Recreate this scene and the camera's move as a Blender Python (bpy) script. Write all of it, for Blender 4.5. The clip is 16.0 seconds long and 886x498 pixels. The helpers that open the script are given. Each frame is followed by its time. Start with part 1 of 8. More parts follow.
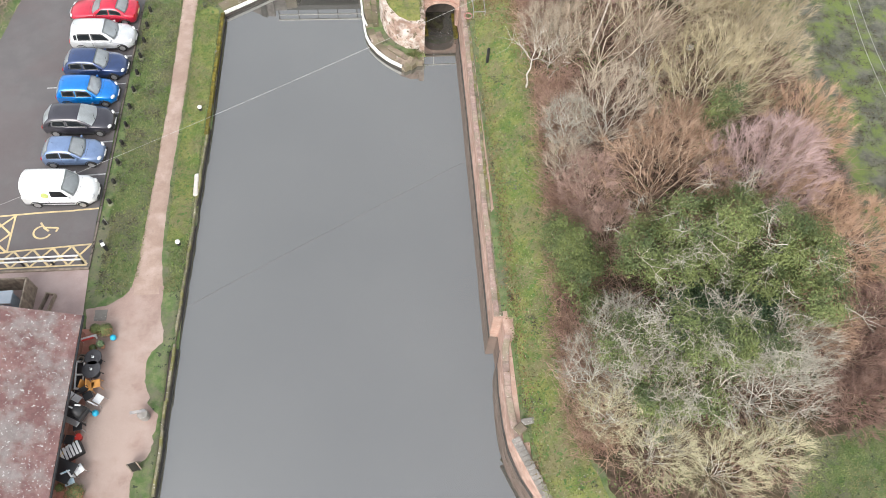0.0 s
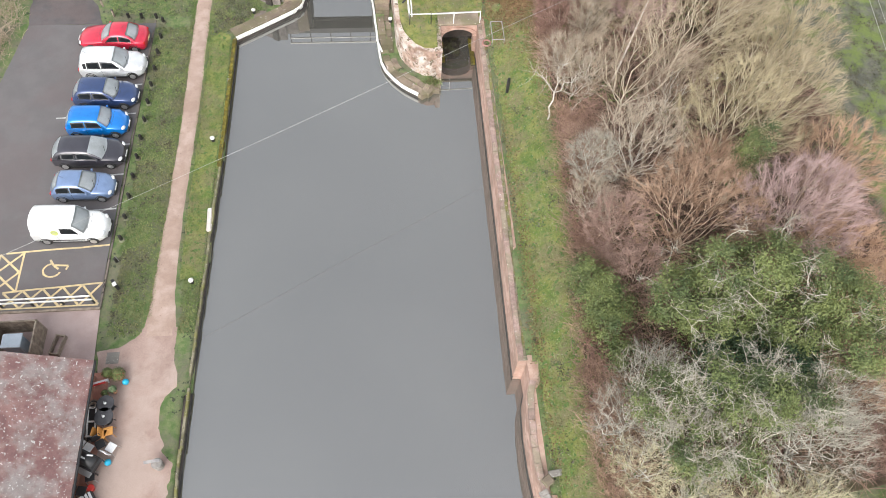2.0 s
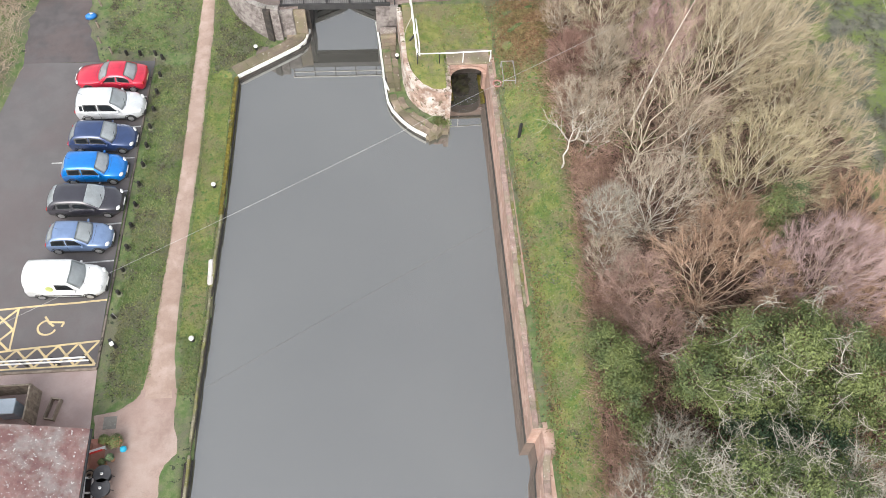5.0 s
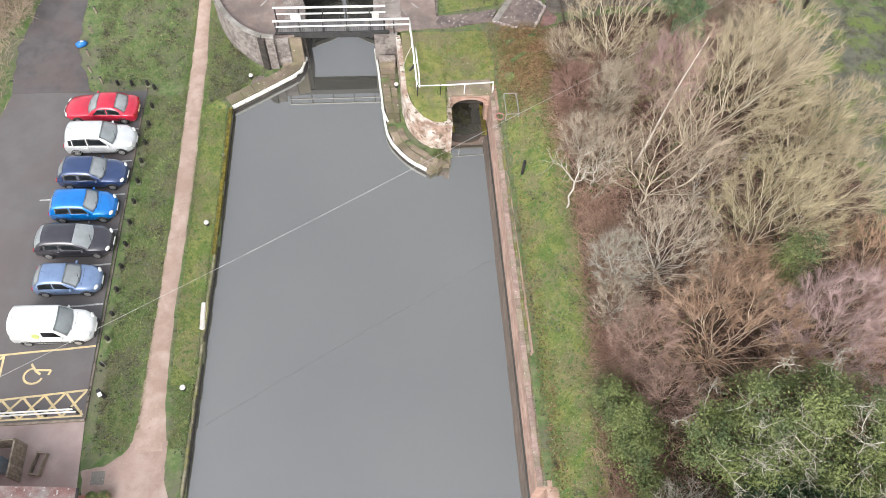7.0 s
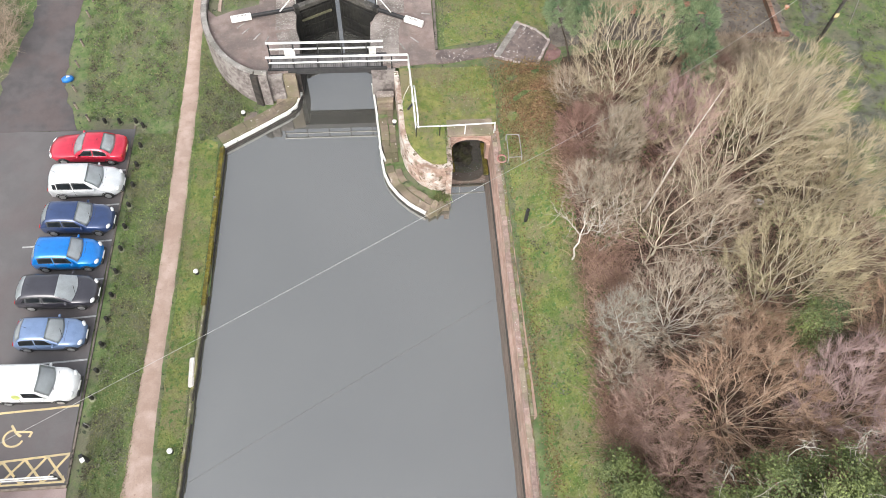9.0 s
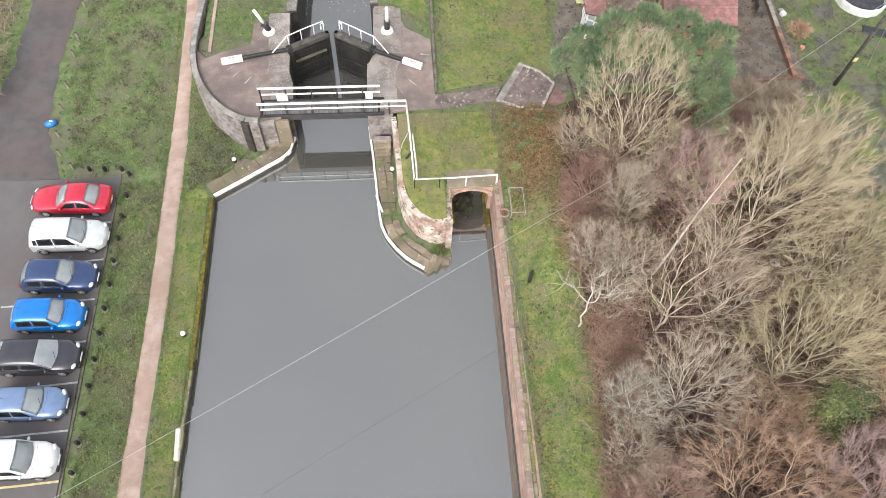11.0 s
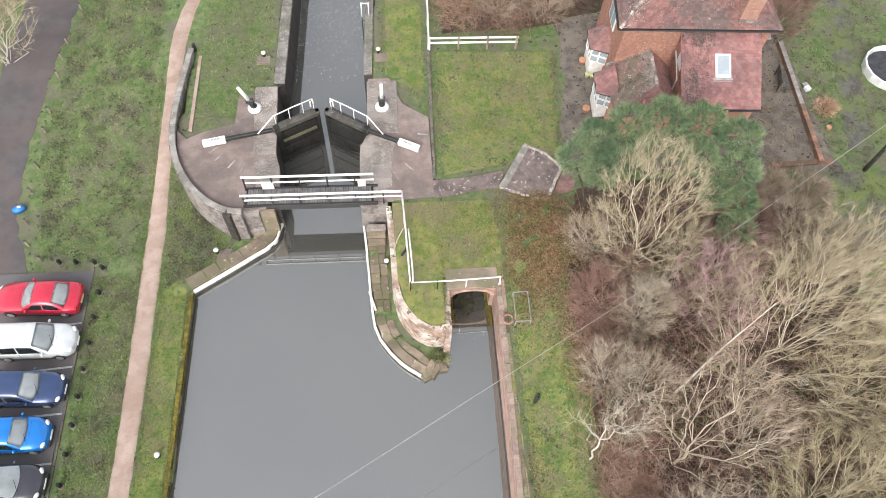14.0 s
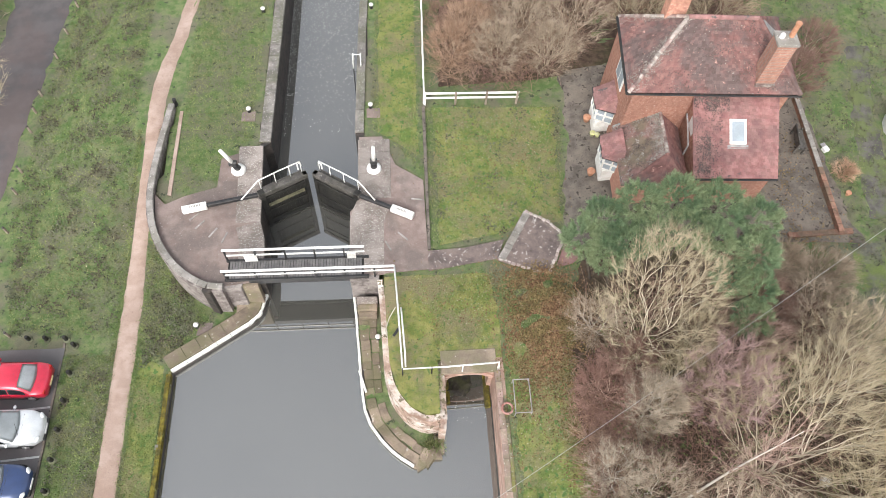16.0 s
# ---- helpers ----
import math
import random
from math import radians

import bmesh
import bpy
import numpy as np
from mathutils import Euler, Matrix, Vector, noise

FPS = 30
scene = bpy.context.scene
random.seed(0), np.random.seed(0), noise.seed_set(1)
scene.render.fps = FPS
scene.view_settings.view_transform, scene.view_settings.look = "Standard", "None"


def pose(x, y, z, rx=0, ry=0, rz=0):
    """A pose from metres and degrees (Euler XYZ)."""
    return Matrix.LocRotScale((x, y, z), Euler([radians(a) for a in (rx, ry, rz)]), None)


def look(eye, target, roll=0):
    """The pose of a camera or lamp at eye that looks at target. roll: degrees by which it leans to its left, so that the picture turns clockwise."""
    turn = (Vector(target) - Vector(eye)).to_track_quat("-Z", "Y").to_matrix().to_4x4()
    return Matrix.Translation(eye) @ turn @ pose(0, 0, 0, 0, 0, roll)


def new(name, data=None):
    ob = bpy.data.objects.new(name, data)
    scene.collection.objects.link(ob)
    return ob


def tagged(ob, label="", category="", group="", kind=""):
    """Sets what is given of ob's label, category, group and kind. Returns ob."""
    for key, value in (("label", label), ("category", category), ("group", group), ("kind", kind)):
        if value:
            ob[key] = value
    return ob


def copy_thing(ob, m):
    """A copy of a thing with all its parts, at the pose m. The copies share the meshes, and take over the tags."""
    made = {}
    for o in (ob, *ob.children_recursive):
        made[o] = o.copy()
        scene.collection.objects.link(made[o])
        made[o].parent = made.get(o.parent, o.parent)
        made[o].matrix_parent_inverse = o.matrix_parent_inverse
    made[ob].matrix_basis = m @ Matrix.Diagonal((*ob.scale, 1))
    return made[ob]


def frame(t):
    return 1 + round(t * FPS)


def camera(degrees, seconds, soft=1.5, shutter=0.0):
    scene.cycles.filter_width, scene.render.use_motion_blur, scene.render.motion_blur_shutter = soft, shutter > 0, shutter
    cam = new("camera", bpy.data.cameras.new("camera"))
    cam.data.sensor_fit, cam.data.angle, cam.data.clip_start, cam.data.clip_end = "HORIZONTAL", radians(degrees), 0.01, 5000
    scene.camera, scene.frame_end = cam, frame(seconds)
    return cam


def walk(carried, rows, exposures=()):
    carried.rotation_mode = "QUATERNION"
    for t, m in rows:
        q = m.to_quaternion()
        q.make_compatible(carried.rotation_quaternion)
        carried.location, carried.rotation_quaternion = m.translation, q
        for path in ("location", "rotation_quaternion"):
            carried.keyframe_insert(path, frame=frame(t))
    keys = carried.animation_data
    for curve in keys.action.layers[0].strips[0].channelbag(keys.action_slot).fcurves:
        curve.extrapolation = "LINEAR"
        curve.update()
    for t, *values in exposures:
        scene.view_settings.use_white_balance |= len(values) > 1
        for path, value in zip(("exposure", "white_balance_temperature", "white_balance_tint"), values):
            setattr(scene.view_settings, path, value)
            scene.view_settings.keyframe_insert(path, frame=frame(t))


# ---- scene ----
cam = camera(62.31, 16.0, soft=0.85)
ROWS = [
    (0.0, -0.003, 0.002, 37.623, -60.426, -2.289, -4.357),
    (0.5, -0.319, 0.694, 37.600, -60.421, -2.277, -4.355),
    (1.0, -0.574, 1.337, 37.601, -60.424, -2.262, -4.353),
    (1.5, -0.774, 1.945, 37.617, -60.433, -2.243, -4.350),
    (2.0, -0.925, 2.530, 37.644, -60.449, -2.222, -4.345),
    (2.5, -1.034, 3.105, 37.675, -60.470, -2.199, -4.340),
    (3.0, -1.104, 3.679, 37.706, -60.498, -2.174, -4.333),
    (3.5, -1.143, 4.260, 37.734, -60.530, -2.147, -4.326),
    (4.0, -1.153, 4.855, 37.757, -60.567, -2.120, -4.318),
    (4.5, -1.139, 5.471, 37.773, -60.608, -2.092, -4.308),
    (5.0, -1.106, 6.113, 37.781, -60.653, -2.063, -4.298),
    (5.5, -1.056, 6.784, 37.781, -60.702, -2.035, -4.287),
    (6.0, -0.994, 7.486, 37.774, -60.753, -2.007, -4.274),
    (6.5, -0.921, 8.223, 37.760, -60.807, -1.981, -4.261),
    (7.0, -0.841, 8.994, 37.740, -60.863, -1.955, -4.247),
    (7.5, -0.756, 9.801, 37.716, -60.920, -1.931, -4.232),
    (8.0, -0.667, 10.643, 37.689, -60.979, -1.909, -4.216),
    (8.5, -0.576, 11.520, 37.660, -61.038, -1.889, -4.199),
    (9.0, -0.485, 12.430, 37.631, -61.098, -1.873, -4.181),
    (9.5, -0.394, 13.372, 37.603, -61.158, -1.859, -4.162),
    (10.0, -0.303, 14.345, 37.577, -61.217, -1.849, -4.142),
    (10.5, -0.214, 15.346, 37.554, -61.275, -1.843, -4.122),
    (11.0, -0.126, 16.373, 37.534, -61.331, -1.841, -4.100),
    (11.5, -0.039, 17.424, 37.518, -61.386, -1.844, -4.077),
    (12.0, 0.048, 18.498, 37.503, -61.438, -1.852, -4.054),
    (12.5, 0.136, 19.592, 37.489, -61.488, -1.865, -4.030),
    (13.0, 0.227, 20.706, 37.473, -61.535, -1.884, -4.005),
    (13.5, 0.321, 21.838, 37.452, -61.577, -1.910, -3.978),
    (14.0, 0.420, 22.986, 37.422, -61.616, -1.942, -3.952),
    (14.5, 0.527, 24.152, 37.377, -61.651, -1.981, -3.924),
    (15.0, 0.645, 25.335, 37.311, -61.680, -2.028, -3.895),
    (15.5, 0.775, 26.536, 37.216, -61.704, -2.082, -3.865),
    (16.0, 0.921, 27.758, 37.083, -61.723, -2.144, -3.835),
]
walk(cam, [(t, pose(x, y, z, 90 + pitch, roll, yaw)) for t, x, y, z, pitch, roll, yaw in ROWS])

# ---- light: an overcast winter sky ----
world = bpy.data.worlds.new("overcast_sky")
scene.world = world
world.use_nodes = True
wt = world.node_tree
sky = wt.nodes.new("ShaderNodeTexSky")
sky.sky_type, sky.sun_disc = "NISHITA", False
sky.sun_elevation, sky.sun_rotation = radians(42), radians(200)
sky.dust_density, sky.air_density = 3.0, 1.5
grey = wt.nodes.new("ShaderNodeHueSaturation")
grey.inputs["Saturation"].default_value = 0.26
wt.links.new(sky.outputs[0], grey.inputs["Color"])
wt.links.new(grey.outputs[0], wt.nodes["Background"].inputs["Color"])
wt.nodes["Background"].inputs["Strength"].default_value = 0.15
sun = new("sun", bpy.data.lights.new("sun", "SUN"))
sun.data.energy, sun.data.angle, sun.data.color = 0.9, radians(40), (1.0, 0.955, 0.91)
sun.matrix_world = look((0, 0, 60), (5.1, 14, 60 - 13.4))
scene.view_settings.exposure = 1.06

# ---- materials ----
def node(t, kind, **vals):
    n = t.nodes.new(kind)
    for k, v in vals.items():
        n.inputs[k].default_value = v
    return n


def surf(name, a, b, scale=4.0, rough=0.8, bump=0.3, c=None, scale_c=0.5, amount=0.5, metal=0.0, fine=40.0, spots=None, spot_scale=9.0, spot_at=0.62, per_piece=0.0, spec=0.4, detail=6.0, bump_dist=0.02, stretch=None):
    """Two tones mixed by grain, a third in large stains, an optional spotting (lichen, leaves), and fine relief."""
    m = bpy.data.materials.new(name)
    m.use_nodes = True
    t = m.node_tree
    p = t.nodes["Principled BSDF"]
    co = t.nodes.new("ShaderNodeTexCoord").outputs["Object"]
    geo = t.nodes.new("ShaderNodeNewGeometry").outputs["Position"]
    src = geo
    if stretch:
        mp = node(t, "ShaderNodeMapping", Scale=stretch)
        t.links.new(geo, mp.inputs["Vector"])
        src = mp.outputs[0]

    def noise_of(s, d=detail, r=0.6):
        n = node(t, "ShaderNodeTexNoise", Scale=s, Detail=d, Roughness=r)
        t.links.new(src, n.inputs["Vector"])
        return n.outputs["Fac"]

    def ramp(v, lo, hi):
        r = t.nodes.new("ShaderNodeMapRange")
        r.interpolation_type = "SMOOTHSTEP"
        r.inputs["From Min"].default_value, r.inputs["From Max"].default_value = lo, hi
        t.links.new(v, r.inputs["Value"])
        return r.outputs[0]

    def mix(f, x, y):
        n = t.nodes.new("ShaderNodeMix")
        n.data_type = "RGBA"
        for sock, v in ((n.inputs["Factor"], f), (n.inputs["A"], x), (n.inputs["B"], y)):
            if hasattr(v, "is_output"):
                t.links.new(v, sock)
            else:
                sock.default_value = (*v, 1) if isinstance(v, tuple) else v
        return n.outputs["Result"]

    grain = noise_of(fine, 4.0, 0.7)
    col = mix(ramp(noise_of(scale), 0.36, 0.64), a, b)
    if c:
        st = t.nodes.new("ShaderNodeMath")
        st.operation = "MULTIPLY"
        t.links.new(ramp(noise_of(scale_c, 5.0, 0.65), 0.42, 0.62), st.inputs[0])
        st.inputs[1].default_value = amount
        col = mix(st.outputs[0], col, c)
    if spots:
        col = mix(ramp(noise_of(spot_scale, 5.0, 0.6), spot_at, spot_at + 0.06), col, spots)
    val = t.nodes.new("ShaderNodeHueSaturation")
    lift = t.nodes.new("ShaderNodeMapRange")
    lift.inputs["To Min"].default_value, lift.inputs["To Max"].default_value = 0.6, 1.4
    t.links.new(grain, lift.inputs["Value"])
    out = lift.outputs[0]
    if per_piece:
        info = t.nodes.new("ShaderNodeObjectInfo").outputs["Random"]
        island = t.nodes.new("ShaderNodeNewGeometry").outputs["Random Per Island"]
        s1 = t.nodes.new("ShaderNodeMath")
        s1.operation = "ADD"
        t.links.new(info, s1.inputs[0]), t.links.new(island, s1.inputs[1])
        s2 = t.nodes.new("ShaderNodeMath")
        s2.operation = "FRACT"
        t.links.new(s1.outputs[0], s2.inputs[0])
        pr = t.nodes.new("ShaderNodeMapRange")
        pr.inputs["To Min"].default_value, pr.inputs["To Max"].default_value = 1 - per_piece, 1 + per_piece
        t.links.new(s2.outputs[0], pr.inputs["Value"])
        mm = t.nodes.new("ShaderNodeMath")
        mm.operation = "MULTIPLY"
        t.links.new(out, mm.inputs[0]), t.links.new(pr.outputs[0], mm.inputs[1])
        out = mm.outputs[0]
    t.links.new(out, val.inputs["Value"])
    t.links.new(col, val.inputs["Color"])
    t.links.new(val.outputs[0], p.inputs["Base Color"])
    p.inputs["Roughness"].default_value, p.inputs["Metallic"].default_value = rough, metal
    p.inputs["Specular IOR Level"].default_value = spec
    if bump:
        bp = node(t, "ShaderNodeBump", Strength=bump, Distance=bump_dist)
        t.links.new(grain, bp.inputs["Height"])
        t.links.new(bp.outputs[0], p.inputs["Normal"])
    return m


def gloss(name, colour, rough=0.25, metal=0.0, coat=0.0, dirt=0.15):
    m = surf(name, colour, tuple(v * (1 - dirt) for v in colour), 1.5, rough, 0.02, fine=60.0, detail=3.0, spec=0.5)
    m.node_tree.nodes["Principled BSDF"].inputs["Coat Weight"].default_value = coat
    m.node_tree.nodes["Principled BSDF"].inputs["Metallic"].default_value = metal
    m.node_tree.nodes["Principled BSDF"].inputs["Coat Roughness"].default_value = 0.06
    for n in m.node_tree.nodes:
        if n.bl_idname == "ShaderNodeMapRange" and n.inputs["To Min"].default_value == 0.6 and n.interpolation_type == "LINEAR":
            n.inputs["To Min"].default_value, n.inputs["To Max"].default_value = 0.93, 1.07
    return m


GRASS = surf("grass", (0.098, 0.16, 0.058), (0.18, 0.215, 0.098), 2.2, 0.95, 0.9, c=(0.17, 0.15, 0.118), scale_c=0.6, amount=0.75, fine=26.0, bump_dist=0.08, spec=0.15, spots=(0.062, 0.074, 0.05), spot_scale=3.2, spot_at=0.6)
BRAMBLE = surf("leaf_litter", (0.075, 0.052, 0.041), (0.14, 0.1, 0.076), 3.0, 0.95, 1.0, c=(0.07, 0.075, 0.036), scale_c=0.4, amount=0.6, fine=22.0, bump_dist=0.1, spec=0.1)
PATH = surf("gravel_path", (0.325, 0.24, 0.2), (0.41, 0.315, 0.27), 1.3, 0.9, 0.35, c=(0.26, 0.18, 0.14), scale_c=0.5, fine=30.0, spec=0.2, spots=(0.24, 0.17, 0.135), spot_scale=6.0, spot_at=0.64)
YARD = surf("yard_gravel", (0.275, 0.195, 0.168), (0.335, 0.245, 0.213), 0.9, 0.9, 0.3, c=(0.4, 0.32, 0.28), scale_c=0.3, amount=0.7, fine=25.0, spec=0.2, spots=(0.25, 0.18, 0.155), spot_scale=1.3, spot_at=0.7)
CONCRETE_PINK = surf("pink_concrete", (0.36, 0.27, 0.25), (0.42, 0.33, 0.31), 0.8, 0.85, 0.2, c=(0.3, 0.24, 0.23), scale_c=0.3, fine=30.0, spec=0.25)
ASPHALT = surf("asphalt", (0.117, 0.11, 0.111), (0.134, 0.125, 0.126), 0.7, 0.75, 0.3, c=(0.125, 0.1, 0.1), scale_c=0.22, amount=0.5, fine=50.0, spec=0.3)
ROADWAY = surf("worn_roadway", (0.079, 0.073, 0.075), (0.104, 0.094, 0.095), 0.9, 0.75, 0.3, c=(0.13, 0.09, 0.083), scale_c=0.4, amount=0.35, fine=50.0, spec=0.3)
LINE_WHITE = surf("white_line_paint", (0.5, 0.5, 0.49), (0.34, 0.34, 0.33), 3.0, 0.7, 0.1)
LINE_YELLOW = surf("yellow_line_paint", (0.66, 0.52, 0.28), (0.5, 0.4, 0.24), 3.0, 0.7, 0.1)
STONE = surf("weathered_stone", (0.175, 0.14, 0.11), (0.32, 0.255, 0.2), 1.6, 0.9, 0.7, c=(0.13, 0.125, 0.07), scale_c=0.8, amount=0.8, fine=20.0, spots=(0.42, 0.38, 0.33), spot_scale=4.0, spot_at=0.63, per_piece=0.22, spec=0.2)
STONE_PINK = surf("pink_sandstone", (0.42, 0.27, 0.22), (0.5, 0.36, 0.30), 2.0, 0.9, 0.5, c=(0.27, 0.2, 0.16), scale_c=0.6, amount=0.5, fine=25.0, per_piece=0.14, spots=(0.24, 0.22, 0.13), spot_scale=4.0, spot_at=0.66, spec=0.2)
STONE_WALL = surf("pale_rendered_stone", (0.24, 0.16, 0.125), (0.42, 0.31, 0.255), 1.3, 0.9, 0.5, c=(0.62, 0.58, 0.53), scale_c=1.0, amount=0.85, fine=20.0, per_piece=0.1, spots=(0.16, 0.13, 0.09), spot_scale=3.2, spot_at=0.57, spec=0.2)
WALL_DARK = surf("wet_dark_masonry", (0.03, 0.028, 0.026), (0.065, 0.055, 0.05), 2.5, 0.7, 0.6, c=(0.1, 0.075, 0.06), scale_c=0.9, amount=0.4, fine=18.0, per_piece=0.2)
BRICK_BLUE = surf("engineering_brick", (0.13, 0.11, 0.105), (0.2, 0.175, 0.165), 4.0, 0.85, 0.5, c=(0.34, 0.31, 0.29), scale_c=1.0, amount=0.6, fine=25.0, per_piece=0.2, spots=(0.42, 0.4, 0.37), spot_scale=9.0, spot_at=0.64, spec=0.25)
PAVING = surf("brown_paving", (0.2, 0.15, 0.135), (0.265, 0.21, 0.19), 1.2, 0.85, 0.35, c=(0.145, 0.12, 0.11), scale_c=0.45, amount=0.8, fine=25.0, per_piece=0.1, spots=(0.34, 0.3, 0.275), spot_scale=11.0, spot_at=0.625, spec=0.25)
PAVING_WORN = surf("lichen_paving", (0.17, 0.145, 0.13), (0.24, 0.2, 0.18), 1.6, 0.85, 0.4, c=(0.34, 0.3, 0.275), scale_c=0.8, amount=0.5, fine=25.0, spots=(0.44, 0.42, 0.385), spot_scale=14.0, spot_at=0.56, per_piece=0.1, spec=0.25)
MOSS = surf("yellow_moss", (0.13, 0.105, 0.02), (0.22, 0.185, 0.04), 5.0, 0.95, 1.0, c=(0.07, 0.065, 0.03), scale_c=2.0, amount=0.85, fine=20.0, bump_dist=0.06, spec=0.1)
WHITE = surf("white_paint", (0.78, 0.78, 0.76), (0.70, 0.69, 0.66), 3.0, 0.5, 0.08, c=(0.55, 0.53, 0.48), scale_c=1.5, amount=0.35, fine=30.0)
BLACK = surf("black_paint", (0.02, 0.02, 0.022), (0.035, 0.034, 0.034), 4.0, 0.5, 0.1)
GATE_WOOD = surf("weathered_gate_timber", (0.055, 0.051, 0.048), (0.111, 0.102, 0.093), 3.0, 0.8, 0.5, c=(0.05, 0.047, 0.035), scale_c=1.2, fine=20.0, spots=(0.22, 0.21, 0.19), spot_scale=8.0, spot_at=0.64)
GATE_DARK = surf("wet_black_timber", (0.009, 0.0085, 0.008), (0.02, 0.019, 0.017), 3.0, 0.6, 0.5, c=(0.045, 0.043, 0.034), scale_c=1.0, amount=0.35, fine=20.0)
DECK = surf("grey_deck_boards", (0.13, 0.125, 0.125), (0.19, 0.18, 0.175), 3.0, 0.85, 0.3, per_piece=0.15)
TIMBER = surf("weathered_timber", (0.2, 0.16, 0.125), (0.3, 0.25, 0.2), 4.0, 0.85, 0.4, per_piece=0.15)
BRICK = surf("orange_brick", (0.37, 0.18, 0.135), (0.49, 0.275, 0.205), 6.0, 0.88, 0.4, c=(0.29, 0.155, 0.12), scale_c=0.8, fine=30.0, per_piece=0.18, spec=0.2, spots=(0.55, 0.4, 0.33), spot_scale=12.0, spot_at=0.62)
TILE = surf("clay_roof_tile", (0.175, 0.094, 0.087), (0.26, 0.135, 0.122), 1.1, 0.88, 0.3, c=(0.125, 0.105, 0.1), scale_c=0.5, amount=0.75, fine=30.0, per_piece=0.2, spec=0.2, spots=(0.47, 0.27, 0.235), spot_scale=3.4, spot_at=0.64)
TILE_BRIGHT = surf("newer_red_roof_tile", (0.29, 0.14, 0.135), (0.37, 0.2, 0.185), 2.0, 0.88, 0.3, c=(0.2, 0.125, 0.12), scale_c=0.6, amount=0.7, fine=30.0, per_piece=0.16, spec=0.2, spots=(0.12, 0.11, 0.105), spot_scale=1.1, spot_at=0.63)
TILE_OLD = surf("lichened_roof_tile", (0.185, 0.105, 0.1), (0.255, 0.155, 0.145), 1.2, 0.9, 0.4, c=(0.27, 0.25, 0.24), scale_c=0.6, amount=0.85, fine=30.0, per_piece=0.1, spots=(0.52, 0.51, 0.49), spot_scale=8.0, spot_at=0.6, spec=0.2)
LEAD = surf("lead_flashing", (0.24, 0.23, 0.23), (0.36, 0.34, 0.33), 3.0, 0.6, 0.2)
IRON = surf("rusty_iron", (0.09, 0.06, 0.045), (0.15, 0.1, 0.08), 5.0, 0.7, 0.4)
BARK = surf("pale_bark", (0.4, 0.35, 0.26), (0.58, 0.52, 0.41), 1.2, 0.9, 0.4, fine=15.0, spec=0.1)
BARK_TAN = surf("tan_bark", (0.382, 0.299, 0.223), (0.535, 0.439, 0.337), 1.2, 0.9, 0.4, fine=15.0, spec=0.1)
BARK_GREY = surf("grey_bark", (0.4, 0.375, 0.325), (0.58, 0.55, 0.49), 1.2, 0.9, 0.4, fine=15.0, spec=0.1)
BARK_BIRCH = surf("birch_bark", (0.5, 0.46, 0.41), (0.66, 0.62, 0.57), 3.0, 0.8, 0.3, spots=(0.2, 0.17, 0.14), spot_scale=4.0, spot_at=0.66)
BARK_PINE = surf("dark_pine_bark", (0.06, 0.05, 0.042), (0.1, 0.08, 0.065), 1.5, 0.9, 0.4, fine=15.0, spec=0.1)
TWIG_BUFF = surf("buff_twigs", (0.35, 0.29, 0.195), (0.465, 0.395, 0.28), 0.8, 0.9, 0.0, per_piece=0.2, spec=0.1)
TWIG_RED = surf("russet_twigs", (0.31, 0.205, 0.142), (0.44, 0.31, 0.225), 0.8, 0.9, 0.0, per_piece=0.22, spec=0.1)
TWIG_PURPLE = surf("purple_twigs", (0.39, 0.28, 0.265), (0.51, 0.38, 0.36), 0.8, 0.9, 0.0, per_piece=0.2, spec=0.1)
TWIG_MAUVE = surf("pinkish_mauve_twigs", (0.37, 0.25, 0.235), (0.49, 0.345, 0.33), 0.8, 0.9, 0.0, per_piece=0.2, spec=0.1)
TWIG_PINK = surf("pinkish_brown_twigs", (0.31, 0.21, 0.175), (0.43, 0.305, 0.255), 0.8, 0.9, 0.0, per_piece=0.2, spec=0.1)
TWIG_PEACH = surf("peach_twigs", (0.41, 0.265, 0.18), (0.53, 0.37, 0.265), 0.8, 0.9, 0.0, per_piece=0.2, spec=0.1)
TWIG_GREY = surf("grey_lichened_twigs", (0.31, 0.285, 0.235), (0.43, 0.405, 0.345), 0.8, 0.9, 0.0, per_piece=0.2, spec=0.1)
TWIG_BROWN = surf("brown_twigs", (0.3, 0.235, 0.175), (0.43, 0.35, 0.27), 0.8, 0.9, 0.0, per_piece=0.22, spec=0.1)
TWIG_DARK = surf("dark_reddish_twigs", (0.185, 0.115, 0.095), (0.285, 0.19, 0.155), 0.8, 0.9, 0.0, per_piece=0.25, spec=0.1)
TWIG_CRIMSON = surf("crimson_twigs", (0.235, 0.14, 0.115), (0.345, 0.225, 0.185), 0.8, 0.9, 0.0, per_piece=0.25, spec=0.1)
TWIG_ASH = surf("ash_grey_twigs", (0.34, 0.28, 0.215), (0.46, 0.39, 0.31), 0.8, 0.9, 0.0, per_piece=0.22, spec=0.1)
TWIG_OLIVE = surf("olive_twigs", (0.335, 0.283, 0.178), (0.455, 0.39, 0.258), 0.8, 0.9, 0.0, per_piece=0.2, spec=0.1)
TWIG_YELLOW = surf("yellow_lichened_twigs", (0.42, 0.385, 0.25), (0.53, 0.49, 0.34), 0.8, 0.9, 0.0, per_piece=0.2, spec=0.1)
IVY = surf("ivy_leaves", (0.058, 0.085, 0.03), (0.135, 0.16, 0.056), 1.0, 0.5, 0.0, c=(0.18, 0.215, 0.068), scale_c=0.6, amount=0.7, per_piece=0.32, spec=0.4)
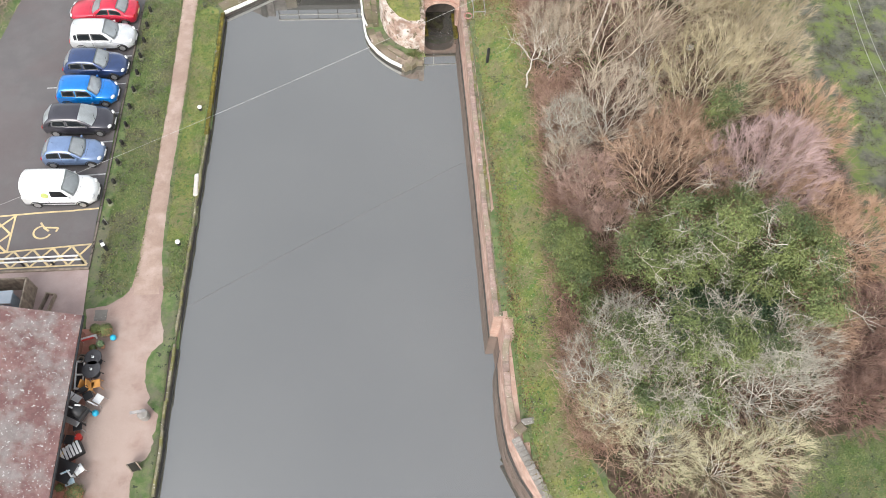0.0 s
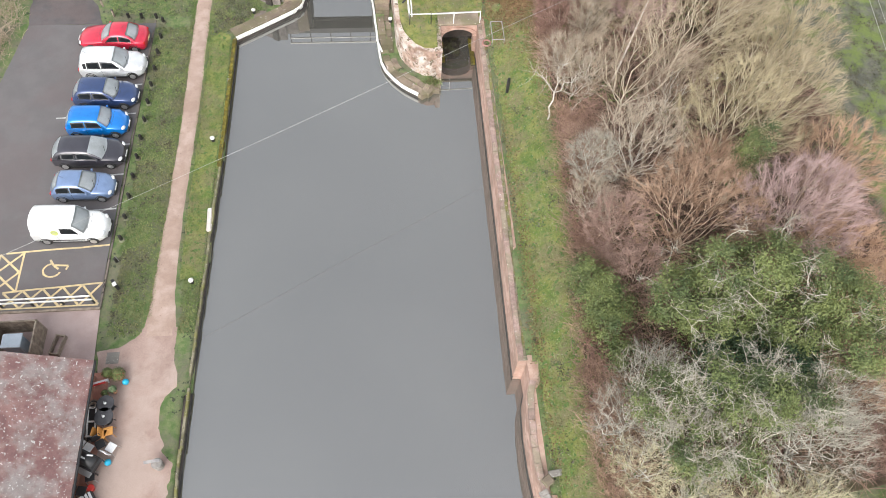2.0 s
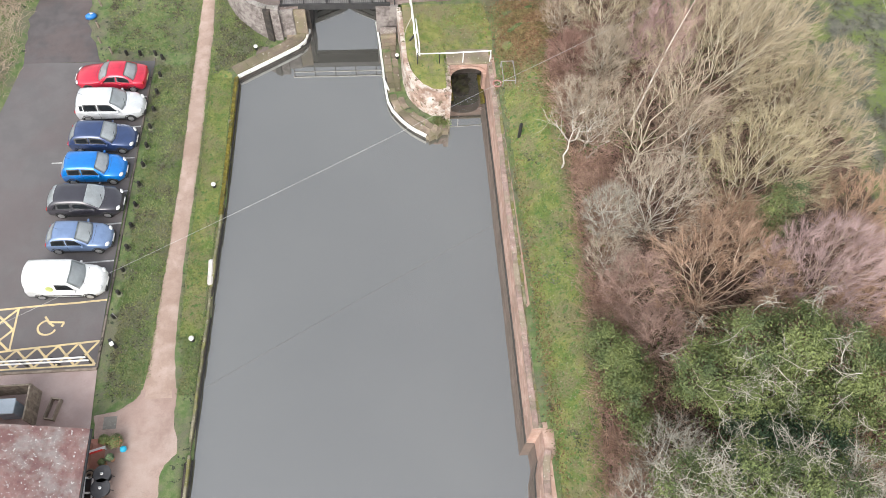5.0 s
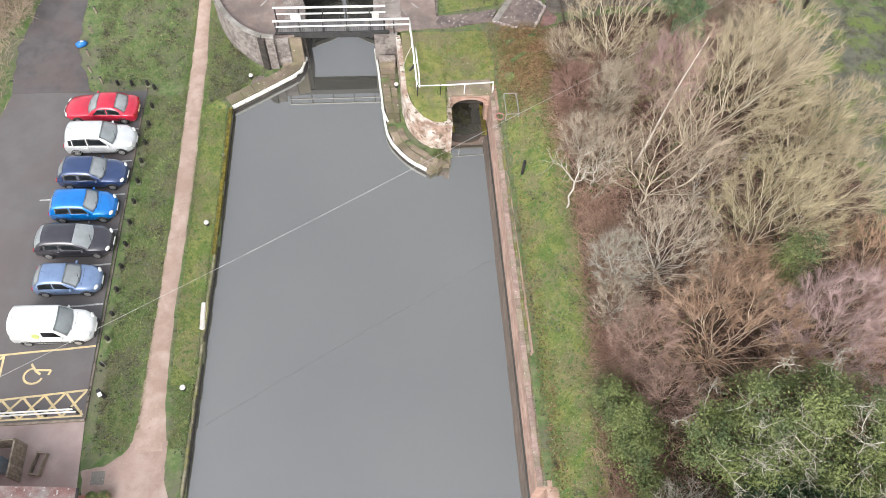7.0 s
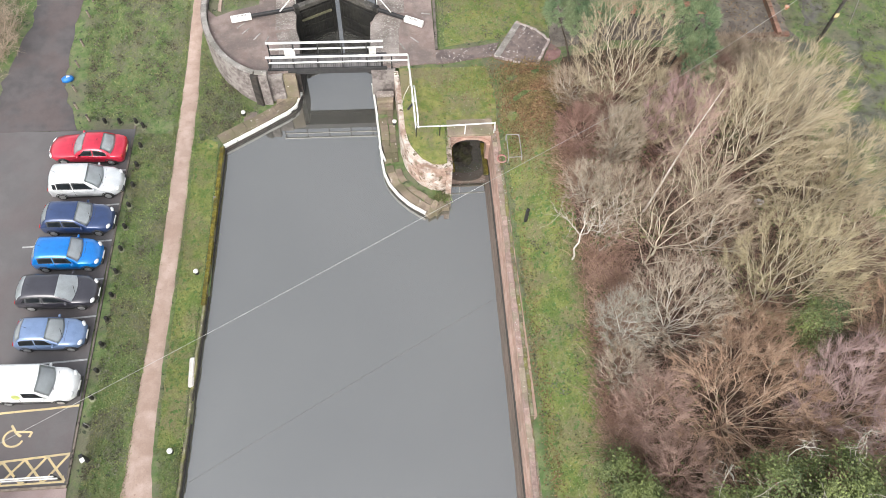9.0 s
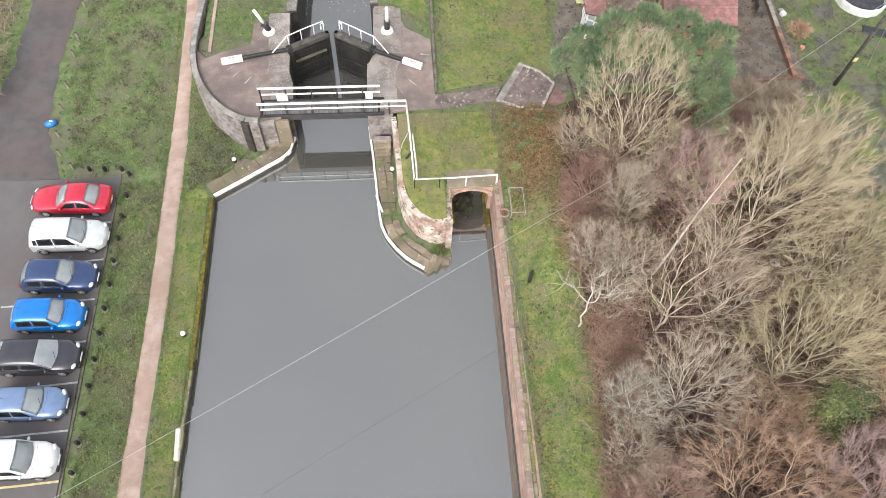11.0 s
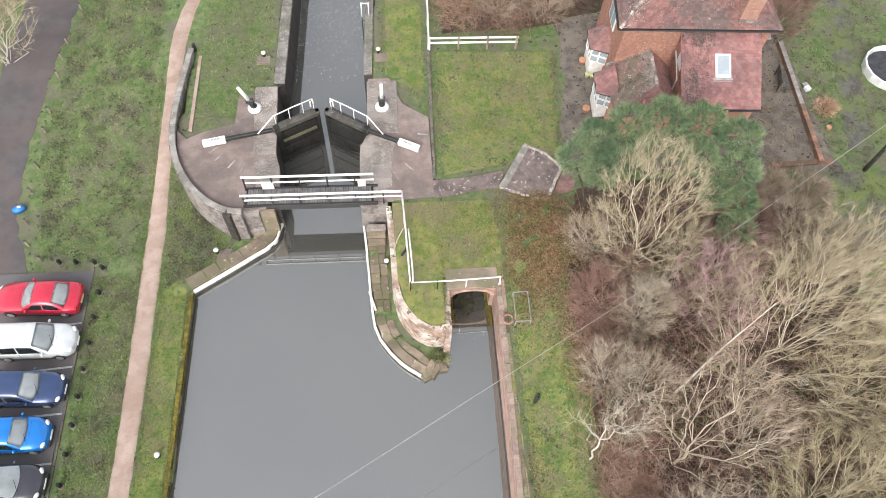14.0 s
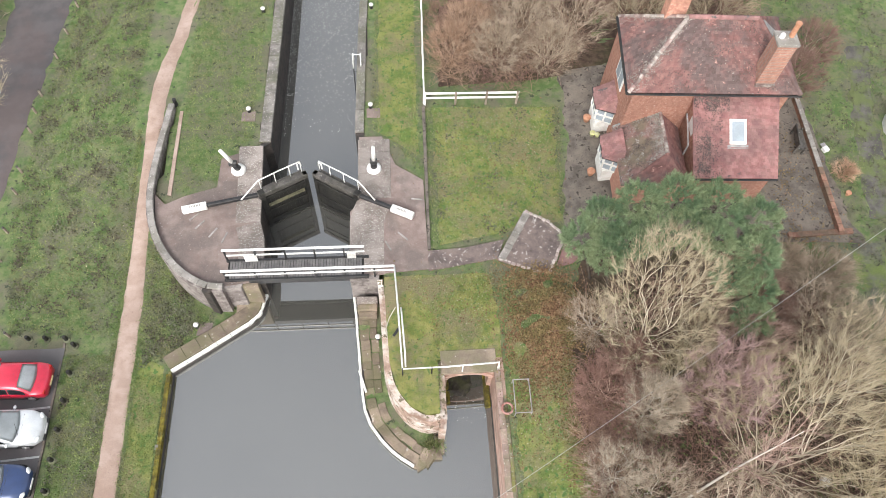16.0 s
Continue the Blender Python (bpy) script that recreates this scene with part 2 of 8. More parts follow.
IVY_DARK = surf("dark_evergreen_leaves", (0.04, 0.078, 0.042), (0.085, 0.13, 0.065), 1.0, 0.5, 0.0, c=(0.075, 0.13, 0.05), scale_c=0.6, amount=0.5, per_piece=0.45, spec=0.35)
PINE = surf("pine_needles", (0.105, 0.17, 0.092), (0.215, 0.285, 0.155), 0.9, 0.7, 0.0, c=(0.27, 0.31, 0.17), scale_c=0.7, amount=0.6, per_piece=0.4, spec=0.25)
TUFT = surf("grass_blades", (0.125, 0.185, 0.06), (0.23, 0.27, 0.105), 0.9, 0.9, 0.0, c=(0.19, 0.165, 0.095), scale_c=0.5, amount=0.6, per_piece=0.4, spec=0.1)
WEED = surf("dark_weeds", (0.095, 0.106, 0.067), (0.162, 0.168, 0.112), 1.5, 0.9, 0.0, c=(0.1, 0.075, 0.06), scale_c=0.9, amount=0.6, per_piece=0.4, spec=0.1)
WATER = surf("murky_water", (0.083, 0.0815, 0.073), (0.089, 0.0875, 0.078), 0.05, 0.015, 0.0, fine=0.05, detail=1.0, spec=1.0)
WATER.node_tree.nodes["Principled BSDF"].inputs["IOR"].default_value = 2.15
MOSSY_STRIP = surf("mossy_bank_grass", (0.135, 0.2, 0.056), (0.265, 0.275, 0.095), 1.3, 0.95, 0.9, c=(0.24, 0.2, 0.13), scale_c=0.6, amount=0.75, fine=22.0, bump_dist=0.08, spec=0.12, spots=(0.1, 0.185, 0.06), spot_scale=4.0, spot_at=0.56)
MOSSY = surf("mossy_lawn", (0.15, 0.195, 0.055), (0.29, 0.28, 0.1), 1.4, 0.95, 0.9, c=(0.24, 0.2, 0.13), scale_c=0.6, amount=0.85, fine=22.0, bump_dist=0.08, spec=0.12, spots=(0.12, 0.175, 0.065), spot_scale=5.0, spot_at=0.58)
FROTH = surf("pale_floating_scum", (0.3, 0.3, 0.29), (0.42, 0.42, 0.41), 4.0, 0.8, 0.1)
GLASS_DARK = gloss("dark_car_glass", (0.03, 0.035, 0.04), 0.06)
GLASS = gloss("window_glass", (0.36, 0.41, 0.45), 0.05)
TYRE = surf("tyre_rubber", (0.018, 0.018, 0.018), (0.03, 0.03, 0.03), 6.0, 0.8, 0.2)
ALLOY = gloss("alloy_rim", (0.5, 0.5, 0.5), 0.3, 0.7)
PLASTIC_BLACK = gloss("black_plastic", (0.025, 0.025, 0.027), 0.45)
PLASTIC_WHITE = gloss("white_plastic", (0.75, 0.75, 0.75), 0.35)
CYAN = gloss("cyan_plastic", (0.02, 0.4, 0.62), 0.4)
BLUE = gloss("blue_plastic", (0.02, 0.17, 0.5), 0.4)
RED_PAINT = gloss("red_plastic", (0.6, 0.05, 0.04), 0.4)
ORANGE = gloss("orange_timber", (0.62, 0.3, 0.08), 0.5)
LAMP_CLEAR = gloss("clear_lamp_lens", (0.75, 0.77, 0.78), 0.1)
LAMP_RED = gloss("red_lamp_lens", (0.5, 0.02, 0.02), 0.15)
CHAMBER_COPING = surf("worn_dark_coping", (0.14, 0.13, 0.118), (0.235, 0.215, 0.2), 2.0, 0.9, 0.5, c=(0.11, 0.115, 0.07), scale_c=0.8, amount=0.6, fine=25.0, per_piece=0.15, spots=(0.4, 0.38, 0.355), spot_scale=10.0, spot_at=0.6)
LANDING = surf("lichened_brick_paving", (0.1, 0.083, 0.078), (0.17, 0.135, 0.125), 2.0, 0.88, 0.5, c=(0.22, 0.17, 0.155), scale_c=0.7, amount=0.5, fine=20.0, spots=(0.37, 0.34, 0.32), spot_scale=5.0, spot_at=0.585, spec=0.2)
COPING_GREY = surf("grey_coping", (0.22, 0.205, 0.19), (0.33, 0.305, 0.285), 2.0, 0.9, 0.4, c=(0.16, 0.15, 0.125), scale_c=0.8, amount=0.6, fine=25.0, per_piece=0.12, spots=(0.47, 0.45, 0.42), spot_scale=9.0, spot_at=0.61)
TERRACOTTA = surf("terracotta", (0.42, 0.2, 0.12), (0.5, 0.27, 0.17), 5.0, 0.85, 0.2)
SOIL = surf("bare_soil", (0.095, 0.084, 0.074), (0.165, 0.145, 0.125), 2.0, 0.95, 0.7, c=(0.22, 0.185, 0.155), scale_c=0.6, amount=0.55, fine=20.0, spec=0.1, spots=(0.06, 0.052, 0.045), spot_scale=4.0, spot_at=0.57)
REDGROUND = surf("red_brick_paving", (0.34, 0.14, 0.1), (0.4, 0.2, 0.15), 2.5, 0.88, 0.3, c=(0.28, 0.16, 0.13), scale_c=0.6, per_piece=0.15)

# ---- building helpers ----
def mesh_of(name, verts, faces, material, smooth=False):
    me = bpy.data.meshes.new(name)
    me.from_pydata([tuple(v) for v in verts], [], [tuple(f) for f in faces])
    me.materials.append(material)
    if smooth:
        me.polygons.foreach_set("use_smooth", [True] * len(me.polygons))
    me.update()
    return me


def thing(name, x=0.0, y=0.0, z=0.0, rz=0.0, label="", category="", group="", kind=""):
    ob = new(name)
    ob.empty_display_size = 0.2
    ob.matrix_basis = pose(x, y, z, 0, 0, rz)
    return tagged(ob, label, category, group, kind)


def attach(ob, parent):
    if parent is not None:
        ob.parent = parent
    return ob


def part(name, bm, material, parent=None, label="", smooth=False):
    """Links a bmesh as one mesh object under a thing or a part."""
    me = bpy.data.meshes.new(name)
    bmesh.ops.recalc_face_normals(bm, faces=bm.faces)
    bm.to_mesh(me)
    bm.free()
    me.materials.append(material)
    if smooth:
        me.polygons.foreach_set("use_smooth", [True] * len(me.polygons))
    return tagged(attach(new(name, me), parent), label)


def raw(name, verts, faces, material, parent=None, label="", smooth=False):
    return tagged(attach(new(name, mesh_of(name, verts, faces, material, smooth)), parent), label)


def box(bm, x0, y0, z0, x1, y1, z1, m=None, bevel=0.0):
    v = bmesh.ops.create_cube(bm, size=1.0)["verts"]
    t = Matrix.LocRotScale(((x0 + x1) / 2, (y0 + y1) / 2, (z0 + z1) / 2), None, (abs(x1 - x0), abs(y1 - y0), abs(z1 - z0)))
    bmesh.ops.transform(bm, matrix=t, verts=v)
    if bevel:
        es = list({e for q in v for e in q.link_edges})
        v = bmesh.ops.bevel(bm, geom=es, offset=bevel, segments=1, affect="EDGES")["verts"]
    if m is not None:
        bmesh.ops.transform(bm, matrix=m, verts=v)
    return v


def boxed(x0, y0, z0, x1, y1, z1, m=None, bevel=0.0):
    bm = bmesh.new()
    box(bm, x0, y0, z0, x1, y1, z1, m, bevel)
    return bm


def tube(bm, pts, r, seg=6, r_end=None, caps=True):
    """A round bar through pts, tapering from r to r_end."""
    pts = [Vector(p) for p in pts]
    r_end = r if r_end is None else r_end
    rings = []
    for i, p in enumerate(pts):
        d = (pts[min(i + 1, len(pts) - 1)] - pts[max(i - 1, 0)]).normalized()
        u = d.cross(Vector((0, 0, 1)) if abs(d.z) < 0.9 else Vector((1, 0, 0))).normalized()
        w = d.cross(u)
        rr = r + (r_end - r) * i / max(1, len(pts) - 1)
        rings.append([bm.verts.new(p + (u * math.cos(k * math.tau / seg) + w * math.sin(k * math.tau / seg)) * rr) for k in range(seg)])
    for a, b in zip(rings, rings[1:]):
        for k in range(seg):
            bm.faces.new((a[k], a[(k + 1) % seg], b[(k + 1) % seg], b[k]))
    if caps:
        bm.faces.new(rings[0][::-1]), bm.faces.new(rings[-1])
    return bm


def turned(profile, seg=14, m=None):
    """A turned solid from (radius, height) pairs."""
    bm = bmesh.new()
    rings = [[bm.verts.new((r * math.cos(k * math.tau / seg), r * math.sin(k * math.tau / seg), z)) for k in range(seg)] for r, z in profile]
    for a, b in zip(rings, rings[1:]):
        for k in range(seg):
            bm.faces.new((a[k], a[(k + 1) % seg], b[(k + 1) % seg], b[k]))
    bm.faces.new(rings[0][::-1]), bm.faces.new(rings[-1])
    if m is not None:
        bmesh.ops.transform(bm, matrix=m, verts=bm.verts)
    return bm


def along(line, step):
    """Points every step metres along a polyline of 2D or 3D points, with the ends."""
    pts = [Vector(p) for p in line]
    out = [pts[0]]
    for a, b in zip(pts, pts[1:]):
        n = max(1, round((b - a).length / step))
        out += [a.lerp(b, k / n) for k in range(1, n + 1)]
    return out


def smooth_line(line, n=6):
    """A rounded curve through the points of a line."""
    p = [Vector(q) for q in line]
    p = [p[0] * 2 - p[1], *p, p[-1] * 2 - p[-2]]
    out = []
    for a, b, c, d in zip(p, p[1:], p[2:], p[3:]):
        for k in range(n):
            s = k / n
            out.append(0.5 * (2 * b + (c - a) * s + (2 * a - 5 * b + 4 * c - d) * s * s + (3 * b - a - 3 * c + d) * s ** 3))
    return [*out, p[-2]]


def side_of(pts, i):
    """The unit normal to the left of a 2D line at its point i."""
    a, b = pts[max(i - 1, 0)], pts[min(i + 1, len(pts) - 1)]
    d = (b - a).normalized()
    return Vector((-d.y, d.x))


def wall_run(line, left, right, z0, z1):
    """A solid wall along a 2D line, from left to right of it; z0 and z1 are numbers or functions of a point."""
    pts = [Vector(p[:2]) for p in line]
    v, f = [], []
    lo = z0 if callable(z0) else (lambda p: z0)
    hi = z1 if callable(z1) else (lambda p: z1)
    for i, p in enumerate(pts):
        n = side_of(pts, i)
        for s, zz in ((left, lo(p)), (left, hi(p)), (-right, hi(p)), (-right, lo(p))):
            q = p + n * s
            v.append((q.x, q.y, zz))
    for i in range(len(pts) - 1):
        a, b = 4 * i, 4 * i + 4
        for k in range(4):
            f.append((a + k, a + (k + 1) % 4, b + (k + 1) % 4, b + k))
    e = 4 * (len(pts) - 1)
    f += [(3, 2, 1, 0), (e, e + 1, e + 2, e + 3)]
    return v, f


def sm(x, a, b):
    t = min(1.0, max(0.0, (x - a) / (b - a)))
    return t * t * (3 - 2 * t)


def inside(x, y, poly):
    hit = False
    for (ax, ay), (bx, by) in zip(poly, poly[1:] + poly[:1]):
        if (ay > y) != (by > y) and x < (bx - ax) * (y - ay) / (by - ay) + ax:
            hit = not hit
    return hit


def rnd(x, y, s=1.0):
    return noise.noise(Vector((x * s, y * s, 3.7)))

# ---- plan ----
WATER_L = [(-12.7, -14), (-11.92, 8), (-11.68, 16.2), (-11.38, 24), (-11.08, 31), (-10.82, 40.85)]
WING = [(-10.82, 40.85), (-9.68, 41.58), (-8.75, 42.18), (-7.65, 42.9), (-6.68, 43.56), (-6.25, 44.25), (-6.12, 45.0)]
CHAMBER_L = [(-6.0, 45.0), (-5.95, 47.0), (-6.25, 48.0), (-6.35, 53.2), (-5.95, 53.5), (-5.6, 62.0), (-5.0, 78.0)]
CHAMBER_R = [(0.1, 78.0), (-0.85, 62.0), (-1.13, 54.0), (-0.95, 53.4), (-1.0, 49.2), (-1.45, 48.6), (-1.5, 45.0)]
RIM = [(-1.55, 45.6), (-1.38, 43.4), (-1.2, 40.6), (-1.05, 38.6), (-0.75, 37.6), (-0.2, 36.75), (0.5, 36.0), (1.37, 35.35)]
TIP = [(1.37, 35.35), (1.75, 35.3), (2.6, 35.9), (2.98, 36.6)]
CUL_L = [(2.98, 36.6), (3.02, 37.0), (3.05, 41.8)]
CUL_R = [(5.52, 41.8), (5.55, 38.0), (5.5, 33.0), (5.4, 24.0), (5.28, 15.5)]
STEP_R = [(5.28, 15.5), (5.72, 15.45), (5.74, 14.5), (5.5, 13.7), (5.42, 12.0), (5.45, 10.3), (5.57, 9.1), (5.95, 7.9), (6.52, 6.8), (7.9, 4.2), (8.6, -14)]
RETAIN = [(-0.1, 44.5), (0.02, 42.5), (0.12, 39.9), (0.45, 38.5), (1.2, 37.45), (2.1, 36.95), (2.98, 37.05)]
CURVE = [(-11.55, 56.2), (-11.95, 52.6), (-12.05, 50.2), (-11.75, 48.3), (-11.0, 46.6), (-9.9, 45.3), (-8.7, 44.55), (-7.9, 44.45)]
BASIN = WATER_L + WING[1:] + CHAMBER_L[1:] + CHAMBER_R + RIM[1:] + TIP[1:] + CUL_L[1:] + CUL_R + STEP_R[1:]
RETAIN_IN = [(0.28, 44.9), (0.36, 42.5), (0.46, 40.0), (0.75, 38.75), (1.35, 37.85), (2.15, 37.4), (2.98, 37.4)]
PLATEAU = CURVE + [(-7.9, 44.85), (-6.0, 44.85), (-6.0, 47), (-1.5, 47), (-1.5, 44.95)] + RETAIN_IN + [(3.0, 39.6), (5.5, 39.6), (5.5, 41.5), (90, 41.5), (90, 90), (-11.2, 90), (-11.2, 60)]
ISLAND = RIM + TIP[1:] + [(2.98, 37.05)] + RETAIN[::-1]
TOP = 2.72


def climb(y):
    """The towpath's rise beside the lock."""
    return 0.45 + 2.15 * sm(y, 43.0, 58.5)


def bank(x):
    """The bank above the basin's east wall, rising to the wood."""
    return TOP + 1.45 * sm(x, 5.3, 9.0) - 0.4 * sm(x, 12.0, 22.0)


def land(x, y):
    """Height of the land outside the water."""
    if x < -11.0 and not inside(x, y, PLATEAU):
        side = sm(-x, 14.5, 20.0)
        return climb(y) * (1 - 0.55 * side) + 0.55 * side * 0.45
    if x > 5.0:
        far = sm(y, 40.0, 46.0)
        return bank(x) * (1 - far) + (TOP + 0.75 * sm(x, 9.5, 15.0)) * far
    if inside(x, y, PLATEAU):
        return TOP
    if inside(x, y, ISLAND):
        return 0.36
    if x > -11.6 and 40.0 < y < 46.0:
        return 0.36 + 0.3 * sm(y - 0.6 * x, 49.0, 52.0)
    return 0.45


def land_z(x, y):
    return land(x, y) + 0.05 * rnd(x, y, 0.45) + 0.025 * rnd(x, y, 1.7)


# ---- ground: one sheet, lowered to the bed under the water ----
def build_ground():
    xs = sorted({*np.round(np.arange(-27, 34.01, 0.3), 3), *(-900, -300, -120, -60, -40, -33, -30, 38, 44, 60, 120, 300, 900)})
    ys = sorted({*np.round(np.arange(2, 70.01, 0.3), 3), *(-900, -300, -100, -40, -14.2, -13.8, -6, 76, 79, 79.4, 90, 140, 300, 900)})
    v, f = [], []
    for y in ys:
        for x in xs:
            wet = inside(x, y, BASIN)
            if not wet and (y > 44.0 or x > 2.3) and -9 < x < 10:
                wet = any(inside(x + dx, y + dy, BASIN) for dx, dy in ((0.33, 0), (-0.33, 0), (0, 0.33), (0, -0.33)))
            z = -1.4 if wet else land_z(x, y)
            v.append((x, y, z))
    n = len(xs)
    for j in range(len(ys) - 1):
        for i in range(n - 1):
            f.append((j * n + i, j * n + i + 1, (j + 1) * n + i + 1, (j + 1) * n + i))
    ob = raw("ground", v, f, GRASS, smooth=True)
    return tagged(ob, "damp winter grass and weeds over gently sloping ground", "ground", kind="structure")


build_ground()


def drape(name, left, right, material, dz, label, category, cells=6, step=0.5, ragged=0.0, hump=0.0):
    """A ground covering between two edge lines, laid on the land."""
    L, R = along(left, step), along(right, step)
    n = max(len(L), len(R))

    def at(line, s):
        k = s * (len(line) - 1)
        i = min(int(k), len(line) - 2)
        return line[i].lerp(line[i + 1], k - i)

    v, f = [], []
    for j in range(n):
        a, b = at(L, j / (n - 1)), at(R, j / (n - 1))
        for i in range(cells + 1):
            p = a.lerp(b, i / cells)
            q = p.copy()
            if ragged and i in (0, cells):
                q += (p - a.lerp(b, 0.5)).normalized() * ragged * (noise.noise(Vector((p.x * 1.3, p.y * 1.3, i))) + 0.6 * noise.noise(Vector((p.x * 4, p.y * 4, i))))
            edge = -0.05 if i in (0, cells) and ragged else 0.0
            v.append((q.x, q.y, land_z(q.x, q.y) + dz + edge + hump * math.sin(math.pi * i / cells)))
    w = cells + 1
    for j in range(n - 1):
        for i in range(cells):
            f.append((j * w + i, j * w + i + 1, (j + 1) * w + i + 1, (j + 1) * w + i))
    ob = raw(name, v, f, material, smooth=True)
    return tagged(ob, label, category, kind="structure")




def offset_line(line, d):
    p = [Vector(q) for q in line]
    return [tuple(q + side_of(p, i) * d) for i, q in enumerate(p)]


drape("car_park", [(-27.5, 20.75), (-27.0, 31), (-25.6, 37.7), (-24.9, 42.5)], [(-17.0, 20.75), (-16.85, 31), (-16.55, 36.9), (-16.35, 42.4)], ASPHALT, 0.06, "worn grey asphalt car park with marked bays", "car park", 24, 0.6)
drape("road", [(-24.9, 42.48), (-25.3, 46.5), (-24.2, 51), (-23.9, 55), (-23.5, 61), (-23.2, 67.2), (-21.5, 90)], [(-19.9, 42.48), (-21.3, 46.0), (-21.2, 50.5), (-20.8, 55.1), (-20.1, 61.2), (-19.6, 67.2), (-18.2, 90)], ROADWAY, 0.062, "narrow asphalt access road with reddish mud stains", "road", 8, 0.6, ragged=0.25)
PATH_L = [(-14.5, 18.9), (-14.3, 21), (-14.25, 22.3), (-14.05, 27.4), (-13.87, 33.8), (-13.83, 41.9), (-13.75, 45), (-13.6, 48), (-13.3, 53), (-13.1, 58.2), (-12.45, 61.3), (-11.8, 65.1), (-9.5, 80)]
PATH_R = [(-12.6, 18.9), (-12.85, 21), (-12.97, 22.3), (-12.98, 27.4), (-12.77, 33.8), (-12.72, 41.9), (-12.68, 45), (-12.7, 48), (-12.4, 53), (-12.05, 58.2), (-11.5, 61.3), (-10.8, 65.1), (-8.5, 80)]
drape("towpath", smooth_line(PATH_L, 4), smooth_line(PATH_R, 4), PATH, 0.035, "pinkish compacted gravel towpath with soft grassy edges", "path", 6, 0.5, ragged=0.07, hump=0.03)
drape("yard_path", [(-16.7, -14), (-16.7, 8), (-16.6, 16.9), (-16.75, 18.2), (-15.5, 18.5), (-14.9, 18.85), (-14.45, 19.4)], [(-13.4, -14), (-13.0, 8.2), (-12.9, 9.5), (-12.2, 10.1), (-12.08, 12.0), (-12.6, 12.6), (-13.0, 14.2), (-12.85, 15.4), (-12.2, 15.9), (-12.2, 16.6), (-12.55, 17.4), (-12.6, 18.7), (-12.72, 19.4)], YARD, 0.033, "worn pinkish gravel yard beside the water", "yard", 12, 0.4, ragged=0.3)
drape("yard_concrete", [(-27.5, 16.5), (-27.4, 20.7)], [(-16.72, 16.5), (-16.9, 20.7)], CONCRETE_PINK, 0.045, "smooth pinkish concrete apron below the car park", "concrete apron", 20, 0.5)
drape("brick_terrace", [(-17.2, -6), (-17.2, 17.0)], [(-15.9, -6), (-15.85, 17.0)], REDGROUND, 0.05, "red brick paving along the building wall", "paving", 4, 0.5)
drape("scrub_floor", [(9.6, -14), (9.4, 5.5), (8.1, 10.5), (8.1, 14.7), (8.7, 21), (9.0, 26), (9.2, 31), (8.9, 37), (9.6, 42.5), (10.8, 45.0)], [(17.0, -14), (17.6, 5.5), (19.2, 7.8), (25.0, 8.6), (25.8, 16), (26.3, 23), (25.8, 32), (24.0, 38), (22.5, 42), (21.5, 45.0)], BRAMBLE, 0.05, "reddish brown bramble and leaf litter under the trees", "undergrowth", 30, 0.7, ragged=0.5)
drape("house_yard", [(9.9, 46.0), (10.4, 49.2), (11.2, 53.5), (11.4, 58)], [(26.0, 45.0), (25.6, 49), (25.5, 53), (25.2, 58)], SOIL, 0.055, "bare trodden soil round the cottage", "yard", 20, 0.6, ragged=0.3)

# ---- water ----
wv = [(-30, -30, 0), (12, -30, 0), (12, 80, 0), (-30, 80, 0)]
tagged(raw("water", wv, [(0, 1, 2, 3)], WATER), "still grey-green murky canal water", "water", kind="structure")


# ---- masonry of the basin ----
def coping(parent, line, left, right, z, thick, length, material, name="coping_stone", gap=0.012, jitter=0.012):
    """Separate slabs along a line, each slightly out of true."""
    pts = along(line, 0.25)
    run = [0.0]
    for a, b in zip(pts, pts[1:]):
        run.append(run[-1] + (b - a).length)
    zf = z if callable(z) else (lambda p: z)

    def at(d):
        for i in range(len(run) - 1):
            if run[i + 1] >= d or i == len(run) - 2:
                q = pts[i].lerp(pts[i + 1], (d - run[i]) / max(1e-6, run[i + 1] - run[i]))
                return Vector(q[:2])
    d = 0.0
    while d < run[-1] - 0.1:
        e = min(run[-1], d + length * random.uniform(0.75, 1.25))
        if run[-1] - e < length * 0.4:
            e = run[-1]
        a, b = at(d + gap), at(e - gap)
        t = (b - a).normalized()
        n = Vector((-t.y, t.x))
        jz, jl = random.uniform(-jitter, jitter), random.uniform(-jitter, jitter)
        v = []
        for p in (a, b):
            zz = zf(p) + jz
            c = 0.02
            q1, q2 = p + n * (left + jl), p - n * (right - jl)
            v += [(q1.x, q1.y, zz - thick), (q1.x, q1.y, zz - c), (*(q1 - n * c), zz), (*(q2 + n * c), zz), (q2.x, q2.y, zz - c), (q2.x, q2.y, zz - thick)]
        f = [(k, (k + 1) % 6, 6 + (k + 1) % 6, 6 + k) for k in range(6)] + [(5, 4, 3, 2, 1, 0), (6, 7, 8, 9, 10, 11)]
        raw(name, v, f, material, parent)
        d = e


def masonry(name, line, left, right, z0, z1, material, label, category="wall"):
    v, f = wall_run(along([Vector(p) for p in line], 0.5), left, right, z0, z1)
    return tagged(raw(name, v, f, material), label, category, kind="structure")


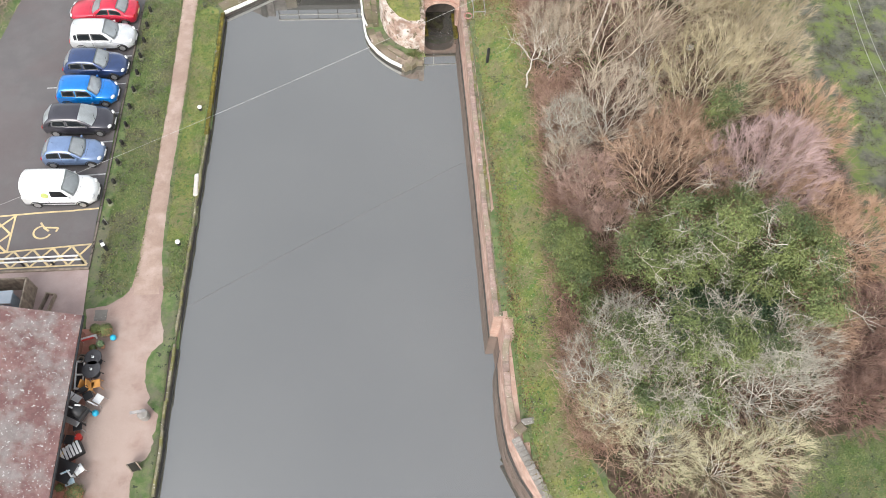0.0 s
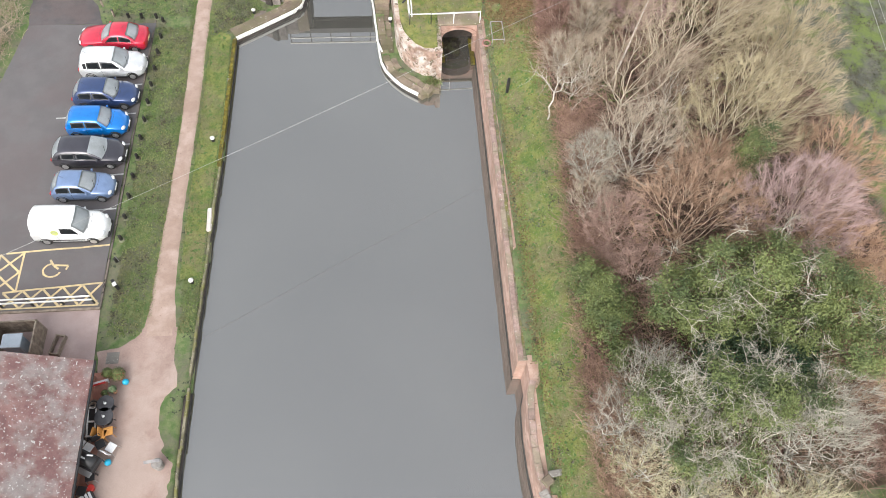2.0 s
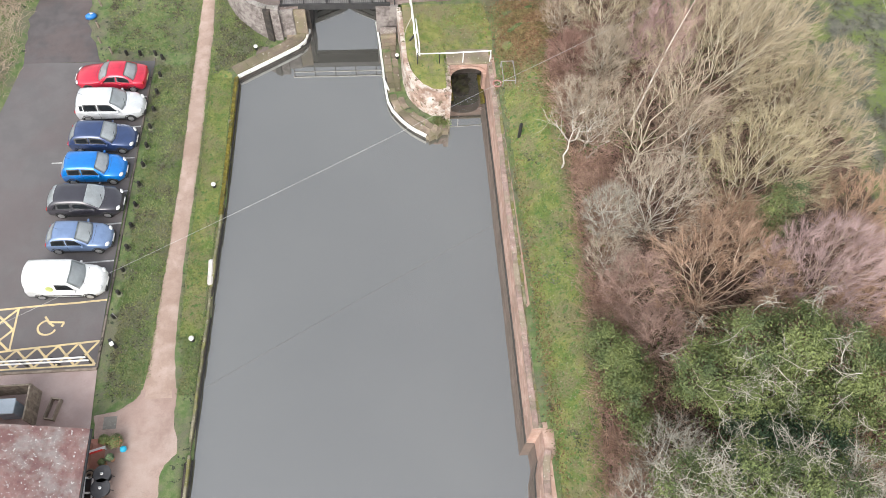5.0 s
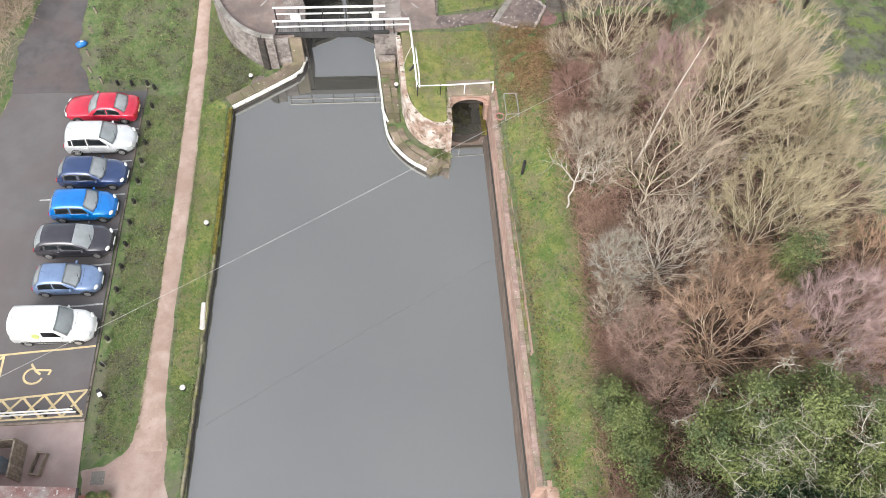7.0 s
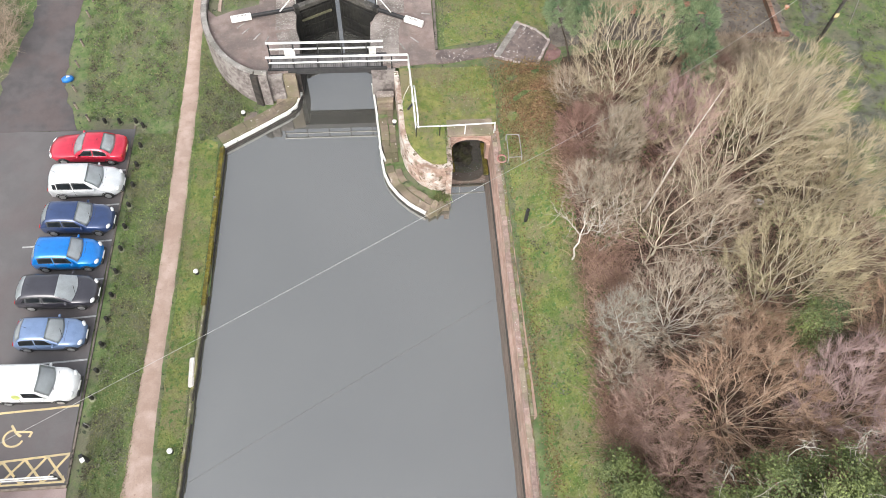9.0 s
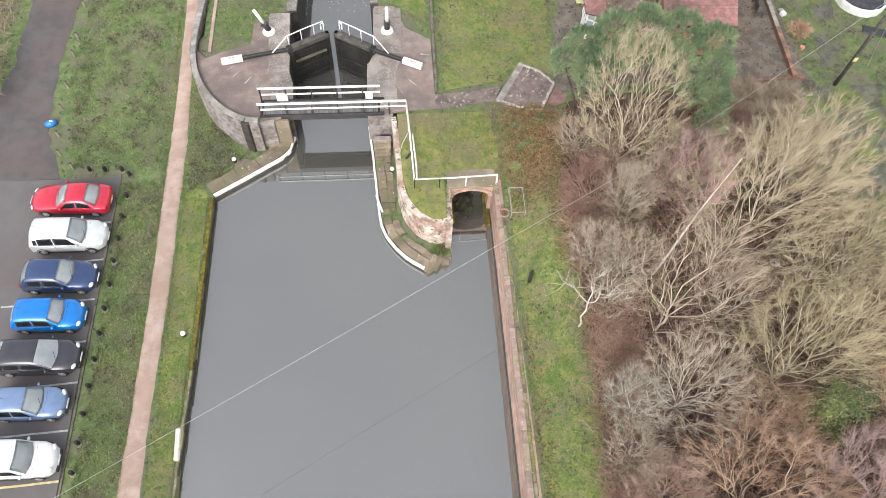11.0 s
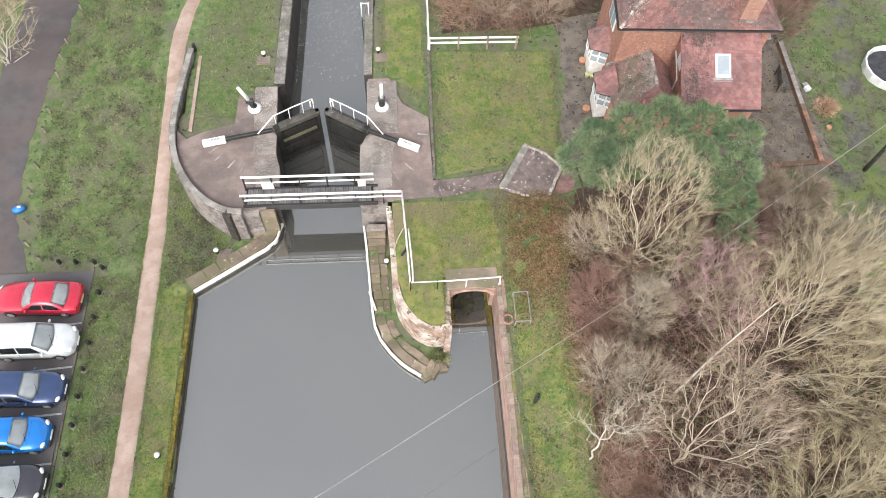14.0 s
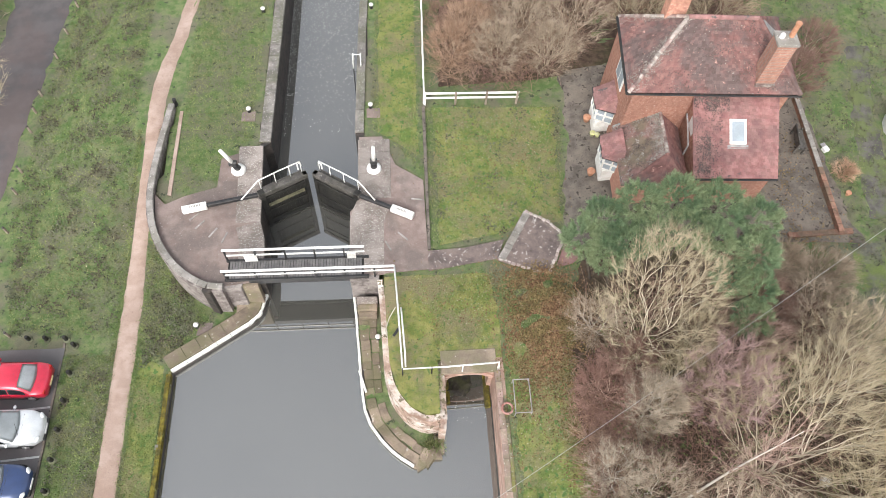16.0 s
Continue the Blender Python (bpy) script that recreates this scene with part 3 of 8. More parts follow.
wall_west = masonry("wall_west", WATER_L, 0.42, 0.0, -1.4, 0.34, WALL_DARK, "dark wet stone basin wall with mossy worn coping", "basin wall")
moss_v, moss_f = wall_run(along([(-11.12, 30.0), (-10.99, 34.0), (-10.83, 40.7)], 0.2), 0.2, 0.022, 0.2, lambda p: 0.53 + 0.06 * rnd(p.x * 5, p.y * 2.2))
raw("moss", moss_v, moss_f, MOSS, wall_west, "thick yellow moss")
wall_wing = masonry("wall_wing", smooth_line(WING, 4), 0.3, 0.0, -1.4, 0.36, WALL_DARK, "dark stone wing wall below the lock with white-painted coping", "basin wall")
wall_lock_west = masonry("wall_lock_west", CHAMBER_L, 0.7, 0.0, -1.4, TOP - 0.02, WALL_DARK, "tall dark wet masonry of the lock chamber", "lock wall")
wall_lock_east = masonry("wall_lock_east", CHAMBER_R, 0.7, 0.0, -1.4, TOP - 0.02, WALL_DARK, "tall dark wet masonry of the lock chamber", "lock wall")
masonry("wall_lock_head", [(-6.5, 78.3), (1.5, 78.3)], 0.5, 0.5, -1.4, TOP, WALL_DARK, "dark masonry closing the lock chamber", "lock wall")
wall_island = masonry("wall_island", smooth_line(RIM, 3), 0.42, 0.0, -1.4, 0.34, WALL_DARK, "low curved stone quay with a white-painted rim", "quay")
masonry("wall_island_tip", TIP, 0.4, 0.0, -1.4, 0.30, STONE, "broken stone end of the quay with tufts of grass", "quay")


def bank_top(p):
    return TOP - 0.08


wall_east = masonry("wall_east", CUL_R, 0.8, 0.0, -1.4, bank_top, STONE_PINK, "tall pink sandstone basin wall with rough grey coping", "basin wall")
wall_east_low = masonry("wall_east_low", STEP_R, 0.8, 0.0, -1.4, TOP - 0.2, STONE_PINK, "pink sandstone basin wall stepping back at a broken corner", "basin wall")
wall_culvert = masonry("wall_culvert", CUL_L, 0.34, 0.0, -1.4, 2.5, STONE_WALL, "pale stone side wall of the overflow channel", "wall")
wall_retaining = masonry("wall_retaining", smooth_line(RETAIN, 5), 0.3, 0.0, -0.2, lambda p: 2.62 + 0.08 * rnd(p.x * 2, p.y * 2), STONE_WALL, "pale curved stone retaining wall with patched render", "wall")
wall_curve = masonry("wall_curve", smooth_line(CURVE, 5), 0.0, 0.36, 0.1, TOP + 0.3, BRICK_BLUE, "curved grey brick parapet wall beside the towpath", "wall")
wall_abutment_west = masonry("wall_abutment_west", [(-8.0, 44.45), (-7.1, 44.42), (-6.95, 45.0)], 0.5, 0.06, -1.0, TOP, BRICK_BLUE, "grey brick abutment under the footbridge", "wall")
wall_abutment_east = masonry("wall_abutment_east", [(-1.5, 44.6), (0.0, 44.5)], 0.6, 0.0, -1.0, TOP, BRICK_BLUE, "grey brick abutment under the footbridge", "wall")

# culvert head wall with an arched mouth
bm = bmesh.new()
n = 14
ring = []
for k in range(n + 1):
    a = math.pi * (1 - k / n)
    ring.append((4.28 + 1.05 * math.cos(a), 1.6 + 0.62 * math.sin(a)))
front, back = [], []
for y, store in ((39.35, front), (39.95, back)):
    inner = [bm.verts.new((3.23, y, -1.0))] + [bm.verts.new((x, y, z)) for x, z in ring] + [bm.verts.new((5.33, y, -1.0))]
    m_in = len(inner)
    outer_pts = [(3.0, -1.0), (3.0, 1.6)] + [(3.0, 2.62)] + [(3.0 + 2.54 * k / (m_in - 7), 2.62) for k in range(1, m_in - 7)] + [(5.54, 2.62), (5.54, 1.6), (5.54, -1.0)]
    outer_pts = (outer_pts + [outer_pts[-1]] * m_in)[:m_in]
    store += [inner, [bm.verts.new((x, y, z)) for x, z in outer_pts]]
for store in (front, back):
    for k in range(len(store[0]) - 1):
        try:
            bm.faces.new((store[0][k], store[0][k + 1], store[1][k + 1], store[1][k]))
        except ValueError:
            pass
for q in (0, 1):
    for k in range(len(front[q]) - 1):
        bm.faces.new((front[q][k], back[q][k], back[q][k + 1], front[q][k + 1]))
culvert_head = part("culvert_head", bm, STONE_PINK)
tagged(culvert_head, "pink sandstone head wall with an arched overflow mouth", "wall", kind="structure")
for k in range(n):
    a0, a1 = math.pi * (1 - (k + 0.04) / n), math.pi * (1 - (k + 0.96) / n)
    v = []
    for y in (39.27, 39.36):
        for r_, a in ((1.02, a0), (1.34, a0), (1.34, a1), (1.02, a1)):
            v.append((4.28 + r_ * math.cos(a), y, 1.6 + r_ * 0.6 * math.sin(a)))
    raw("voussoir", v, [(0, 1, 2, 3), (7, 6, 5, 4), (0, 4, 5, 1), (1, 5, 6, 2), (2, 6, 7, 3), (3, 7, 4, 0)], STONE_PINK, culvert_head)
bm = boxed(2.9, 39.2, 2.62, 5.65, 40.4, 2.78, None, 0.02)
part("coping_stone", bm, STONE, culvert_head, "flat brownish coping slab")
for x0, x1, y0 in ((3.03, 3.4, 38.5), (5.18, 5.5, 38.2)):
    ledge = boxed(x0, y0, -0.6, x1, 40.6, 0.12, None, 0.05)
    for v in ledge.verts:
        v.co += Vector((0.06 * rnd(v.co.x, v.co.y, 3.0), 0.1 * rnd(v.co.y, v.co.x, 2.0), 0.05 * rnd(v.co.x, v.co.y, 5.0)))
    part("ledge", ledge, MOSS, culvert_head, "mossy stone ledge at the waterline")
# added end wall; its dark face stands for the unlit depth of the tunnel
bm = boxed(3.0, 40.9, -1.2, 5.6, 41.2, 2.5)
tagged(part("wall_culvert_end", bm, WALL_DARK), "added dark end wall standing for the overflow tunnel's unlit depth", "wall", kind="structure")

# silt and debris in the overflow's mouth, blackened for the arch's dark reflection
sv, sf = [], []
for j in range(15):
    for i in range(17):
        x, y = 3.2 + 2.2 * i / 16, 38.55 + 2.2 * j / 14
        sv.append((x, y, 0.16 * sm(j, 0, 4) - 0.08 + 0.1 * rnd(x, y, 2.6) + 0.06 * rnd(x, y, 7.0) - 0.12 * math.exp(-((x - 4.9) / 0.5) ** 2)))
for j in range(14):
    for i in range(16):
        sf.append((17 * j + i, 17 * j + i + 1, 17 * j + i + 18, 17 * j + i + 17))
silt = raw("silt_bank", sv, sf, surf("silt_reflection_dark", (0.018, 0.016, 0.013), (0.04, 0.034, 0.026), 4.0, 0.7, 0.8, c=(0.07, 0.075, 0.03), scale_c=1.5, amount=0.6, fine=20.0))
tagged(silt, "silt and debris blackened for the arch's dark reflection in the overflow mouth", "silt", kind="structure")

# ---- lock-side paving ----
def slab(name, pts, z, material, label, thick=0.18):
    v = [(x, y, z - thick) for x, y in pts] + [(x, y, z) for x, y in pts]
    m_ = len(pts)
    f = [tuple(range(m_, 2 * m_)), tuple(reversed(range(m_)))] + [(k, (k + 1) % m_, m_ + (k + 1) % m_, m_ + k) for k in range(m_)]
    return tagged(raw(name, v, f, material), label, "paving", kind="structure")


curve_in = [tuple(Vector(p[:2])) for p in offset_line(smooth_line(CURVE[2:], 4), 0.02)]
slab("paving_west", curve_in + [(-6.05, 44.75), (-6.05, 47.0), (-6.3, 48.0), (-6.37, 53.2), (-8.6, 52.4), (-8.7, 50.5), (-10.4, 50.0), (-11.4, 49.5)], TOP + 0.10, PAVING, "brown brick paving around the lock gate beam")
drape("mossy_strip", [(7.4, 4.5), (6.3, 8.2), (6.05, 12), (6.2, 15), (6.05, 24), (6.1, 33), (6.1, 38), (6.1, 41)], [(9.6, 4.5), (8.6, 8.2), (8.2, 12), (8.4, 15), (9.0, 24), (9.4, 31), (9.1, 37.5), (9.0, 41)], MOSSY_STRIP, 0.025, "mossy bright green grass strip between wall and trees", "grass", 10, 0.5, ragged=0.3)
drape("bank_strip", offset_line(PATH_R[2:6], 0.0), [(-11.56, 22.3), (-11.36, 27.4), (-11.12, 33.8), (-10.96, 41.0)], MOSSY_STRIP, 0.018, "yellow-green grass strip between path and water", "grass", 6, 0.5, ragged=0.1)
drape("garden_lawn", [(3.0, 46.3), (3.05, 55.7)], [(10.3, 47.6), (11.0, 55.4)], MOSSY_STRIP, 0.02, "mossy garden lawn beside the lock paving", "grass", 12, 0.5, ragged=0.15)
drape("bank_lawn", [(0.62, 44.6), (0.7, 42), (0.8, 40.2)], [(6.0, 44.6), (6.2, 42), (6.1, 40.8)], MOSSY, 0.02, "mossy lawn above the overflow", "grass", 10, 0.4, ragged=0.15)
drape("lock_lawn_east", [(-0.1, 54.2), (0.6, 78)], [(2.7, 52), (3.4, 78)], MOSSY_STRIP, 0.02, "mown mossy grass beside the chamber", "grass", 6, 0.6, ragged=0.1)
slab("quay_turf", [(0.25, 44.6), (0.3, 42.5), (0.4, 39.95), (0.72, 38.62), (1.32, 37.72), (2.1, 37.26), (2.72, 37.3), (2.74, 40.0), (2.74, 44.6)], TOP + 0.06, MOSSY, "turf up to the curved retaining wall", 0.6)
drape("garden_bare", [(26.9, 46.5), (27.2, 49), (28.3, 54), (29.6, 59)], [(28.6, 46.5), (28.9, 49), (29.8, 54), (31.2, 59)], surf("bare_grey_earth", (0.085, 0.08, 0.075), (0.14, 0.13, 0.12), 1.6, 0.95, 0.8, c=(0.13, 0.16, 0.06), scale_c=0.7, amount=0.8, fine=20.0, spec=0.1), 0.03, "bare greyish trodden earth across the lawn", "ground", 8, 0.5, ragged=0.6)
tagged(part("abutment_face", boxed(-7.55, 44.5, -0.5, -6.22, 44.84, 2.6, None, 0.02), STONE), "brown stone face under the end of the footbridge", "wall", kind="structure")
slab("wing_landing", [(-7.7, 43.75), (-6.95, 44.2), (-6.3, 44.6), (-6.25, 46.4), (-7.7, 46.4)], 0.57, STONE, "worn brown stone paving at the foot of the abutment", 0.3)
slab("culvert_roof", [(2.6, 39.95), (5.95, 39.95), (5.95, 42.3), (2.6, 42.3)], TOP + 0.015, MOSSY, "turf over the overflow tunnel", 0.5)
drape("rough_field", [(25.6, 14), (26.0, 22), (25.6, 30), (24.2, 38), (24.8, 45)], [(36, 14), (36, 22), (36, 30), (36, 38), (36, 45)], surf("rough_grey_turf", (0.1, 0.105, 0.085), (0.17, 0.165, 0.135), 1.5, 0.95, 0.9, c=(0.17, 0.22, 0.065), scale_c=0.5, amount=0.85, fine=18.0, bump_dist=0.08, spec=0.1), 0.03, "rough greyish turf with mossy patches", "ground", 12, 0.7, ragged=0.4)
drape("north_scrub_floor", [(3.5, 57.2), (3.8, 63), (4.2, 70)], [(13.2, 57.8), (24, 60.5), (26, 70)], BRAMBLE, 0.03, "brown leaf litter under the scrub behind the garden", "undergrowth", 14, 0.6, ragged=0.5)
slab("paving_east", [(-1.48, 44.7), (2.62, 44.95), (2.62, 50.5), (1.1, 51.6), (0.4, 53.6), (-0.9, 53.6), (-0.95, 49.2), (-1.45, 48.6)], TOP + 0.10, PAVING, "brown paving spotted with pale lichen near the gate")
slab("garden_path", [(2.6, 44.85), (6.3, 45.4), (6.75, 46.5), (4.6, 46.1), (2.62, 46.0)], TOP + 0.12, LANDING, "narrow brown paved path to the landing slab")
landing = slab("landing_slab", [(6.25, 45.3), (8.85, 44.15), (10.0, 46.5), (9.3, 47.4), (8.0, 48.2)], TOP + 0.2, LANDING, "dark angular slab edged with pale stones", 0.3)
slab("red_paving", [(9.0, 44.1), (10.1, 43.9), (10.7, 45.6), (10.1, 46.3)], TOP + 0.13, surf("dark_red_brick", (0.19, 0.105, 0.1), (0.27, 0.16, 0.15), 2.5, 0.9, 0.5, c=(0.13, 0.11, 0.09), scale_c=0.8, amount=0.7), "patch of reddish brick paving beside the landing slab")

# ---- parked cars ----
def strip_mesh(bm, rows):
    """Skins a list of equal-length rows of points."""
    g = [[bm.verts.new(p) for p in r] for r in rows]
    for a, b in zip(g, g[1:]):
        for k in range(len(a) - 1):
            bm.faces.new((a[k], a[k + 1], b[k + 1], b[k]))
    return g


# pale base colour stands in for the sky mirrored in the screens
SCREEN = gloss("sky_pale_screen_glass", (0.56, 0.6, 0.62), 0.05)


def car(label, L, W, H, belt, hood, x_ws0, x_ws1, x_r1, x_r0, colour, trunk=None, coat=1.0, rim=0.29, van=False, roof_col=None, lower=None):
    """A car that faces +x. x_ws0, x_ws1: foot and head of the windscreen; x_r1, x_r0: head and foot of the rear window."""
    paint = gloss("car_paint", colour, 0.3, 0.25 if not van else 0.0, coat)
    c = thing("van" if van else "car", label=label, category="van" if van else "car", group="parked cars")
    h = W / 2
    trunk = belt if trunk is None else trunk
    f, r = L / 2, -L / 2
    # lower body: stations from tail to nose (x, half width, shoulder height, crown height)
    st = [(r, 0.80, 0.55, 0.60), (r + 0.04, 0.88, trunk - 0.18, trunk - 0.14), (r + 0.16, 0.94, trunk - 0.05, trunk), (x_r0, 0.985, belt - 0.02, belt),
          ((x_r0 + x_ws0) / 2, 1.0, belt - 0.03, belt), (x_ws0, 0.985, belt - 0.05, belt), (x_ws0 + (f - x_ws0) * 0.45, 0.97, hood - 0.08, hood + 0.03),
          (f - 0.32, 0.90, hood - 0.16, hood - 0.06), (f - 0.10, 0.80, hood - 0.28, hood - 0.2), (f, 0.66, 0.42, 0.47)]
    rows = []
    for x, w, s, cr in st:
        hw, lo = h * w, 0.2 if r + 0.1 < x < f - 0.1 else 0.3
        bow = 0.2 * sm(x, f - 0.9, f) - 0.14 * sm(-x, -r - 0.7, -r)
        half = [(hw * 0.92, lo), (hw * 0.985, lo + 0.12), (hw, min(0.52, s - 0.04)), (hw * 0.985, s - 0.03), (hw * 0.93, s + (cr - s) * 0.55), (hw * 0.62, cr), (hw * 0.3, cr + 0.02)]
        rows.append([(x - bow * (y / h) ** 2, -y, z) for y, z in half] + [(x, 0, cr + 0.025)] + [(x - bow * (y / h) ** 2, y, z) for y, z in reversed(half)])
    bm = bmesh.new()
    g = strip_mesh(bm, rows)
    bm.faces.new(g[0]), bm.faces.new(g[-1][::-1])
    for k in range(len(g) - 1):
        bm.faces.new((g[k][0], g[k + 1][0], g[k + 1][-1], g[k][-1]))
    body = part("body", bm, paint, c, smooth=True)
    # cabin: one curved shell; the panes follow it a little proud
    wt, wb = h * (0.86 if van else 0.76), h * 0.95
    xm = (x_r1 + x_ws1) / 2

    def top_at(x):
        if x < x_r1:
            q = (x - x_r0) / (x_r1 - x_r0)
            return belt + (H - 0.05 - belt) * (1 - (1 - q) ** 1.35)
        if x > x_ws1:
            q = (x_ws0 - x) / (x_ws0 - x_ws1)
            return belt + (H - 0.05 - belt) * (1 - (1 - q) ** 1.25)
        return H - 0.05 * ((x - xm) / (x_ws1 - xm)) ** 2

    def shell(x, s, out=0.0):
        """s runs from -1 at one belt line over the roof to 1 at the other."""
        zt = top_at(x)
        k = (zt - belt) / (H - belt)
        wtop = wb + (wt - wb) * k
        q = abs(s)
        if q > 0.6:
            v = (1 - q) / 0.4
            y, z = wb + (wtop - wb) * v ** 1.3, belt - 0.04 + (zt - 0.07 * k - belt + 0.04) * v
        else:
            v = q / 0.6
            y, z = wtop * (0.96 * v + 0.04 * v ** 4), zt + 0.03 * k * (1 - v * v) - 0.07 * k * v ** 5
        e = (x - xm) / (x_ws0 - xm) if x > xm else (x - xm) / (xm - x_r0)
        xb = x - 0.2 * e * abs(e) * (y / wb) ** 2
        nz = 1.0 if q < 0.6 else 0.35
        return Vector((xb + out * e * 0.8 * nz, math.copysign(y + out * (1.2 - nz), s) if s else 0.0, z + out * nz))

    def skin(xs, ss, out=0.0, edge=None):
        bm_ = bmesh.new()
        strip_mesh(bm_, [[shell(x, s_, out) for s_ in ss] for x in xs])
        return bm_

    def spread(a_, b_, n_):
        return [a_ + (b_ - a_) * k / n_ for k in range(n_ + 1)]

    part("roof", skin(spread(x_r0, x_r1, 5) + spread(x_r1, x_ws1, 6)[1:] + spread(x_ws1, x_ws0, 6)[1:], spread(-1, 1, 20)), roof_col or paint, c, smooth=True)

    def pane(name, corners, material, label=""):
        """A pane between x limits that slant with the height; corners: low rear, low front, top front, top rear; v limits."""
        (xa, xb_, xc, xd), (v0, v1), side = corners
        rows_ = []
        for j in range(5):
            v = v0 + (v1 - v0) * j / 4
            q = j / 4
            ra, rb = xa + (xd - xa) * q, xb_ + (xc - xb_) * q
            rows_.append([shell(ra + (rb - ra) * i / 8, side * (1 - 0.4 * v), 0.014) for i in range(9)])
        bm_ = bmesh.new()
        strip_mesh(bm_, rows_)
        bmesh.ops.solidify(bm_, geom=bm_.faces[:], thickness=0.012)
        part(name, bm_, material, c, label, True)

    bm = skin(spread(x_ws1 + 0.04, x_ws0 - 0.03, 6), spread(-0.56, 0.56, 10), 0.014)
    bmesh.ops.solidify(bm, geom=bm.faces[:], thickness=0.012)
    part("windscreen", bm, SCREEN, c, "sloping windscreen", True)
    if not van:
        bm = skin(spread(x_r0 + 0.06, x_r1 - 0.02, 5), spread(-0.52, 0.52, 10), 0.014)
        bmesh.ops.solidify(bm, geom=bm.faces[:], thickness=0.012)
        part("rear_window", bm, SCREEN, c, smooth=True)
    x_mid = (x_ws0 + x_r0) / 2 - 0.05
    for s in (-1, 1):
        fa = x_ws0 - 0.22
        if van:
            pane("side_window", ((x_mid + 0.3, fa, x_ws1 + 0.05, x_mid + 0.34), (0.16, 0.82), s), GLASS_DARK)
        else:
            pane("side_window", ((x_mid + 0.03, fa, x_ws1 + 0.03, x_mid + 0.03), (0.12, 0.9), s), GLASS_DARK)
            pane("side_window", ((x_mid - 0.92, x_mid - 0.03, x_mid - 0.03, x_mid - 0.86), (0.12, 0.9), s), GLASS_DARK)
            if x_mid - 0.98 > x_r0 + 0.35:
                pane("side_window", ((x_r0 + 0.3, x_mid - 0.98, x_mid - 0.92, max(x_r1 + 0.05, x_r0 + 0.34)), (0.18, 0.8), s), GLASS_DARK)
        mirror = turned([(0.02, -0.07), (0.085, -0.05), (0.095, 0.02), (0.05, 0.08)], 8, pose(x_ws0 - 0.42, s * (h + 0.06), belt + 0.06) @ Matrix.Diagonal((0.8, 1.15, 0.9, 1)))
        part("mirror", mirror, paint, c, smooth=True)
        part("headlight", turned([(0.02, 0), (0.13, 0.01), (0.12, 0.05), (0.04, 0.075)], 10, pose(f - 0.2, s * h * 0.66, hood - 0.2, 0, 48, s * 24) @ Matrix.Diagonal((0.8, 1.3, 1, 1))), LAMP_CLEAR, c, "clear headlight", True)
        part("tail_light", boxed(r + 0.1, s * h * 0.6, trunk - 0.24, r + 0.2, s * h * 0.86, trunk - 0.09, None, 0.015), LAMP_RED, c, "red tail light")
        part("door_seam", boxed(x_mid - 0.006, s * (h * 0.985), 0.3, x_mid + 0.006, s * (h * 1.004), belt - 0.06), PLASTIC_BLACK, c)
        part("door_handle", boxed(x_mid - 0.24, s * (h * 0.985), belt - 0.16, x_mid - 0.1, s * (h * 1.02), belt - 0.125, None, 0.006), paint, c)
        part("sill_trim", boxed(r + L * 0.27, s * (h * 0.96), 0.22, f - L * 0.28, s * (h * 1.008), 0.31, None, 0.01), PLASTIC_BLACK, c)
        for x in (r + L * 0.185, f - L * 0.2):
            w_ = part("wheel", turned([(rim * 0.7, -0.095), (rim, -0.08), (rim + 0.015, 0.0), (rim, 0.08), (rim * 0.7, 0.095)], 18, pose(x, s * (h - 0.1), rim, 90, 0, 0)), TYRE, c, "black tyre")
            bmr = turned([(rim * 0.66, 0.0), (rim * 0.64, 0.03), (rim * 0.2, 0.02), (rim * 0.14, 0.045)], 14, pose(x, s * (h - 0.02), rim, -90 * s, 0, 0))
            part("rim", bmr, ALLOY, w_)
            arch = bmesh.new()
            tube(arch, [(x + (rim + 0.05) * math.cos(a), s * (h * 0.985), rim + (rim + 0.05) * math.sin(a)) for a in [math.pi * k / 8 for k in range(9)]], 0.028, 5)
            part("wheel_arch", arch, PLASTIC_BLACK, c)
    part("bumper", boxed(f - 0.12, -h * 0.62, 0.24, f + 0.02, h * 0.62, 0.44, None, 0.03), PLASTIC_BLACK if lower is None else lower, c)
    part("number_plate", boxed(f + 0.005, -0.26, 0.42, f + 0.03, 0.26, 0.53), PLASTIC_WHITE, c, "blank white plate")
    part("number_plate", boxed(r - 0.03, -0.26, 0.5, r - 0.005, 0.26, 0.61), LINE_YELLOW, c, "blank yellow plate")
    part("aerial", tube(bmesh.new(), [(x_r1 + 0.3, 0, H), (x_r1 + 0.1, 0, H + 0.22)], 0.008, 4), PLASTIC_BLACK, c)
    part("wiper", tube(bmesh.new(), [(x_ws0 + 0.0, -h * 0.5, belt + 0.03), (x_ws0 - 0.2, h * 0.1, belt + 0.2)], 0.012, 4), PLASTIC_BLACK, c)
    part("bonnet_seam", tube(bmesh.new(), [(x_ws0 + 0.06, -h * 0.7, belt - 0.01), (x_ws0 + 0.1, 0, belt + 0.02), (x_ws0 + 0.06, h * 0.7, belt - 0.01)], 0.01, 4), PLASTIC_BLACK, c)
    return c


PARK_Z = 0.515
red = car("bright red two-door coupe parked nose outwards", 4.55, 1.76, 1.36, 0.88, 0.80, 0.72, -0.05, -1.05, -1.75, (0.6, 0.02, 0.055), trunk=0.86)
red.matrix_basis = pose(-18.75, 40.62, PARK_Z, 0, 0, 177)
silver = car("silver-white family car parked in a marked bay", 4.25, 1.75, 1.6, 0.95, 0.92, 1.12, 0.3, -1.7, -2.02, (0.68, 0.7, 0.72))
silver.matrix_basis = pose(-18.45, 38.15, PARK_Z, 0, 0, -1)
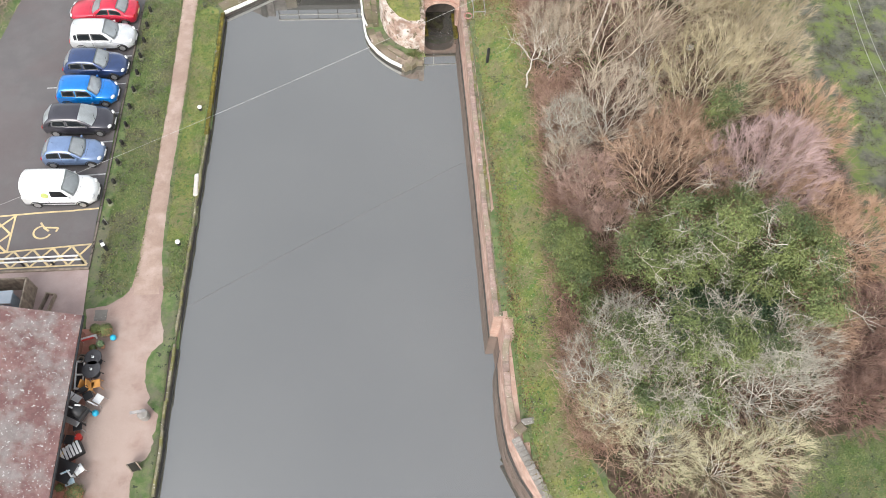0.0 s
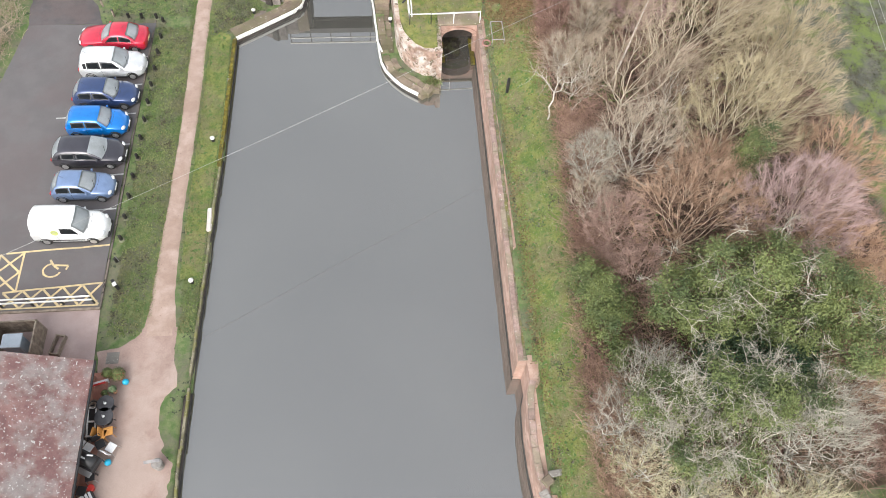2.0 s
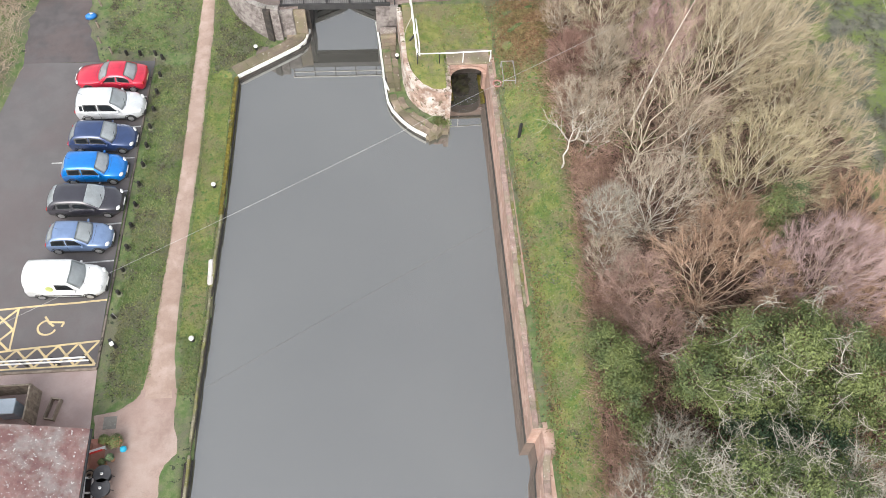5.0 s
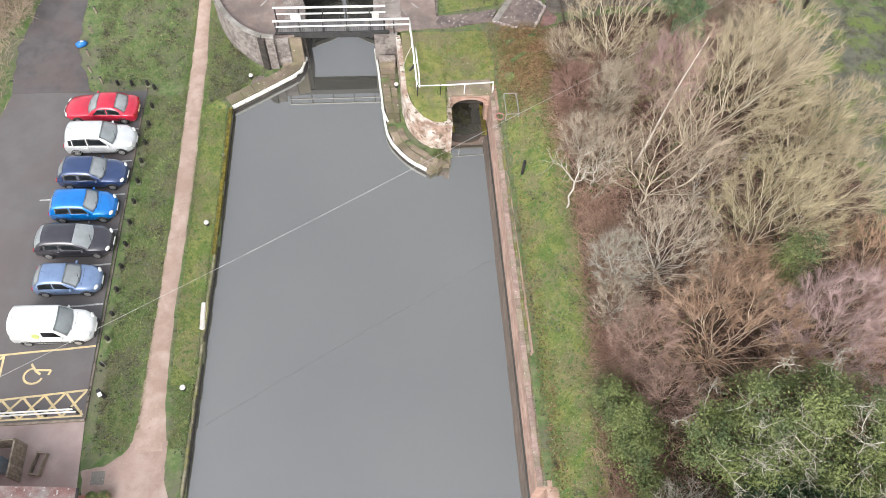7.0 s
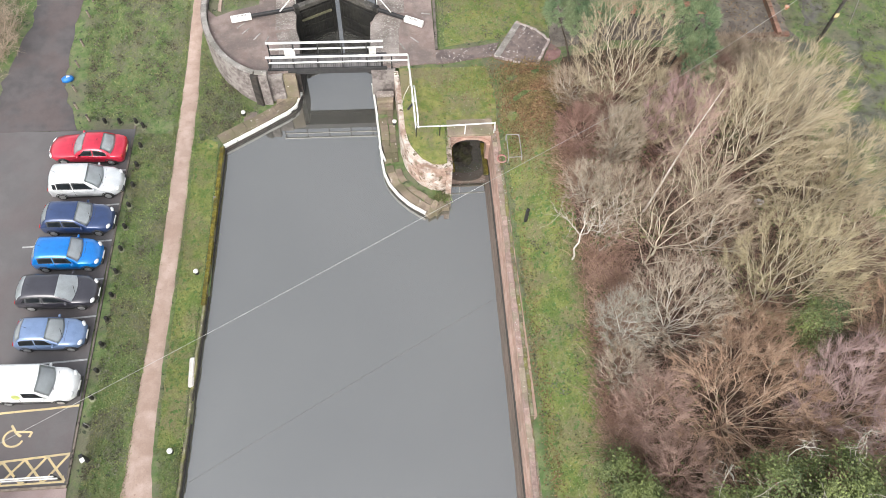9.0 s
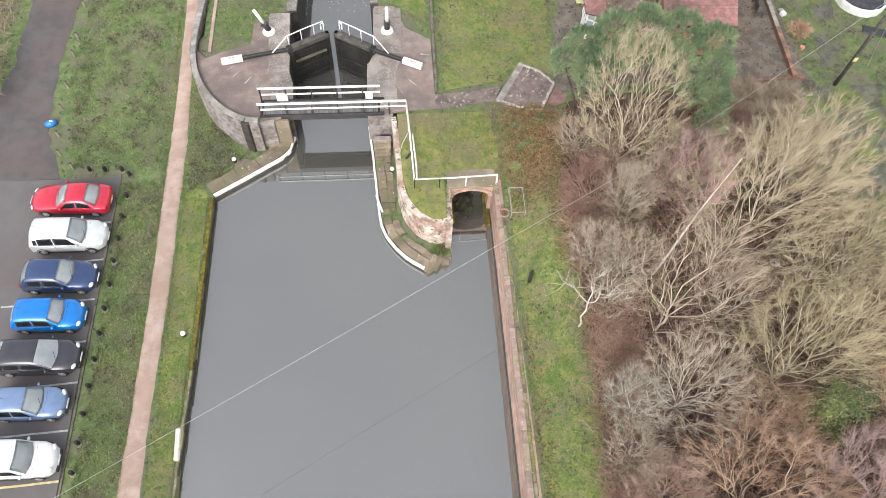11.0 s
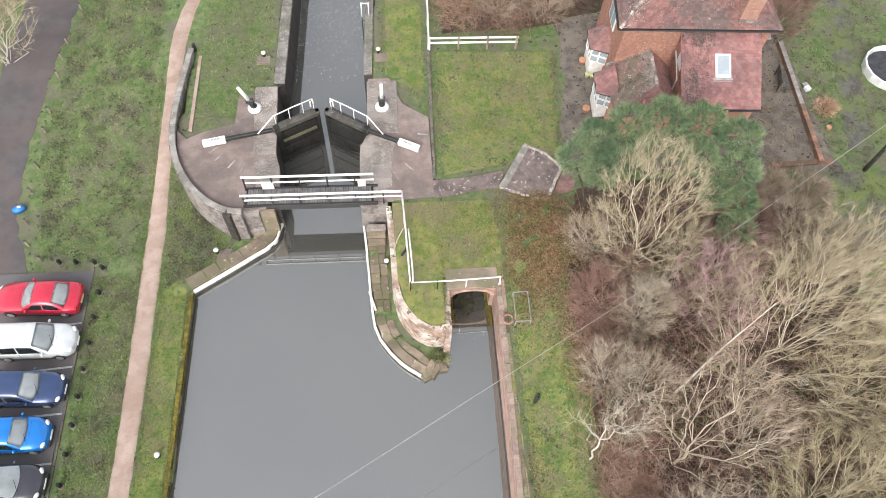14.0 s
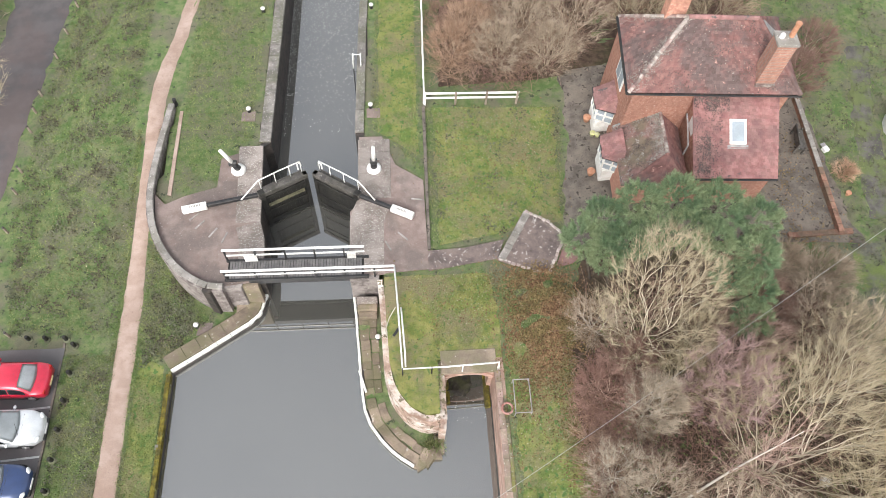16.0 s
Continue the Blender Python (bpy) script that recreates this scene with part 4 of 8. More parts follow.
navy = car("dark navy blue hatchback parked in a marked bay", 4.05, 1.72, 1.48, 0.92, 0.86, 0.95, 0.18, -1.35, -1.9, (0.028, 0.055, 0.15))
navy.matrix_basis = pose(-18.55, 35.62, PARK_Z, 0, 0, -3)
azure = car("bright azure blue small hatchback parked in a bay", 3.75, 1.69, 1.5, 0.95, 0.9, 0.97, 0.34, -1.4, -1.78, (0.0, 0.19, 0.62))
azure.matrix_basis = pose(-18.7, 33.3, PARK_Z, 0, 0, -2)
black = car("black hatchback with a dusty grey roof", 4.3, 1.75, 1.47, 0.92, 0.86, 1.18, 0.25, -1.45, -2.05, (0.04, 0.038, 0.05))
black.matrix_basis = pose(-18.85, 30.98, PARK_Z, 0, 0, -2)
paleblue = car("pale steel blue small hatchback parked in a bay", 3.65, 1.62, 1.42, 0.9, 0.84, 0.86, 0.06, -1.15, -1.7, (0.17, 0.25, 0.42))
paleblue.matrix_basis = pose(-18.8, 28.52, PARK_Z, 0, 0, -2)
van = car("white panel van with a round green and yellow badge", 4.2, 1.72, 1.8, 1.0, 0.95, 1.14, 0.52, -1.9, -2.08, (0.78, 0.79, 0.79), van=True, coat=0.3)
van.matrix_basis = pose(-19.0, 25.72, PARK_Z, 0, 0, -2)
part("badge", turned([(0.2, 0), (0.2, 0.012), (0.14, 0.014), (0.13, 0.006), (0.05, 0.006)], 20, pose(-0.55, -0.82, 1.22, 78, 0, 0)), surf("badge_green", (0.35, 0.45, 0.12), (0.5, 0.5, 0.2), 6.0, 0.4, 0.0), van, "round green and yellow badge")
part("door_trim", boxed(-1.3, -0.905, 0.52, 0.9, -0.885, 0.58), PLASTIC_BLACK, van)
part("roof_rib", boxed(-1.6, -0.35, 1.78, 0.3, -0.31, 1.815), PLASTIC_WHITE, van)
part("roof_rib", boxed(-1.6, 0.31, 1.78, 0.3, 0.35, 1.815), PLASTIC_WHITE, van)

# bay markings
def paint_line(pts, w, material, z=None, name="bay_line"):
    bm = bmesh.new()
    for a, b in zip(pts, pts[1:]):
        a, b = Vector(a), Vector(b)
        t = (b - a).normalized()
        n_ = Vector((-t.y, t.x)) * w / 2
        vs = []
        k = max(1, int((b - a).length / 0.5))
        for i in range(k + 1):
            p = a.lerp(b, i / k)
            vs.append([bm.verts.new((*(p + s * n_), land_z(*p) + 0.075)) for s in (1, -1)])
        for p, q in zip(vs, vs[1:]):
            bm.faces.new((p[0], p[1], q[1], q[0]))
    return bm


for k, y in enumerate((39.3, 36.87, 34.4, 31.95, 29.7, 27.2)):
    xr = -16.55 - 0.033 * (39 - y)
    ob = part("bay_line", paint_line([(xr, y), (xr - (4.9 if k in (2, 5) else 3.6), y - 0.22)], 0.1, LINE_WHITE), LINE_WHITE)
    tagged(ob, "worn white painted parking bay line on asphalt", "bay line", "bay lines", "structure")
for pts in ([(-16.95, 24.73), (-22.6, 24.45)], [(-17.0, 22.3), (-22.3, 21.95)], [(-21.6, 24.5), (-21.6, 21.98)], [(-22.9, 24.4), (-22.9, 22.0)]):
    tagged(part("bay_line", paint_line(pts, 0.11, LINE_YELLOW), LINE_YELLOW), "worn yellow line of the disabled parking bay", "bay line", "yellow bay lines", "structure")
hatch = tagged(part("hatching", paint_line([(-17.05, 20.95), (-22.3, 20.95)], 0.09, LINE_YELLOW), LINE_YELLOW), "yellow crossed hatching beside the disabled bay", "road marking", kind="structure")
for k in range(5):
    x = -17.05 - k * 1.05
    part("stripe", paint_line([(x, 22.25 - 0.07 * k), (x - 1.0, 20.98)], 0.12, LINE_YELLOW), LINE_YELLOW, hatch)
    part("stripe", paint_line([(x - 1.0, 22.2 - 0.07 * k), (x, 20.98)], 0.12, LINE_YELLOW), LINE_YELLOW, hatch)
for y0, y1 in ((24.4, 23.2), (23.2, 22.0)):
    part("stripe", paint_line([(-21.65, y0), (-22.9, y1)], 0.12, LINE_YELLOW), LINE_YELLOW, hatch)
    part("stripe", paint_line([(-22.9, y0), (-21.65, y1)], 0.12, LINE_YELLOW), LINE_YELLOW, hatch)
# wheelchair symbol
sx, sy = -19.9, 23.25
arc = [(sx + 0.48 * math.cos(a), sy - 0.02 + 0.42 * math.sin(a)) for a in [radians(100 + 22 * k) for k in range(12)]]
sym = tagged(part("wheelchair_symbol", paint_line(arc, 0.11, LINE_YELLOW), LINE_YELLOW), "yellow painted wheelchair symbol on the bay", "road marking", kind="structure")
part("stroke", paint_line([(sx - 0.2, sy + 0.65), (sx + 0.08, sy + 0.25), (sx + 0.35, sy + 0.05)], 0.12, LINE_YELLOW), LINE_YELLOW, sym)
part("stroke", paint_line([(sx + 0.1, sy + 0.3), (sx + 0.85, sy + 0.25), (sx + 0.75, sy + 0.0)], 0.11, LINE_YELLOW), LINE_YELLOW, sym)

# ---- trees and shrubs ----
class Growth:
    """Collects tapered three-sided limbs and leaves as plain vertex lists."""

    def __init__(self):
        self.v, self.f = [], []

    def limb(self, pts, r0, r1, seg=3):
        base = len(self.v)
        n_ = len(pts)
        for i, p in enumerate(pts):
            d = (pts[min(i + 1, n_ - 1)] - pts[max(i - 1, 0)])
            u = d.cross(Vector((0.3, 0.2, 1)) if abs(d.z) < 0.9 * d.length else Vector((1, 0, 0))).normalized()
            w = d.cross(u).normalized()
            r = r0 + (r1 - r0) * i / (n_ - 1)
            for k in range(seg):
                a = math.tau * k / seg
                self.v.append(p + (u * math.cos(a) + w * math.sin(a)) * r)
        for i in range(n_ - 1):
            for k in range(seg):
                a, b = base + i * seg + k, base + i * seg + (k + 1) % seg
                self.f.append((a, b, b + seg, a + seg))

    def spike(self, p, d, r):
        """A fine pointed twig."""
        b = len(self.v)
        self.v += [p + Vector((r, 0, 0)), p + Vector((-0.5 * r, 0.87 * r, 0.3 * r)), p + Vector((-0.5 * r, -0.87 * r, -0.3 * r)), p + d]
        self.f += [(b, b + 1, b + 3), (b + 1, b + 2, b + 3), (b + 2, b, b + 3)]

    def leaf(self, p, n_, size, slim=0.55):
        u = n_.cross(Vector((random.random() - 0.5, random.random() - 0.5, random.random() - 0.5))).normalized()
        w = n_.cross(u).normalized()
        b = len(self.v)
        self.v += [p - u * size, p + w * size * slim + n_ * size * 0.2, p + u * size, p - w * size * slim + n_ * size * 0.2]
        self.f.append((b, b + 1, b + 2, b + 3))

    def make(self, name, material, parent=None, label=""):
        return raw(name, self.v, self.f, material, parent, label)


def wander(p, d, length, steps, bend, up):
    pts = [p.copy()]
    d = d.normalized()
    for _ in range(steps):
        d = (d + Vector((random.gauss(0, bend), random.gauss(0, bend), random.gauss(0, bend) + up))).normalized()
        p = p + d * (length / steps)
        pts.append(p.copy())
    return pts, d


def heading(d, wide, lift=0.0):
    """A direction turned away from d by a random amount."""
    return (d + Vector((random.gauss(0, wide), random.gauss(0, wide), random.gauss(lift, wide)))).normalized()


def bare_tree(x, y, height, radius, twig, bark=None, label="", lean=(0, 0), low=0.3, nodes=260, fuzz=9, thick=1.0, crook=0.12, wide=0.62, category="tree", name="tree", long=0.55):
    """A leafless tree: branches grown out from the stem to fill a crown, thick by what they carry, with fine spray at the ends."""
    bark = bark or BARK
    t = thing(name, x, y, land(x, y) - 0.1, 0, label, category, "bare trees and shrubs")
    tips = []
    while len(tips) < nodes:
        s = random.random() ** 0.75
        q = math.sqrt(max(0.0, 1 - ((s - wide) / (1.02 - wide if s > wide else wide + 0.12)) ** 2))
        r, a = radius * q * random.random() ** 0.42, random.uniform(0, math.tau)
        z = height * (low + (1 - low) * s) * (1 - 0.16 * (r / radius) ** 2)
        tips.append((r * math.cos(a) + lean[0] * z, r * math.sin(a) + lean[1] * z, z))
    tips.sort(key=lambda p: p[0] ** 2 + p[1] ** 2 + 1.4 * p[2] ** 2)
    pts = np.zeros((nodes + 4, 3))
    run = np.zeros(nodes + 4)
    up = [-1, 0, 1, 2]
    for k in range(4):
        z = low * height * k / 3 * 0.8
        pts[k] = (lean[0] * z + random.gauss(0, 0.04) * k, lean[1] * z + random.gauss(0, 0.04) * k, z)
        run[k] = z
    for k, p in enumerate(tips):
        n_ = k + 4
        gap = pts[:n_] - p
        dist = np.sqrt((gap ** 2).sum(1))
        best = int(np.argmin(dist + 0.8 * run[:n_] + 1.5 * np.maximum(0, gap[:, 2])))
        up.append(best)
        pts[n_] = p
        run[n_] = run[best] + dist[best]
    load = np.ones(len(up))
    for k in range(len(up) - 1, 0, -1):
        load[up[k]] += load[k]
    wood, fine = Growth(), Growth()
    where = [Vector(p) for p in pts]
    for k in range(1, len(up)):
        a, b = where[up[k]], where[k]
        d = b - a
        if d.length < 1e-4:
            continue
        r0, r1 = (0.0052 * thick * min(load[up[k]], load[k] * 1.9) ** 0.44, 0.0052 * thick * load[k] ** 0.44)
        mid = a.lerp(b, 0.5) + Vector((random.gauss(0, 1), random.gauss(0, 1), random.gauss(0.4, 0.7))) * d.length * crook * 0.7
        (wood if load[k] > 3 else fine).limb([a, mid, b], r0, r1, 5 if r0 > 0.04 else 3)
        if load[k] < 12:
            dn = d.normalized()
            out = (dn + Vector((b.x, b.y, 0.3 * height)).normalized() * 0.7).normalized()
            for _ in range(int(1.5 * fuzz)):
                fine.spike(mid.lerp(b, random.uniform(-0.6, 1.0)), heading(out, 0.38, 0.08) * random.uniform(0.5, 1.5) * long, 0.0072)
    wood.make("trunk", bark, t)
    fine.make("crown", twig, t)
    return t


def leafy(x, y, blobs, leaf_mat, count, size, label, name="bush", category="bush", branches=None, bark=None, dead=0, dead_mat=None, slim=0.55):
    """An evergreen mass: blobs (dx, dy, z, rx, rz) dressed with separate leaves in uneven clumps, on a trunk with limbs."""
    t = thing(name, x, y, land(x, y) - 0.1, 0, label, category)
    crown, wood = Growth(), Growth()
    total = sum(b[3] ** 2 for b in blobs)
    for bx, by, bz, rx, rz in blobs:
        limb, _ = wander(Vector((bx * 0.2, by * 0.2, 0)), Vector((bx * 0.7, by * 0.7, bz)), Vector((bx, by, bz)).length, 5, 0.08, 0.0)
        wood.limb(limb, 0.11, 0.03, 5)
        clumps = []
        for _ in range(int(26 * rx * rx)):
            d = Vector((random.gauss(0, 1), random.gauss(0, 1), random.gauss(0.3, 1))).normalized()
            rr = random.uniform(0.72, 1.08)
            clumps.append((Vector((bx, by, bz)) + Vector((d.x * rx, d.y * rx, d.z * rz)) * rr, d))
        for _ in range(int(count * rx * rx / total)):
            c_, d = random.choice(clumps)
            s = random.uniform(0.12, 0.34)
            p = c_ + Vector((random.gauss(0, s), random.gauss(0, s), random.gauss(0, s * 0.6)))
            nn = (d + Vector((random.gauss(0, 0.5), random.gauss(0, 0.5), random.gauss(0.5, 0.4)))).normalized()
            crown.leaf(p, nn, size * random.uniform(0.6, 1.3), slim)
    wood.make("trunk", bark or BARK, t)
    crown.make("crown", leaf_mat, t)
    if dead:
        bare = Growth()
        for _ in range(dead):
            bx, by, bz, rx, rz = random.choice(blobs)
            d = Vector((random.gauss(0, 1), random.gauss(0, 1), random.uniform(0.1, 1.1))).normalized()
            p = Vector((bx, by, bz)) + Vector((d.x * rx, d.y * rx, d.z * rz)) * 0.75
            br, dd = wander(p, d + Vector((0, 0, 0.2)), random.uniform(0.9, 1.9), 5, 0.3, 0.0)
            bare.limb(br, random.uniform(0.018, 0.034), 0.009, 4)
            for _k in range(9):
                i = random.randint(1, 4)
                o = Vector((random.gauss(0, 1), random.gauss(0, 1), random.gauss(0, 0.7))).normalized()
                b2, _ = wander(br[i], dd * 0.5 + o, random.uniform(0.35, 0.9), 3, 0.35, 0.0)
                bare.limb(b2, 0.011, 0.005, 3)
                for _j in range(2):
                    o = Vector((random.gauss(0, 1), random.gauss(0, 1), random.gauss(0, 0.7))).normalized()
                    bare.limb([b2[2], b2[2] + o * random.uniform(0.2, 0.45)], 0.007, 0.003, 3)
        bare.make("dead_wood", dead_mat or TWIG_GREY, t, "bare lichen-grey branches")
    return t


random.seed(11)
# the ivy-clad trees by the field
leafy(15.2, 14.8, [(-3.7, 0.9, 4.9, 1.35, 1.3), (-2.4, 0.0, 4.6, 1.2, 1.2), (-1.3, 1.9, 5.3, 1.5, 1.3), (0.6, 2.0, 5.4, 1.4, 1.3), (2.5, 1.2, 5.4, 1.5, 1.4), (4.0, 0.1, 5.0, 1.5, 1.4), (4.0, -1.7, 4.3, 1.3, 1.3), (1.7, -0.2, 4.0, 1.3, 1.2), (-0.4, 0.5, 4.2, 1.2, 1.2)], IVY, 52000, 0.058, "tall tree smothered in glossy green ivy", "ivy_tree", "tree", dead=34)
leafy(12.8, 10.3, [(-2.7, 1.0, 4.3, 1.3, 1.2), (-0.7, 1.1, 5.0, 1.4, 1.3), (1.2, 0.7, 5.0, 1.4, 1.2), (-1.6, -0.8, 4.0, 1.2, 1.1), (3.2, 0.3, 4.6, 1.2, 1.1), (0.4, -1.3, 3.6, 1.1, 1.0), (-1.3, -1.7, 1.8, 0.8, 0.8)], IVY, 26000, 0.058, "old tree with grey bare branches over patchy ivy", "ivy_tree", "tree", dead=170)
# dark leaves here also stand for the shaded gap between the ivy crowns
leafy(15.3, 13.0, [(-0.8, 0.3, 2.2, 1.8, 1.3), (1.5, 0.3, 2.4, 1.7, 1.2)], IVY_DARK, 15000, 0.07, "dark evergreen shrub making the dark gap between the ivy-clad trees", "bush", "bush")
leafy(9.2, 16.8, [(-0.6, 2.0, 1.5, 0.9, 1.1), (-0.1, 0.7, 1.9, 1.0, 1.2), (0.0, -0.8, 1.7, 1.0, 1.1), (0.7, 0.2, 1.4, 0.9, 1.0), (0.8, -2.3, 1.2, 0.7, 0.8)], IVY, 13000, 0.06, "dark green upright evergreen bush at the grass edge", "bush", "bush")
leafy(17.5, 23.5, [(0, 0, 5.2, 0.7, 1.5), (0.2, 0.6, 4.2, 0.8, 1.3), (-0.2, -0.5, 3.6, 0.6, 1.0)], IVY, 3400, 0.06, "small dark conifer among bare trees", "bush", "bush")
